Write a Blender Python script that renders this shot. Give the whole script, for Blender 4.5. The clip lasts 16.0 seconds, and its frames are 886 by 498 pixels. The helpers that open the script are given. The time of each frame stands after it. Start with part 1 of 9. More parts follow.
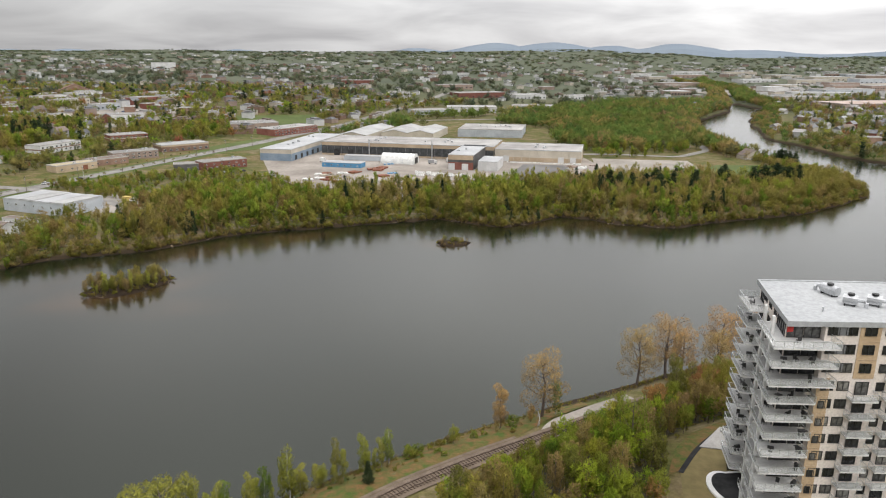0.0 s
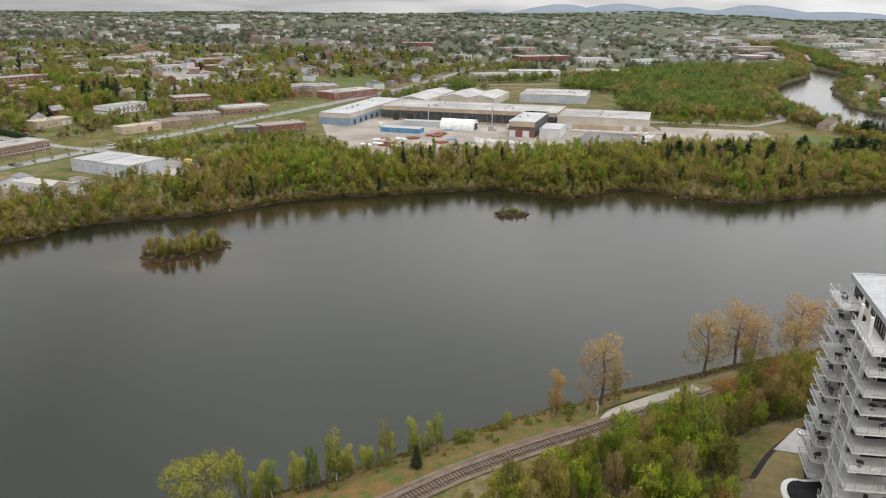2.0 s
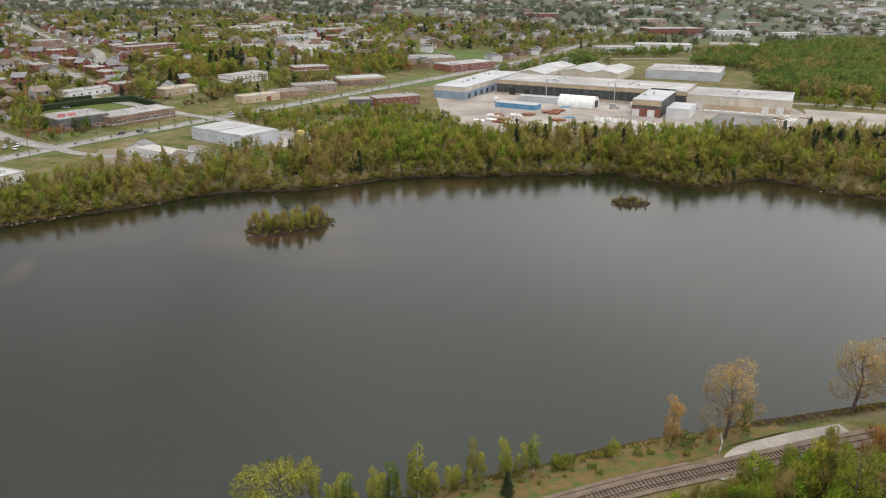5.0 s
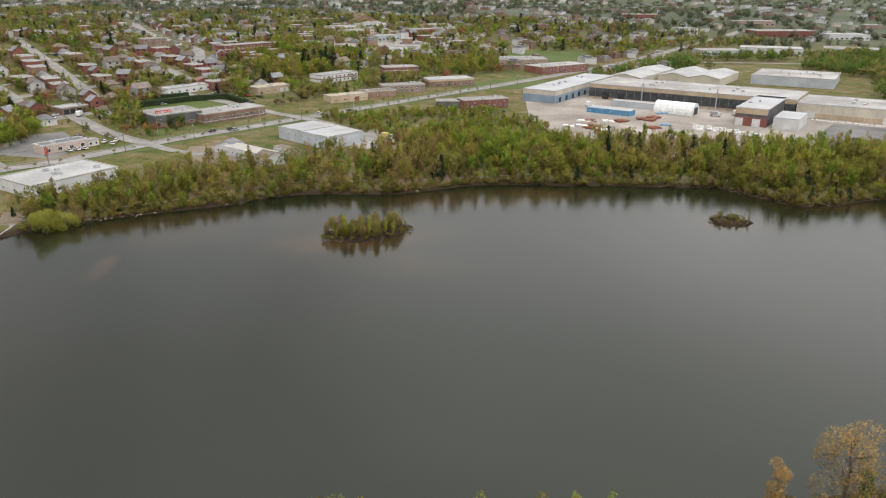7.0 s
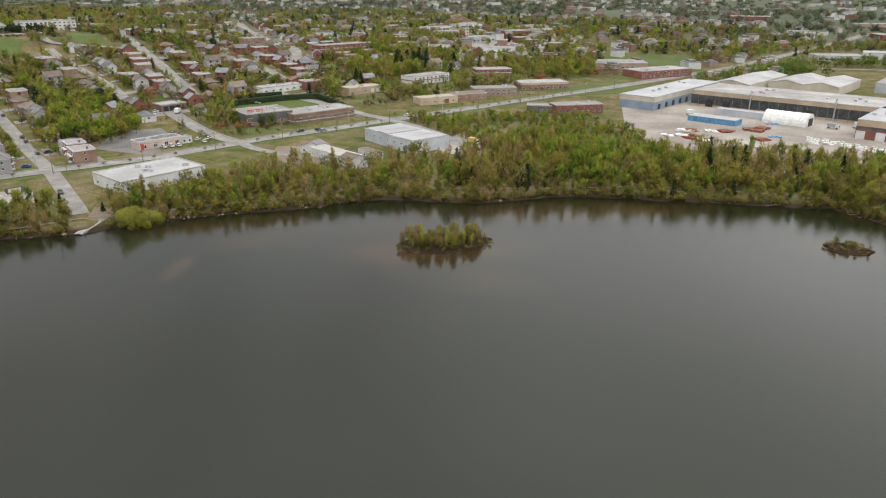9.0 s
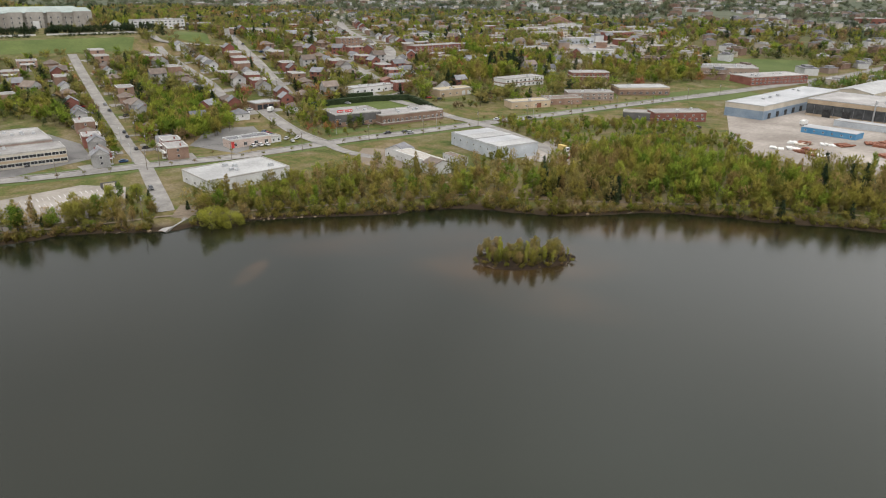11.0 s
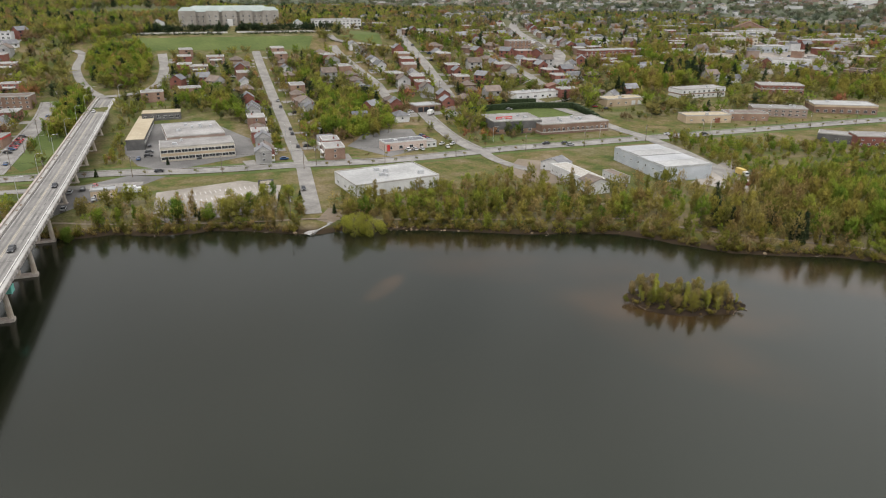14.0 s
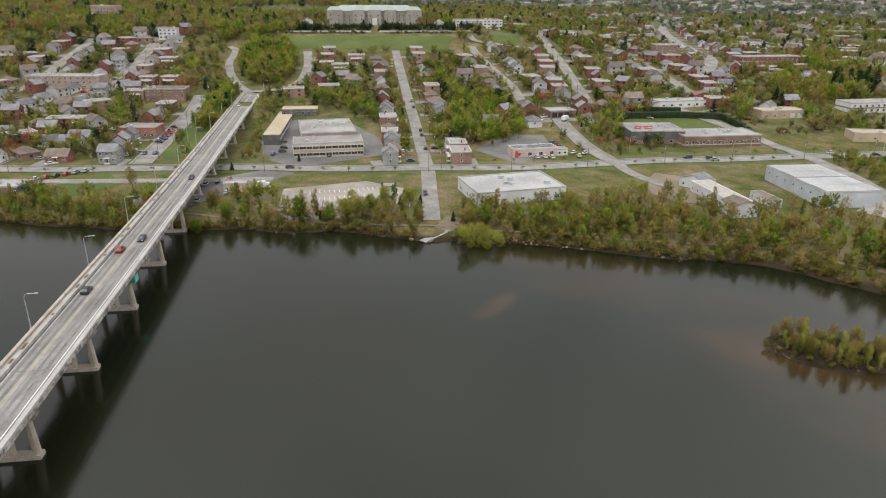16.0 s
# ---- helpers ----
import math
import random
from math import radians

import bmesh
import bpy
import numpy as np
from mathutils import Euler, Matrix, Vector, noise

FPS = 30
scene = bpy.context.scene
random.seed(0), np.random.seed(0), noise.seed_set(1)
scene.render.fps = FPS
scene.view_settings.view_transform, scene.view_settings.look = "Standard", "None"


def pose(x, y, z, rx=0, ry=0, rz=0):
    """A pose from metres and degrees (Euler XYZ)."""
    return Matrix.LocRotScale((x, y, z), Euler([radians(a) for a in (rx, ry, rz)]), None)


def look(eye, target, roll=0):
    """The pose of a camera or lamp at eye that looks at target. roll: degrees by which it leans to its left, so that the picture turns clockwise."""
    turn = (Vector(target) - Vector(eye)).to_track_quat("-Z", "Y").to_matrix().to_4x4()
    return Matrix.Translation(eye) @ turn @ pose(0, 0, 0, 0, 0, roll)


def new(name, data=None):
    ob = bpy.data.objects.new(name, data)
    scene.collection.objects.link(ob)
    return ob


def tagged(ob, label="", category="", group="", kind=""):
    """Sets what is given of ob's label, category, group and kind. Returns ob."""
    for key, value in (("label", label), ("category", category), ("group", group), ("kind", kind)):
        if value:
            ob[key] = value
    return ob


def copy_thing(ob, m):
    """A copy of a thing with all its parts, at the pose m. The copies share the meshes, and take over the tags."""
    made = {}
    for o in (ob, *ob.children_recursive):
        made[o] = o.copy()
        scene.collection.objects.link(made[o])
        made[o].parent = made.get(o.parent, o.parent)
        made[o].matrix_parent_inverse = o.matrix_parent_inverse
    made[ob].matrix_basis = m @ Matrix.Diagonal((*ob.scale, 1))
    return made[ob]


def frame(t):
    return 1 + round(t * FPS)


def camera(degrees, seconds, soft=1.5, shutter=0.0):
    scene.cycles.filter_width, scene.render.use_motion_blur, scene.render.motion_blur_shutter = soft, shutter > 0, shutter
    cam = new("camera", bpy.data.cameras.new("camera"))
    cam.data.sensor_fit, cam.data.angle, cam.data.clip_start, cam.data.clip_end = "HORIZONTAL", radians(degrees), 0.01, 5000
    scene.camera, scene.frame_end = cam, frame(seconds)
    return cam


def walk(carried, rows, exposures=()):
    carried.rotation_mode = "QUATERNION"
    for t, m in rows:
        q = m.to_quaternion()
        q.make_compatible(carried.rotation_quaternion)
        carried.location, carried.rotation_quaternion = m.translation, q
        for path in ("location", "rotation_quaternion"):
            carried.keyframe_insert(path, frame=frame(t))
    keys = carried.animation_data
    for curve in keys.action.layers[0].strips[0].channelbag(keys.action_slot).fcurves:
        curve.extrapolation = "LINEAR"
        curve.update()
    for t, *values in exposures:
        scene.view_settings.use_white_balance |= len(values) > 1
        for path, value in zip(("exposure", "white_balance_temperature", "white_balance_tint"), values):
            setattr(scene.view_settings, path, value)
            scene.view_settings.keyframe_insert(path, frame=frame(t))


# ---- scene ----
cam = camera(64.98, 16.0, soft=1.1)
walk(cam, [
    (0.0, look((0.00, 0.00, 83.99), (0.00, 96.29, 56.99), 0.16)),
    (0.5, look((0.10, 1.93, 84.03), (-1.86, 97.87, 55.91), 0.17)),
    (1.0, look((0.09, 3.97, 84.07), (-3.93, 99.49, 54.74), 0.20)),
    (1.5, look((0.03, 6.05, 84.12), (-6.04, 101.07, 53.55), 0.23)),
    (2.0, look((-0.13, 8.03, 84.26), (-8.25, 102.48, 52.42), 0.22)),
    (2.5, look((-0.20, 10.11, 84.29), (-10.40, 103.94, 51.24), 0.19)),
    (3.0, look((-0.36, 12.47, 84.18), (-12.64, 105.61, 49.93), 0.20)),
    (5.5, look((-1.39, 26.74, 84.03), (-27.78, 116.42, 48.52), 0.02)),
    (6.0, look((-1.68, 29.69, 84.07), (-30.94, 118.48, 48.57), -0.01)),
    (6.5, look((-2.17, 32.74, 84.11), (-34.33, 120.51, 48.59), 0.03)),
    (7.0, look((-3.08, 35.82, 84.05), (-37.95, 122.56, 48.53), 0.02)),
    (7.5, look((-3.89, 39.26, 84.03), (-41.66, 124.78, 48.53), -0.00)),
    (8.0, look((-4.56, 42.62, 83.99), (-45.26, 126.79, 48.50), 0.01)),
    (8.5, look((-5.00, 45.81, 83.96), (-48.53, 128.56, 48.49), -0.03)),
    (9.0, look((-5.65, 48.96, 84.00), (-51.89, 130.23, 48.56), -0.03)),
    (11.5, look((-10.22, 64.26, 84.48), (-69.82, 136.31, 49.02), -0.05)),
    (12.0, look((-11.67, 67.20, 84.60), (-73.95, 136.95, 49.16), -0.00)),
    (12.5, look((-13.27, 69.86, 84.82), (-78.12, 137.24, 49.40), 0.06)),
    (13.0, look((-15.06, 72.72, 85.10), (-82.48, 137.52, 49.69), 0.07)),
    (13.5, look((-16.84, 75.21, 85.31), (-87.02, 137.01, 49.89), 0.11)),
    (14.0, look((-18.61, 77.64, 85.57), (-91.43, 136.30, 50.14), 0.14)),
    (14.5, look((-20.71, 80.44, 85.58), (-96.34, 135.44, 50.14), 0.16)),
    (15.0, look((-22.75, 83.20, 85.67), (-101.00, 134.38, 50.21), 0.19)),
    (15.5, look((-24.78, 85.77, 85.73), (-105.47, 133.00, 50.26), 0.21)),
    (16.0, look((-26.86, 88.17, 85.81), (-109.79, 131.34, 50.32), 0.28)),
], exposures=[(0.0, 0.17), (3.0, 0.17), (6.0, 0.16), (9.0, 0.13), (12.5, 0.08), (16.0, 0.06)])

# ---------------------------------------------------------------- world and light
world = bpy.data.worlds.new("overcast_sky")
scene.world = world
world.use_nodes = True
wn, wl = world.node_tree.nodes, world.node_tree.links
wn.clear()
w_out = wn.new("ShaderNodeOutputWorld")
w_bg = wn.new("ShaderNodeBackground")
w_sky = wn.new("ShaderNodeTexSky")
w_sky.sky_type, w_sky.sun_disc = "NISHITA", False
w_sky.sun_elevation, w_sky.sun_rotation = radians(62), radians(151)
w_sky.air_density, w_sky.dust_density = 1.0, 2.0
w_skys = wn.new("ShaderNodeMixRGB")
w_skys.blend_type = "MULTIPLY"
w_skys.inputs[0].default_value = 1.0
w_skys.inputs[2].default_value = (0.045, 0.045, 0.045, 1)
wl.new(w_sky.outputs[0], w_skys.inputs[1])
w_tc = wn.new("ShaderNodeTexCoord")
w_sep = wn.new("ShaderNodeSeparateXYZ")
wl.new(w_tc.outputs["Generated"], w_sep.inputs[0])
# cloud layer: direction projected on a flat deck, so that clouds flatten towards the horizon
w_add = wn.new("ShaderNodeMath")
w_add.operation = "ADD"
w_add.inputs[1].default_value = 0.16
w_abs = wn.new("ShaderNodeMath")
w_abs.operation = "ABSOLUTE"
wl.new(w_sep.outputs[2], w_abs.inputs[0])
wl.new(w_abs.outputs[0], w_add.inputs[0])
w_div = wn.new("ShaderNodeVectorMath")
w_div.operation = "DIVIDE"
w_comb = wn.new("ShaderNodeCombineXYZ")
for k in range(3):
    wl.new(w_add.outputs[0], w_comb.inputs[k])
wl.new(w_tc.outputs["Generated"], w_div.inputs[0])
wl.new(w_comb.outputs[0], w_div.inputs[1])
w_noise = wn.new("ShaderNodeTexNoise")
w_noise.inputs["Scale"].default_value = 0.85
w_noise.inputs["Detail"].default_value = 5.0
w_noise.inputs["Roughness"].default_value = 0.5
w_noise.inputs["Distortion"].default_value = 0.4
wl.new(w_div.outputs[0], w_noise.inputs["Vector"])
w_ramp = wn.new("ShaderNodeValToRGB")
w_ramp.color_ramp.elements[0].position, w_ramp.color_ramp.elements[0].color = 0.33, (0.62, 0.61, 0.625, 1)
w_ramp.color_ramp.elements[1].position, w_ramp.color_ramp.elements[1].color = 0.68, (1.02, 1.01, 1.01, 1)
wl.new(w_noise.outputs[0], w_ramp.inputs[0])
# an overcast sky is about three times brighter overhead than near the horizon
w_grad = wn.new("ShaderNodeValToRGB")
for k, (p, v) in enumerate(((0.0, 0.255), (0.06, 0.285), (0.16, 0.38), (0.30, 0.46), (0.45, 0.56), (0.62, 0.92), (0.90, 1.08))):
    e = w_grad.color_ramp.elements[k] if k < 2 else w_grad.color_ramp.elements.new(p)
    e.position, e.color = p, (v, v, v, 1)
wl.new(w_sep.outputs[2], w_grad.inputs[0])
# and brighter on the side of the hidden sun
w_dot = wn.new("ShaderNodeVectorMath")
w_dot.operation = "DOT_PRODUCT"
w_dot.inputs[1].default_value = (0.90, 0.25, 0.30)
wl.new(w_tc.outputs["Generated"], w_dot.inputs[0])
w_side = wn.new("ShaderNodeMapRange")
w_side.inputs["From Min"].default_value, w_side.inputs["From Max"].default_value = -0.45, 0.7
w_side.inputs["To Min"].default_value, w_side.inputs["To Max"].default_value = 0.72, 1.58
wl.new(w_dot.outputs["Value"], w_side.inputs["Value"])
# high up the deck of cloud is even
w_up = wn.new("ShaderNodeMapRange")
w_up.interpolation_type = "SMOOTHSTEP"
w_up.inputs["From Min"].default_value, w_up.inputs["From Max"].default_value = 0.30, 0.62
wl.new(w_sep.outputs[2], w_up.inputs["Value"])
w_even = wn.new("ShaderNodeMixRGB")
w_even.inputs[2].default_value = (0.86, 0.86, 0.86, 1)
wl.new(w_up.outputs[0], w_even.inputs[0])
wl.new(w_side.outputs[0], w_even.inputs[1])
w_mul = wn.new("ShaderNodeMath")
w_mul.operation = "MULTIPLY"
wl.new(w_grad.outputs[0], w_mul.inputs[0])
wl.new(w_even.outputs[0], w_mul.inputs[1])
w_cl = wn.new("ShaderNodeVectorMath")
w_cl.operation = "SCALE"
wl.new(w_ramp.outputs[0], w_cl.inputs[0])
wl.new(w_mul.outputs[0], w_cl.inputs["Scale"])
w_mix = wn.new("ShaderNodeMixRGB")
w_mix.inputs[0].default_value = 0.92
wl.new(w_skys.outputs[0], w_mix.inputs[1])
wl.new(w_cl.outputs[0], w_mix.inputs[2])
wl.new(w_mix.outputs[0], w_bg.inputs[0])
w_bg.inputs[1].default_value = 2.40
wl.new(w_bg.outputs[0], w_out.inputs[0])

sun = new("sun", bpy.data.lights.new("sun", "SUN"))
sun.data.energy, sun.data.angle, sun.data.color = 1.35, radians(40), (1.0, 0.965, 0.92)
sun.matrix_world = look((50, -90, 190), (0, 0, 0))

# ---------------------------------------------------------------- materials


def material(name, rough=0.8, metal=0.0, spec=0.3):
    m = bpy.data.materials.new(name)
    m.use_nodes = True
    b = m.node_tree.nodes["Principled BSDF"]
    b.inputs["Roughness"].default_value = rough
    b.inputs["Metallic"].default_value = metal
    b.inputs["Specular IOR Level"].default_value = spec
    return m, m.node_tree.nodes, m.node_tree.links, b


def noise_node(n, l, scale, detail=4.0, rough=0.55, coords="Object"):
    tc = n.new("ShaderNodeTexCoord")
    t = n.new("ShaderNodeTexNoise")
    t.inputs["Scale"].default_value, t.inputs["Detail"].default_value = scale, detail
    t.inputs["Roughness"].default_value = rough
    l.new(tc.outputs[coords], t.inputs["Vector"])
    return t.outputs[0]


def ramp_node(n, l, fac, stops):
    r = n.new("ShaderNodeValToRGB")
    e = r.color_ramp.elements
    while len(e) < len(stops):
        e.new(0.5)
    for k, (p, c) in enumerate(stops):
        e[k].position, e[k].color = p, (*c, 1)
    if fac is not None:
        l.new(fac, r.inputs[0])
    return r.outputs[0]


def mix_node(n, l, a, b, fac, mode="MIX"):
    m = n.new("ShaderNodeMixRGB")
    m.blend_type = mode
    for k, v in ((0, fac), (1, a), (2, b)):
        if isinstance(v, (int, float)):
            m.inputs[k].default_value = v
        elif isinstance(v, tuple):
            m.inputs[k].default_value = (*v, 1)
        else:
            l.new(v, m.inputs[k])
    return m.outputs[0]


def bump(n, l, b, height, strength, distance=0.05):
    bp = n.new("ShaderNodeBump")
    bp.inputs["Strength"].default_value, bp.inputs["Distance"].default_value = strength, distance
    l.new(height, bp.inputs["Height"])
    l.new(bp.outputs[0], b.inputs["Normal"])


def worn(name, c1, c2, scale=0.3, fine=6.0, rough=0.8, metal=0.0, spec=0.3, coords="Object", vary=0.0, bumps=0.15):
    """A painted or mineral surface: two tones in large patches, fine grain over them, and a tone of its own for each object."""
    m, n, l, b = material(name, rough, metal, spec)
    big = noise_node(n, l, scale, 5.0, 0.6, coords)
    col = ramp_node(n, l, big, [(0.35, c1), (0.68, c2)])
    g = noise_node(n, l, fine, 3.0, 0.6, coords)
    gcol = ramp_node(n, l, g, [(0.3, (0.82, 0.82, 0.82)), (0.7, (1.1, 1.1, 1.1))])
    col = mix_node(n, l, col, gcol, 1.0, "MULTIPLY")
    if vary:
        oi = n.new("ShaderNodeObjectInfo")
        v = ramp_node(n, l, oi.outputs["Random"], [(0.0, (1 - vary,) * 3), (1.0, (1 + vary,) * 3)])
        col = mix_node(n, l, col, v, 1.0, "MULTIPLY")
    l.new(col, b.inputs["Base Color"])
    bump(n, l, b, g, bumps)
    return m


M = {}
M["asphalt"] = worn("asphalt", (0.105, 0.10, 0.096), (0.185, 0.18, 0.17), 0.05, 2.0, 0.9)
M["street"] = worn("street", (0.165, 0.156, 0.143), (0.28, 0.266, 0.245), 0.14, 1.1, 0.9)
M["concrete"] = worn("concrete", (0.30, 0.29, 0.27), (0.44, 0.425, 0.40), 0.15, 3.0, 0.85)
M["deck"] = worn("deck", (0.175, 0.166, 0.153), (0.265, 0.253, 0.236), 0.12, 1.2, 0.85)
M["parapet"] = worn("parapet", (0.27, 0.25, 0.225), (0.42, 0.40, 0.37), 0.5, 4.0, 0.85)
M["pier"] = worn("pier", (0.33, 0.275, 0.215), (0.50, 0.46, 0.40), 0.25, 3.0, 0.85)
M["kerb"] = worn("kerb", (0.42, 0.41, 0.39), (0.56, 0.55, 0.53), 0.3, 3.0, 0.85)
M["paint_white"] = worn("paint_white", (0.55, 0.55, 0.53), (0.75, 0.75, 0.72), 0.5, 4.0, 0.7)
M["worn_line"] = worn("worn_line", (0.27, 0.265, 0.255), (0.52, 0.515, 0.50), 0.35, 3.0, 0.8)
M["old_yellow"] = worn("old_yellow", (0.27, 0.25, 0.21), (0.45, 0.40, 0.31), 0.4, 3.0, 0.8)
M["paint_yellow"] = worn("paint_yellow", (0.45, 0.33, 0.10), (0.6, 0.46, 0.16), 0.5, 4.0, 0.7)
M["gravel"] = worn("gravel", (0.21, 0.19, 0.16), (0.34, 0.31, 0.275), 0.04, 0.8, 0.95)
M["yard"] = worn("yard", (0.20, 0.175, 0.15), (0.36, 0.325, 0.285), 0.03, 0.5, 0.95)
M["dirt"] = worn("dirt", (0.145, 0.115, 0.083), (0.225, 0.185, 0.138), 0.06, 0.9, 0.95)
M["mud"] = worn("mud", (0.014, 0.010, 0.007), (0.050, 0.035, 0.022), 0.2, 1.2, 0.95, spec=0.1)
M["lawn"] = worn("lawn", (0.056, 0.082, 0.016), (0.094, 0.118, 0.030), 0.03, 0.6, 0.95)
M["lawn_dry"] = worn("lawn_dry", (0.12, 0.105, 0.042), (0.20, 0.155, 0.07), 0.05, 0.6, 0.95)
# brown litter, darkened to hold the shade beneath the near trees
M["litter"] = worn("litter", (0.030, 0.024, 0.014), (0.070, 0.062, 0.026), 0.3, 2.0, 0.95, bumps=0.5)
M["hedge"] = worn("hedge", (0.018, 0.03, 0.012), (0.04, 0.058, 0.022), 0.8, 5.0, 0.95, bumps=0.6)
M["rough_grass"] = worn("rough_grass", (0.050, 0.082, 0.013), (0.165, 0.085, 0.036), 0.42, 2.4, 0.95, bumps=0.5)
M["ballast"] = worn("ballast", (0.115, 0.086, 0.062), (0.175, 0.135, 0.102), 0.4, 5.0, 0.95)
M["sleeper"] = worn("sleeper", (0.11, 0.08, 0.058), (0.17, 0.128, 0.097), 1.0, 6.0, 0.9, vary=0.25)
M["rail_steel"] = worn("rail_steel", (0.12, 0.085, 0.065), (0.20, 0.155, 0.125), 0.8, 6.0, 0.45, 0.8)
M["stone"] = worn("stone", (0.13, 0.095, 0.06), (0.27, 0.205, 0.135), 0.6, 3.0, 0.9, vary=0.3)
M["white_wall"] = worn("white_wall", (0.47, 0.47, 0.465), (0.62, 0.62, 0.61), 0.12, 2.0, 0.7, vary=0.08)
M["cream_wall"] = worn("cream_wall", (0.42, 0.38, 0.31), (0.55, 0.50, 0.42), 0.12, 2.0, 0.75, vary=0.1)
M["tan_wall"] = worn("tan_wall", (0.36, 0.28, 0.19), (0.48, 0.38, 0.27), 0.12, 2.0, 0.75, vary=0.1)
M["grey_wall"] = worn("grey_wall", (0.34, 0.365, 0.39), (0.46, 0.49, 0.515), 0.12, 2.0, 0.7, vary=0.12)
M["clapboard"] = worn("clapboard", (0.26, 0.255, 0.245), (0.38, 0.375, 0.36), 0.15, 2.5, 0.75, vary=0.25)
M["clerestory"] = worn("clerestory", (0.035, 0.038, 0.04), (0.085, 0.088, 0.09), 0.4, 3.0, 0.4)
M["dark_wall"] = worn("dark_wall", (0.07, 0.07, 0.07), (0.14, 0.135, 0.13), 0.15, 2.0, 0.7)
M["blue_wall"] = worn("blue_wall", (0.16, 0.22, 0.29), (0.25, 0.31, 0.37), 0.12, 2.0, 0.6)
M["blue_paint"] = worn("blue_paint", (0.06, 0.20, 0.36), (0.11, 0.28, 0.45), 0.3, 2.0, 0.5)
M["brick_red"] = worn("brick_red", (0.165, 0.062, 0.048), (0.235, 0.102, 0.078), 0.15, 2.5, 0.85, vary=0.18)
M["brick_brown"] = worn("brick_brown", (0.185, 0.115, 0.085), (0.29, 0.195, 0.145), 0.15, 2.5, 0.85, vary=0.18)
M["station_wall"] = worn("station_wall", (0.42, 0.33, 0.28), (0.52, 0.43, 0.38), 0.15, 2.5, 0.8)
M["brick_pink"] = worn("brick_pink", (0.25, 0.185, 0.15), (0.34, 0.265, 0.22), 0.15, 2.5, 0.85, vary=0.15)
M["red_paint"] = worn("red_paint", (0.42, 0.03, 0.03), (0.55, 0.06, 0.05), 0.4, 2.0, 0.5)
M["flat_roof"] = worn("flat_roof", (0.20, 0.19, 0.18), (0.36, 0.35, 0.335), 0.05, 1.0, 0.9, vary=0.15)
M["white_roof"] = worn("white_roof", (0.27, 0.27, 0.262), (0.41, 0.41, 0.40), 0.06, 1.0, 0.8)
M["mall_roof"] = worn("mall_roof", (0.34, 0.26, 0.22), (0.46, 0.37, 0.325), 0.05, 1.0, 0.9)
M["cream_roof"] = worn("cream_roof", (0.34, 0.285, 0.195), (0.43, 0.37, 0.265), 0.06, 1.0, 0.8)
M["metal_roof"] = worn("metal_roof", (0.32, 0.325, 0.33), (0.45, 0.455, 0.46), 0.07, 1.2, 0.5, 0.3)
M["shingle_grey"] = worn("shingle_grey", (0.12, 0.12, 0.125), (0.22, 0.22, 0.225), 0.3, 3.0, 0.9, vary=0.3)
M["shingle_brown"] = worn("shingle_brown", (0.115, 0.09, 0.075), (0.195, 0.158, 0.132), 0.3, 3.0, 0.9, vary=0.25)
M["shingle_red"] = worn("shingle_red", (0.165, 0.092, 0.072), (0.235, 0.138, 0.108), 0.3, 3.0, 0.9, vary=0.2)
M["copper_roof"] = worn("copper_roof", (0.25, 0.29, 0.27), (0.34, 0.38, 0.355), 0.1, 1.5, 0.7)
M["stone_wall"] = worn("stone_wall", (0.235, 0.215, 0.19), (0.335, 0.315, 0.285), 0.1, 1.2, 0.85)
M["tower_wall"] = worn("tower_wall", (0.66, 0.595, 0.535), (0.76, 0.695, 0.64), 0.08, 3.0, 0.8)
M["tower_tan"] = worn("tower_tan", (0.44, 0.32, 0.20), (0.53, 0.40, 0.26), 0.2, 3.0, 0.8)
M["slab"] = worn("slab", (0.62, 0.615, 0.60), (0.76, 0.755, 0.74), 0.4, 4.0, 0.7)
M["panel_grey"] = worn("panel_grey", (0.13, 0.135, 0.14), (0.20, 0.205, 0.21), 0.4, 4.0, 0.6)
M["roof_membrane"] = worn("roof_membrane", (0.33, 0.34, 0.347), (0.40, 0.41, 0.413), 0.05, 1.5, 0.8)
M["black_bed"] = worn("black_bed", (0.012, 0.012, 0.013), (0.03, 0.03, 0.03), 0.5, 5.0, 0.95)
M["galvanised"] = worn("galvanised", (0.45, 0.46, 0.47), (0.62, 0.63, 0.64), 0.8, 6.0, 0.4, 0.7)
M["dark_metal"] = worn("dark_metal", (0.03, 0.03, 0.03), (0.07, 0.07, 0.07), 0.8, 6.0, 0.5, 0.4)
M["wood_pole"] = worn("wood_pole", (0.12, 0.09, 0.065), (0.22, 0.18, 0.14), 1.0, 6.0, 0.9)
M["grey_wood"] = worn("grey_wood", (0.28, 0.26, 0.23), (0.42, 0.40, 0.36), 0.8, 6.0, 0.85, vary=0.15)
M["bark"] = worn("bark", (0.07, 0.055, 0.045), (0.16, 0.13, 0.11), 0.8, 6.0, 0.95)
M["birch_bark"] = worn("birch_bark", (0.35, 0.33, 0.30), (0.60, 0.58, 0.54), 0.8, 6.0, 0.9)
M["rubber"] = worn("rubber", (0.015, 0.015, 0.015), (0.03, 0.03, 0.03), 1.0, 8.0, 0.9)
M["rust"] = worn("rust", (0.16, 0.06, 0.035), (0.30, 0.13, 0.08), 0.5, 3.0, 0.8, 0.2)
M["spalled"] = worn("spalled", (0.10, 0.09, 0.08), (0.50, 0.465, 0.43), 0.55, 2.2, 0.9, bumps=0.5)
M["kerb_brown"] = worn("kerb_brown", (0.29, 0.245, 0.21), (0.43, 0.385, 0.345), 0.4, 3.0, 0.9)
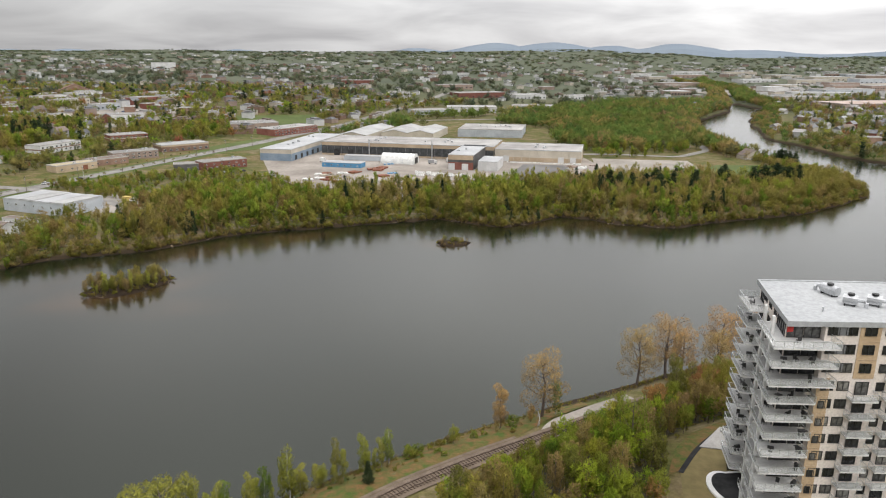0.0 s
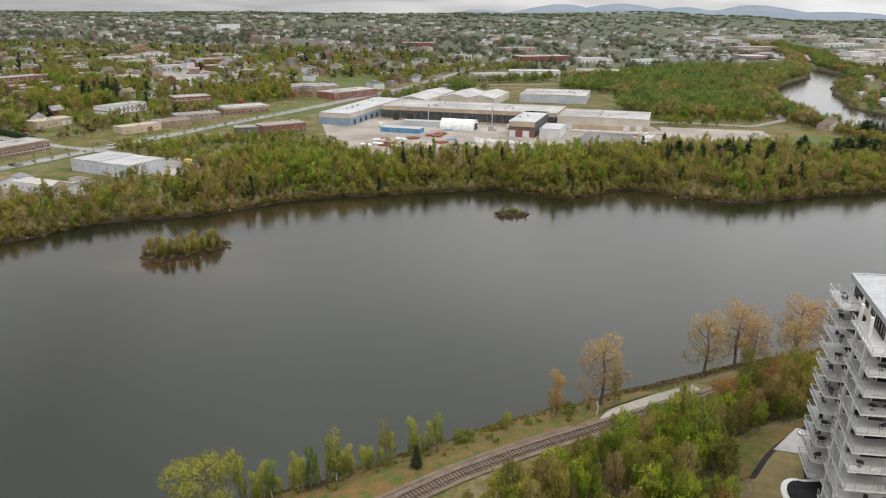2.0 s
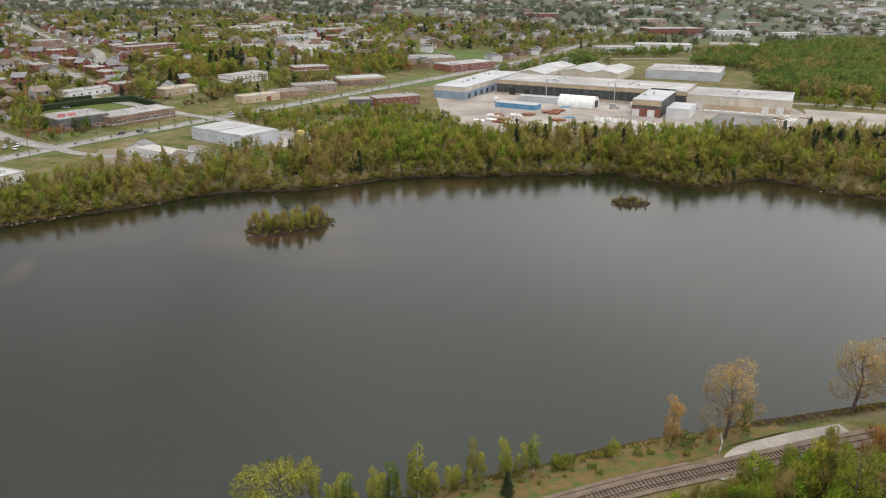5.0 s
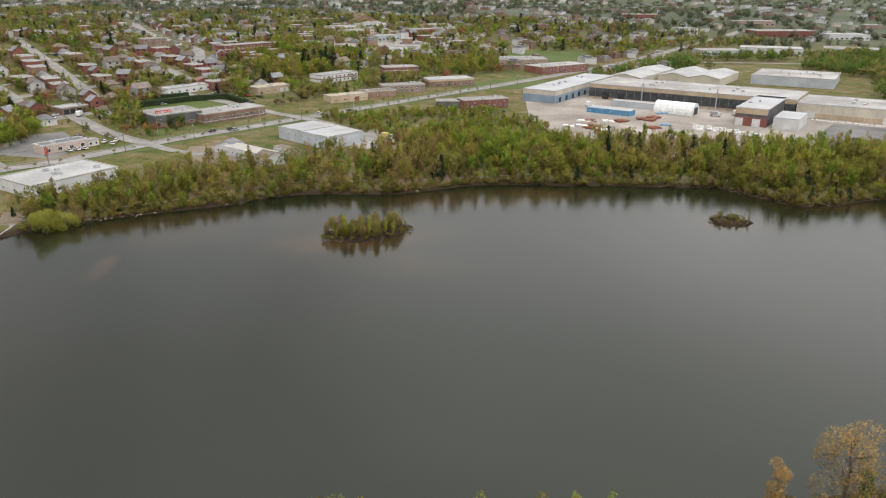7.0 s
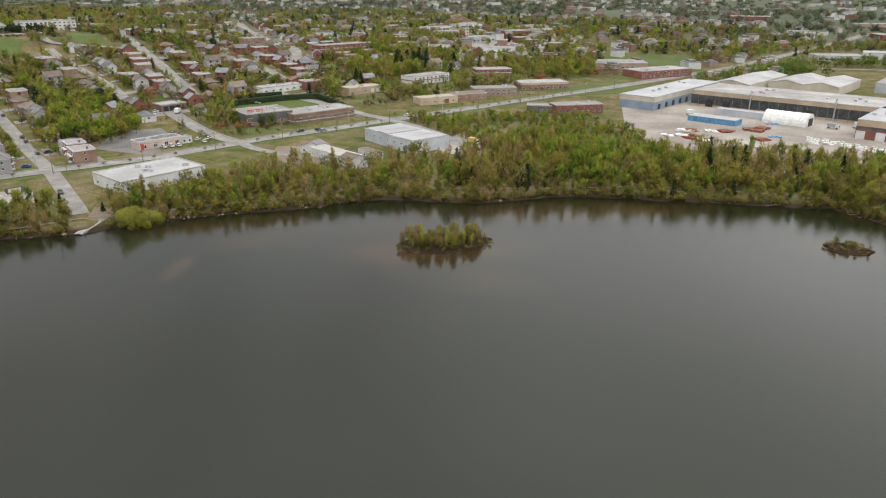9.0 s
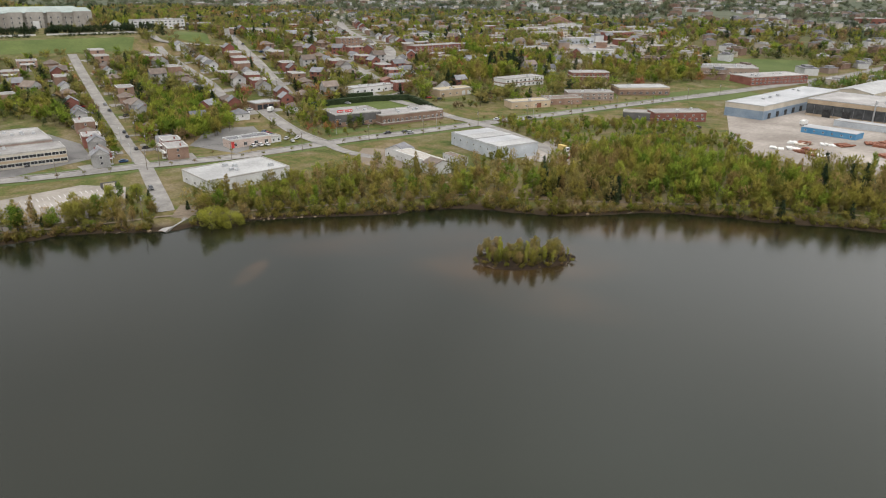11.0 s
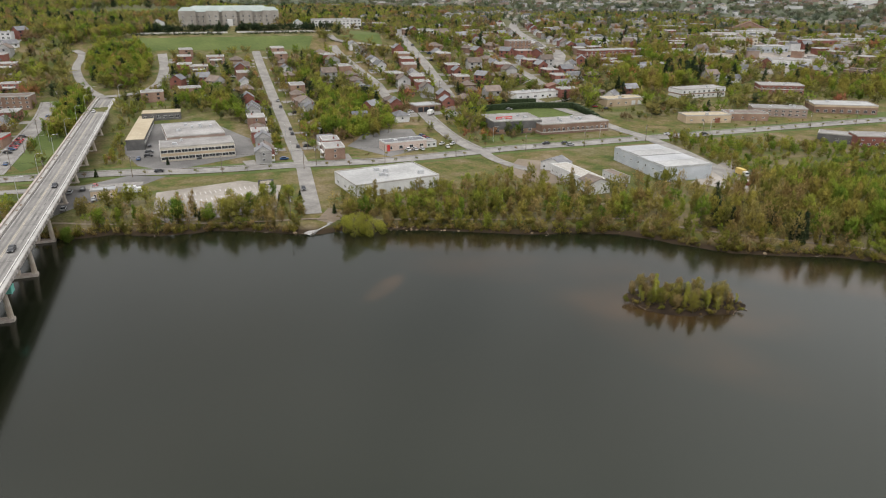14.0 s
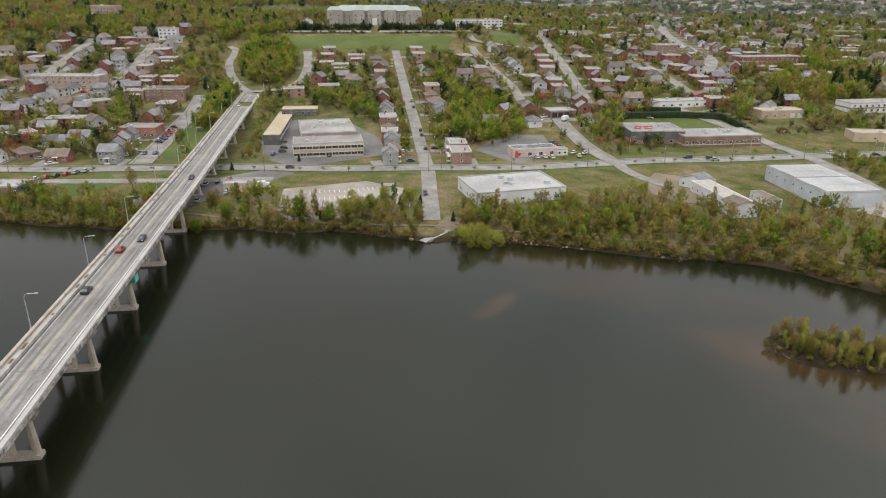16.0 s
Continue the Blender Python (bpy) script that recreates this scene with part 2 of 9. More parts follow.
M["patch_brown"] = worn("patch_brown", (0.10, 0.065, 0.045), (0.20, 0.145, 0.11), 0.6, 3.0, 0.9)
M["tyre_wear"] = worn("tyre_wear", (0.125, 0.12, 0.112), (0.215, 0.207, 0.195), 0.08, 1.0, 0.85)
M["sealant"] = worn("sealant", (0.05, 0.048, 0.045), (0.14, 0.135, 0.125), 0.3, 2.0, 0.85)
M["green_net"] = worn("green_net", (0.10, 0.36, 0.30), (0.18, 0.46, 0.38), 0.8, 4.0, 0.7)


def glassy(name, tint, rough=0.12):
    m, n, l, b = material(name, rough, 0.0, 0.5)
    f = noise_node(n, l, 0.35, 2.0)
    l.new(ramp_node(n, l, f, [(0.35, tint), (0.7, tuple(2.2 * c for c in tint))]), b.inputs["Base Color"])
    return m


M["glass"] = glassy("glass", (0.022, 0.024, 0.027))
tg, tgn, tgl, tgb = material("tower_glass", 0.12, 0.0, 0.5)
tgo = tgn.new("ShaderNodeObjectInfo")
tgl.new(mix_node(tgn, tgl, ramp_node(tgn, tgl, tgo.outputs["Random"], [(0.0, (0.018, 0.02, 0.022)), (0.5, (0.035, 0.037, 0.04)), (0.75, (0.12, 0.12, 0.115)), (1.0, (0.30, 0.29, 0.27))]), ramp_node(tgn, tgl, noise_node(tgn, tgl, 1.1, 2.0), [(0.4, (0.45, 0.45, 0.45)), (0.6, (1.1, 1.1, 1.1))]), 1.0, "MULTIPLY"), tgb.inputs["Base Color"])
M["tower_glass"] = tg
M["balcony_floor"] = worn("balcony_floor", (0.38, 0.38, 0.37), (0.52, 0.515, 0.50), 0.4, 4.0, 0.8, vary=0.25)
rg, rgn, rgl, rgb_ = material("rail_glass", 0.1, 0.0, 0.5)
rgb_.inputs["Base Color"].default_value = (0.55, 0.60, 0.59, 1)
rgb_.inputs["Alpha"].default_value = 0.12
M["rail_glass"] = rg
for key, col in (("car_white", (0.7, 0.7, 0.7)), ("car_dark", (0.03, 0.032, 0.036)), ("car_red", (0.36, 0.02, 0.025)), ("car_silver", (0.36, 0.37, 0.38)), ("car_blue", (0.04, 0.09, 0.2))):
    M[key] = worn(key, tuple(0.9 * c for c in col), col, 1.0, 5.0, 0.3, 0.2, 0.5, bumps=0.0)


def leaf_material(name, stops, grain=2.6):
    """Spring foliage: the tone of each tree from its own value, of each leaf clump from its island; light passes through in part."""
    m = bpy.data.materials.new(name)
    m.use_nodes = True
    n, l = m.node_tree.nodes, m.node_tree.links
    n.clear()
    out = n.new("ShaderNodeOutputMaterial")
    at = n.new("ShaderNodeAttribute")
    at.attribute_name = "tree_tone"
    oi = n.new("ShaderNodeObjectInfo")
    add = n.new("ShaderNodeMath")
    add.operation = "ADD"
    l.new(at.outputs["Fac"], add.inputs[0])
    l.new(oi.outputs["Random"], add.inputs[1])
    fr = n.new("ShaderNodeMath")
    fr.operation = "FRACT"
    l.new(add.outputs[0], fr.inputs[0])
    col = ramp_node(n, l, fr.outputs[0], [(p, tuple(1.6 * v for v in c)) for p, c in stops])
    geo = n.new("ShaderNodeNewGeometry")
    isl = ramp_node(n, l, geo.outputs["Random Per Island"], [(0.0, (0.74, 0.74, 0.72)), (1.0, (1.25, 1.25, 1.22))])
    col = mix_node(n, l, col, isl, 1.0, "MULTIPLY")
    # crowns shade as soft rounded masses: the leaf's own facing is mixed with that of the crown
    an = n.new("ShaderNodeAttribute")
    an.attribute_name = "crown_facing"
    vt = n.new("ShaderNodeVectorTransform")
    vt.vector_type, vt.convert_from, vt.convert_to = "NORMAL", "OBJECT", "WORLD"
    l.new(an.outputs["Vector"], vt.inputs[0])
    sc = n.new("ShaderNodeVectorMath")
    sc.operation = "MULTIPLY_ADD"
    sc.inputs[1].default_value = (0.4, 0.4, 0.4)
    l.new(geo.outputs["Normal"], sc.inputs[0])
    l.new(vt.outputs[0], sc.inputs[2])
    nm = n.new("ShaderNodeVectorMath")
    nm.operation = "NORMALIZE"
    l.new(sc.outputs[0], nm.inputs[0])
    df, tr, mx = n.new("ShaderNodeBsdfDiffuse"), n.new("ShaderNodeBsdfTranslucent"), n.new("ShaderNodeMixShader")
    mx.inputs[0].default_value = 0.45
    l.new(col, df.inputs[0])
    l.new(nm.outputs[0], df.inputs["Normal"])
    l.new(col, tr.inputs[0])
    l.new(df.outputs[0], mx.inputs[1])
    l.new(tr.outputs[0], mx.inputs[2])
    # gaps between the leaves of a clump
    gap = ramp_node(n, l, noise_node(n, l, grain, 2.0, 0.6), [(0.44, (0, 0, 0)), (0.52, (1, 1, 1))])
    cl, mg_ = n.new("ShaderNodeBsdfTransparent"), n.new("ShaderNodeMixShader")
    l.new(gap, mg_.inputs[0])
    l.new(cl.outputs[0], mg_.inputs[1])
    l.new(mx.outputs[0], mg_.inputs[2])
    l.new(mg_.outputs[0], out.inputs[0])
    return m


M["leaf"] = leaf_material("leaf", [(0.0, (0.102, 0.108, 0.022)), (0.25, (0.190, 0.180, 0.034)), (0.5, (0.212, 0.176, 0.044)), (0.75, (0.118, 0.122, 0.028)), (1.0, (0.178, 0.124, 0.050))], 4.2)
M["leaf_fresh"] = leaf_material("leaf_fresh", [(0.0, (0.070, 0.112, 0.017)), (0.35, (0.132, 0.178, 0.025)), (0.7, (0.188, 0.208, 0.033)), (1.0, (0.180, 0.168, 0.039))], 4.2)
M["leaf_pale"] = leaf_material("leaf_pale", [(0.0, (0.225, 0.24, 0.036)), (1.0, (0.28, 0.265, 0.056))], 5.5)
M["leaf_wood"] = leaf_material("leaf_wood", [(0.0, (0.062, 0.088, 0.022)), (0.3, (0.105, 0.135, 0.030)), (0.6, (0.135, 0.145, 0.040)), (0.8, (0.085, 0.105, 0.030)), (1.0, (0.145, 0.120, 0.045))])
M["leaf_green"] = leaf_material("leaf_green", [(0.0, (0.062, 0.105, 0.030)), (0.35, (0.102, 0.150, 0.036)), (0.7, (0.128, 0.165, 0.042)), (1.0, (0.150, 0.150, 0.046))])
M["leaf_spring"] = leaf_material("leaf_spring", [(0.0, (0.105, 0.160, 0.016)), (0.35, (0.175, 0.225, 0.022)), (0.7, (0.235, 0.255, 0.030)), (1.0, (0.235, 0.205, 0.036))], 4.2)
M["leaf_olive"] = leaf_material("leaf_olive", [(0.0, (0.150, 0.135, 0.036)), (0.4, (0.205, 0.178, 0.044)), (0.8, (0.165, 0.150, 0.040)), (1.0, (0.20, 0.150, 0.052))], 4.2)
M["leaf_bud"] = leaf_material("leaf_bud", [(0.0, (0.215, 0.150, 0.070)), (0.5, (0.235, 0.180, 0.066)), (1.0, (0.195, 0.172, 0.060))], 6.0)
M["leaf_haze"] = leaf_material("leaf_haze", [(0.0, (0.34, 0.205, 0.085)), (0.5, (0.36, 0.235, 0.090)), (1.0, (0.31, 0.225, 0.075))], 9.0)
M["leaf_red"] = leaf_material("leaf_red", [(0.0, (0.225, 0.092, 0.055)), (1.0, (0.235, 0.135, 0.050))], 4.2)
M["leaf_dark"] = leaf_material("leaf_dark", [(0.0, (0.022, 0.036, 0.020)), (1.0, (0.042, 0.056, 0.026))], 4.2)
# a little distance haze is put into the blue of these tones
M["leaf_town"] = leaf_material("leaf_town", [(0.0, (0.108, 0.116, 0.034)), (0.3, (0.160, 0.154, 0.044)), (0.55, (0.190, 0.160, 0.054)), (0.7, (0.072, 0.088, 0.038)), (0.85, (0.190, 0.132, 0.068)), (1.0, (0.152, 0.112, 0.062))])
# distance haze is put into these leaf tones, bluer and greyer
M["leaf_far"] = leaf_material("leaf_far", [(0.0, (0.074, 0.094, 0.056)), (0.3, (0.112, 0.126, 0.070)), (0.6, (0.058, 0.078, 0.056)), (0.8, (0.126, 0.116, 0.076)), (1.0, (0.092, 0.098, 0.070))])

# ground: grass, old grass and bare earth in patches, with grain
gm, gn, gl, gb = material("ground_cover", 0.95, 0.0, 0.1)
g1 = noise_node(gn, gl, 0.012, 6.0, 0.6)
g2 = noise_node(gn, gl, 0.09, 6.0, 0.65)
g3 = noise_node(gn, gl, 0.9, 4.0, 0.6)
gc = ramp_node(gn, gl, g2, [(0.30, (0.052, 0.064, 0.020)), (0.42, (0.085, 0.094, 0.030)), (0.50, (0.120, 0.103, 0.046)), (0.61, (0.155, 0.125, 0.078)), (0.76, (0.20, 0.168, 0.124))])
gd = ramp_node(gn, gl, g1, [(0.40, (0.85, 0.95, 0.8)), (0.65, (1.15, 1.05, 1.0))])
gc = mix_node(gn, gl, gc, gd, 1.0, "MULTIPLY")
gf = ramp_node(gn, gl, g3, [(0.3, (0.7, 0.7, 0.7)), (0.7, (1.2, 1.2, 1.2))])
gcol = mix_node(gn, gl, gc, gf, 1.0, "MULTIPLY")
gtc, gsep, gmr = gn.new("ShaderNodeTexCoord"), gn.new("ShaderNodeSeparateXYZ"), gn.new("ShaderNodeMapRange")
gl.new(gtc.outputs["Object"], gsep.inputs[0])
gmr.inputs["From Min"].default_value, gmr.inputs["From Max"].default_value = 2.0, 0.8
gl.new(gsep.outputs[2], gmr.inputs["Value"])
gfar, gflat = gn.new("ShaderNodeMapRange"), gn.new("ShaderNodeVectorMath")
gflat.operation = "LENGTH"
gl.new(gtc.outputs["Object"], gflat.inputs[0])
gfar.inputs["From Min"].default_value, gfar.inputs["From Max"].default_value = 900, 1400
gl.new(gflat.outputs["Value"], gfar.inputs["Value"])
# far off the land is wooded suburb, with distance haze lifting its tones
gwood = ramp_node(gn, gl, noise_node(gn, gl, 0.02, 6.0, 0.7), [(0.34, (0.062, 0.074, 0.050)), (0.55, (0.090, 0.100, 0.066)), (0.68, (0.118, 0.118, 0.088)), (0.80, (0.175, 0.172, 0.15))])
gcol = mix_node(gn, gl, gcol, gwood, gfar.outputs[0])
gl.new(mix_node(gn, gl, gcol, (0.034, 0.024, 0.015), gmr.outputs[0]), gb.inputs["Base Color"])
bump(gn, gl, gb, g3, 0.5, 0.3)
M["ground"] = gm

# river water: dark, brown-green, with small wind ripples
wm, wnn, wll, wb = material("river_water", 0.06, 0.0, 0.66)
wb.inputs["IOR"].default_value = 1.333
wb.inputs["Specular Tint"].default_value = (0.955, 1.0, 0.895, 1)
wa = noise_node(wnn, wll, 0.006, 4.0, 0.6)
wdeep = ramp_node(wnn, wll, wa, [(0.35, (0.0050, 0.0078, 0.0042)), (0.65, (0.0088, 0.0098, 0.0046))])
# brown shallows: round the islands, with brown reflections painted in, over the sandbar and along the muddy shore
wbrown = None
for cx, cy, rx, ry, yaw, amount in ((-117, 243, 46, 25, 42, 0.6), (-102, 224, 44, 16, 8, 0.32), (5, 308, 24, 14, 0, 0.4), (-180, 185, 14, 5, -62, 0.6), (-160, 235, 60, 18, 45, 0.3), (-96, 300, 78, 17, 32, 0.55), (-196, 226, 50, 13, 48, 0.35), (60, 345, 70, 14, -4, 0.35)):
    wtx, wmx, wlen, wmr = wnn.new("ShaderNodeTexCoord"), wnn.new("ShaderNodeMapping"), wnn.new("ShaderNodeVectorMath"), wnn.new("ShaderNodeMapRange")
    wmx.vector_type = "TEXTURE"
    wmx.inputs["Location"].default_value = (cx, cy, 0)
    wmx.inputs["Rotation"].default_value = (0, 0, radians(yaw))
    wmx.inputs["Scale"].default_value = (rx, ry, 50)
    wlen.operation = "LENGTH"
    wll.new(wtx.outputs["Object"], wmx.inputs[0])
    wll.new(wmx.outputs[0], wlen.inputs[0])
    wmr.interpolation_type = "SMOOTHSTEP"
    wmr.inputs["From Min"].default_value, wmr.inputs["From Max"].default_value = 1.0, 0.3
    wmr.inputs["To Max"].default_value = amount
    wll.new(wlen.outputs["Value"], wmr.inputs["Value"])
    if wbrown is None:
        wbrown = wmr.outputs[0]
    else:
        wmax = wnn.new("ShaderNodeMath")
        wmax.operation = "MAXIMUM"
        wll.new(wbrown, wmax.inputs[0])
        wll.new(wmr.outputs[0], wmax.inputs[1])
        wbrown = wmax.outputs[0]
wbreak = wnn.new("ShaderNodeMath")
wbreak.operation = "MULTIPLY"
wll.new(ramp_node(wnn, wll, noise_node(wnn, wll, 0.035, 4.0, 0.6), [(0.36, (0.25, 0.25, 0.25)), (0.62, (1, 1, 1))]), wbreak.inputs[0])
wll.new(wbrown, wbreak.inputs[1])
wll.new(mix_node(wnn, wll, wdeep, (0.062, 0.034, 0.014), wbreak.outputs[0]), wb.inputs["Base Color"])
wtc = wnn.new("ShaderNodeTexCoord")
wmp = wnn.new("ShaderNodeMapping")
wmp.inputs["Scale"].default_value = (0.8, 1.5, 1.0)
wmp.inputs["Rotation"].default_value = (0, 0, radians(25))
wll.new(wtc.outputs["Object"], wmp.inputs[0])
wno = wnn.new("ShaderNodeTexNoise")
wno.inputs["Scale"].default_value, wno.inputs["Detail"].default_value = 0.9, 3.0
wll.new(wmp.outputs[0], wno.inputs["Vector"])
bump(wnn, wll, wb, wno.outputs[0], 0.16, 0.14)
wrr = wnn.new("ShaderNodeMapRange")
wrr.inputs["To Min"].default_value, wrr.inputs["To Max"].default_value = 0.08, 0.19
wll.new(wa, wrr.inputs["Value"])
wll.new(wrr.outputs[0], wb.inputs["Roughness"])
M["water"] = wm

# ---------------------------------------------------------------- mesh helpers


class Shape:
    """Vertices and faces of one part, put together from simple solids."""

    def __init__(self):
        self.v, self.f, self.m = [], [], []

    def add(self, verts, faces, slot=0):
        k = len(self.v)
        self.v += [tuple(p) for p in verts]
        self.f += [tuple(i + k for i in f) for f in faces]
        self.m += [slot] * len(faces)
        return self

    def prism(self, poly, z0, z1, slot=0, z1s=None):
        n = len(poly)
        tops = z1s or [z1] * n
        verts = [(x, y, z0) for x, y in poly] + [(x, y, z) for (x, y), z in zip(poly, tops)]
        faces = [tuple(range(n - 1, -1, -1)), tuple(range(n, 2 * n))]
        faces += [(i, (i + 1) % n, n + (i + 1) % n, n + i) for i in range(n)]
        return self.add(verts, faces, slot)

    def box(self, cx, cy, z0, sx, sy, h, yaw=0.0, slot=0):
        c, s = math.cos(yaw), math.sin(yaw)
        p = [(cx + c * a * sx / 2 - s * b * sy / 2, cy + s * a * sx / 2 + c * b * sy / 2) for a, b in ((-1, -1), (1, -1), (1, 1), (-1, 1))]
        return self.prism(p, z0, z0 + h, slot)

    def gable(self, sx, sy, z0, rise, over=0.4, t=0.18, slot=0):
        """A pitched roof of some thickness, with its ridge along x."""
        a, b = sx / 2 + over, sy / 2 + over
        k = rise / (sy / 2)
        lo = z0 - over * k
        verts = []
        for x in (-a, a):
            verts += [(x, -b, lo), (x, 0, z0 + rise), (x, b, lo), (x, b, lo + t), (x, 0, z0 + rise + t), (x, -b, lo + t)]
        faces = [(0, 1, 2, 3, 4, 5)[::-1], (6, 7, 8, 9, 10, 11)]
        faces += [(i, (i + 1) % 6, (i + 1) % 6 + 6, i + 6) for i in range(6)]
        return self.add(verts, faces, slot)

    def hip(self, sx, sy, z0, rise, over=0.4, slot=0):
        a, b = sx / 2 + over, sy / 2 + over
        r = max(0.1, a - b) if sx > sy else 0.1
        verts = [(-a, -b, z0), (a, -b, z0), (a, b, z0), (-a, b, z0), (-a, -b, z0 + 0.18), (a, -b, z0 + 0.18), (a, b, z0 + 0.18), (-a, b, z0 + 0.18), (-r, 0, z0 + rise), (r, 0, z0 + rise)]
        faces = [(3, 2, 1, 0), (0, 1, 5, 4), (1, 2, 6, 5), (2, 3, 7, 6), (3, 0, 4, 7), (4, 5, 9, 8), (6, 7, 8, 9), (5, 6, 9), (7, 4, 8)]
        return self.add(verts, faces, slot)

    def tube(self, pts, r0, r1=None, seg=6, slot=0):
        """A tapering round bar along points."""
        r1 = r0 if r1 is None else r1
        rings, n = [], len(pts)
        pts = [Vector(p) for p in pts]
        for i, p in enumerate(pts):
            d = (pts[min(i + 1, n - 1)] - pts[max(i - 1, 0)]).normalized()
            a = d.orthogonal().normalized()
            b = d.cross(a)
            r = r0 + (r1 - r0) * i / max(1, n - 1)
            rings.append([p + a * (r * math.cos(k * 2 * math.pi / seg)) + b * (r * math.sin(k * 2 * math.pi / seg)) for k in range(seg)])
        verts = [v for ring in rings for v in ring]
        faces = [(i * seg + k, i * seg + (k + 1) % seg, (i + 1) * seg + (k + 1) % seg, (i + 1) * seg + k) for i in range(n - 1) for k in range(seg)]
        faces += [tuple(range(seg - 1, -1, -1)), tuple((n - 1) * seg + k for k in range(seg))]
        return self.add(verts, faces, slot)

    def mesh(self, name, mats):
        me = bpy.data.meshes.new(name)
        me.from_pydata(self.v, [], self.f)
        for m in mats if isinstance(mats, (list, tuple)) else [mats]:
            me.materials.append(m)
        me.polygons.foreach_set("material_index", self.m)
        me.update()
        return me


def part(name, shape, mats, parent=None, label="", m=None):
    """Links a shape, or a mesh that is shared, as one object under a thing."""
    me = shape.mesh(name, mats) if isinstance(shape, Shape) else shape
    ob = new(name, me)
    ob.parent = parent
    if m is not None:
        ob.matrix_basis = m
    return tagged(ob, label)


def thing(name, x, y, z, yaw=0.0, label="", category="", group=""):
    """An Empty at the base of a thing, yaw in degrees."""
    ob = new(name)
    ob.matrix_basis = pose(x, y, z, 0, 0, yaw)
    return tagged(ob, label, category, group)


def setting(name, shape, mats, label, category, kind="structure"):
    me = shape.mesh(name, mats) if isinstance(shape, Shape) else shape
    return tagged(new(name, me), label, category, "", kind)


def bulk_mesh(name, verts, faces_n, loops, mats, tones=None, slots=None, smooth=False, facing=None):
    """A large mesh from numpy arrays: verts (n, 3), corners per face, and the corner list."""
    me = bpy.data.meshes.new(name)
    me.vertices.add(len(verts))
    me.vertices.foreach_set("co", np.asarray(verts, np.float32).ravel())
    me.loops.add(len(loops))
    me.loops.foreach_set("vertex_index", np.asarray(loops, np.int32))
    me.polygons.add(len(faces_n))
    start = np.concatenate([[0], np.cumsum(faces_n)[:-1]]).astype(np.int32)
    me.polygons.foreach_set("loop_start", start)
    for m in mats if isinstance(mats, (list, tuple)) else [mats]:
        me.materials.append(m)
    if slots is not None:
        me.polygons.foreach_set("material_index", np.asarray(slots, np.int32))
    if smooth:
        me.polygons.foreach_set("use_smooth", np.ones(len(faces_n), bool))
    if tones is not None:
        at = me.attributes.new("tree_tone", "FLOAT", "POINT")
        at.data.foreach_set("value", np.asarray(tones, np.float32))
    if facing is not None:
        at = me.attributes.new("crown_facing", "FLOAT_VECTOR", "POINT")
        at.data.foreach_set("vector", np.asarray(facing, np.float32).ravel())
    me.update(calc_edges=True)
    me.validate()
    return me

# ---------------------------------------------------------------- the land
FAR_SHORE = [(-900, -650), (-560, -200), (-420, -60), (-360, 20), (-331, 54), (-315, 73), (-302, 92), (-287, 116), (-282, 134), (-269, 147), (-264, 161), (-256, 174), (-247, 181), (-237, 189), (-229, 211), (-210, 232), (-188, 253), (-178, 266), (-167, 280), (-153, 286), (-132, 293), (-117, 307), (-104, 321), (-84, 330), (-63, 336), (-41, 345), (-19, 351), (-3, 358), (13, 349), (30, 340), (45, 348), (61, 364), (77, 359), (86, 349), (105, 342), (118, 340), (139, 351), (164, 360), (196, 371), (232, 397), (262, 422)]
INNER_SHORE = [(272, 440), (274, 462), (268, 500), (262, 545), (258, 600), (264, 680), (278, 760), (303, 848), (340, 930), (382, 1000), (427, 1061), (476, 1178), (559, 1409), (631, 1620), (700, 2100)]
OUTER_SHORE = [(730, 2100), (650, 1620), (573, 1410), (518, 1261), (515, 1205), (511, 1142), (494, 1074), (454, 1012), (413, 949), (375, 857), (363, 805), (335, 732), (332, 707), (339, 680), (341, 631), (341, 590), (352, 556), (420, 522), (540, 470), (800, 380), (1500, 200)]
NEAR_SHORE = [(1500, -100), (800, 90), (400, 205), (240, 222), (160, 208), (100, 190), (60, 173), (42, 163), (32, 158), (21, 152), (9, 146), (-3, 138), (-14, 130), (-25, 123.5), (-33, 117), (-46, 110), (-60, 100), (-72, 82), (-84, 50), (-100, 0), (-150, -100), (-300, -350), (-600, -800)]


def smooth(a, b, x):
    t = np.clip((x - a) / (b - a), 0, 1)
    return t * t * (3 - 2 * t)


def line_distance(x, y, line):
    """Distance from points to an open line."""
    best = np.full(np.shape(x), 1e9)
    for (ax, ay), (bx, by) in zip(line[:-1], line[1:]):
        dx, dy = bx - ax, by - ay
        t = np.clip(((x - ax) * dx + (y - ay) * dy) / (dx * dx + dy * dy), 0, 1)
        best = np.minimum(best, np.hypot(x - ax - t * dx, y - ay - t * dy))
    return best


def inside(x, y, ring):
    hit = np.zeros(np.shape(x), bool)
    for (ax, ay), (bx, by) in zip(ring, ring[1:] + ring[:1]):
        if ay != by:
            hit ^= ((ay > y) != (by > y)) & (x < (bx - ax) * (y - ay) / (by - ay) + ax)
    return hit


RIVER = FAR_SHORE + INNER_SHORE + OUTER_SHORE + NEAR_SHORE
NEAR_LINE = NEAR_SHORE[:]
TOP = 84.0


def wave(x, y, size):
    return np.sin(x / size) * np.cos(y / size * 1.13 + 0.7) + 0.5 * np.sin(x / size * 2.3 + y / size * 1.7)


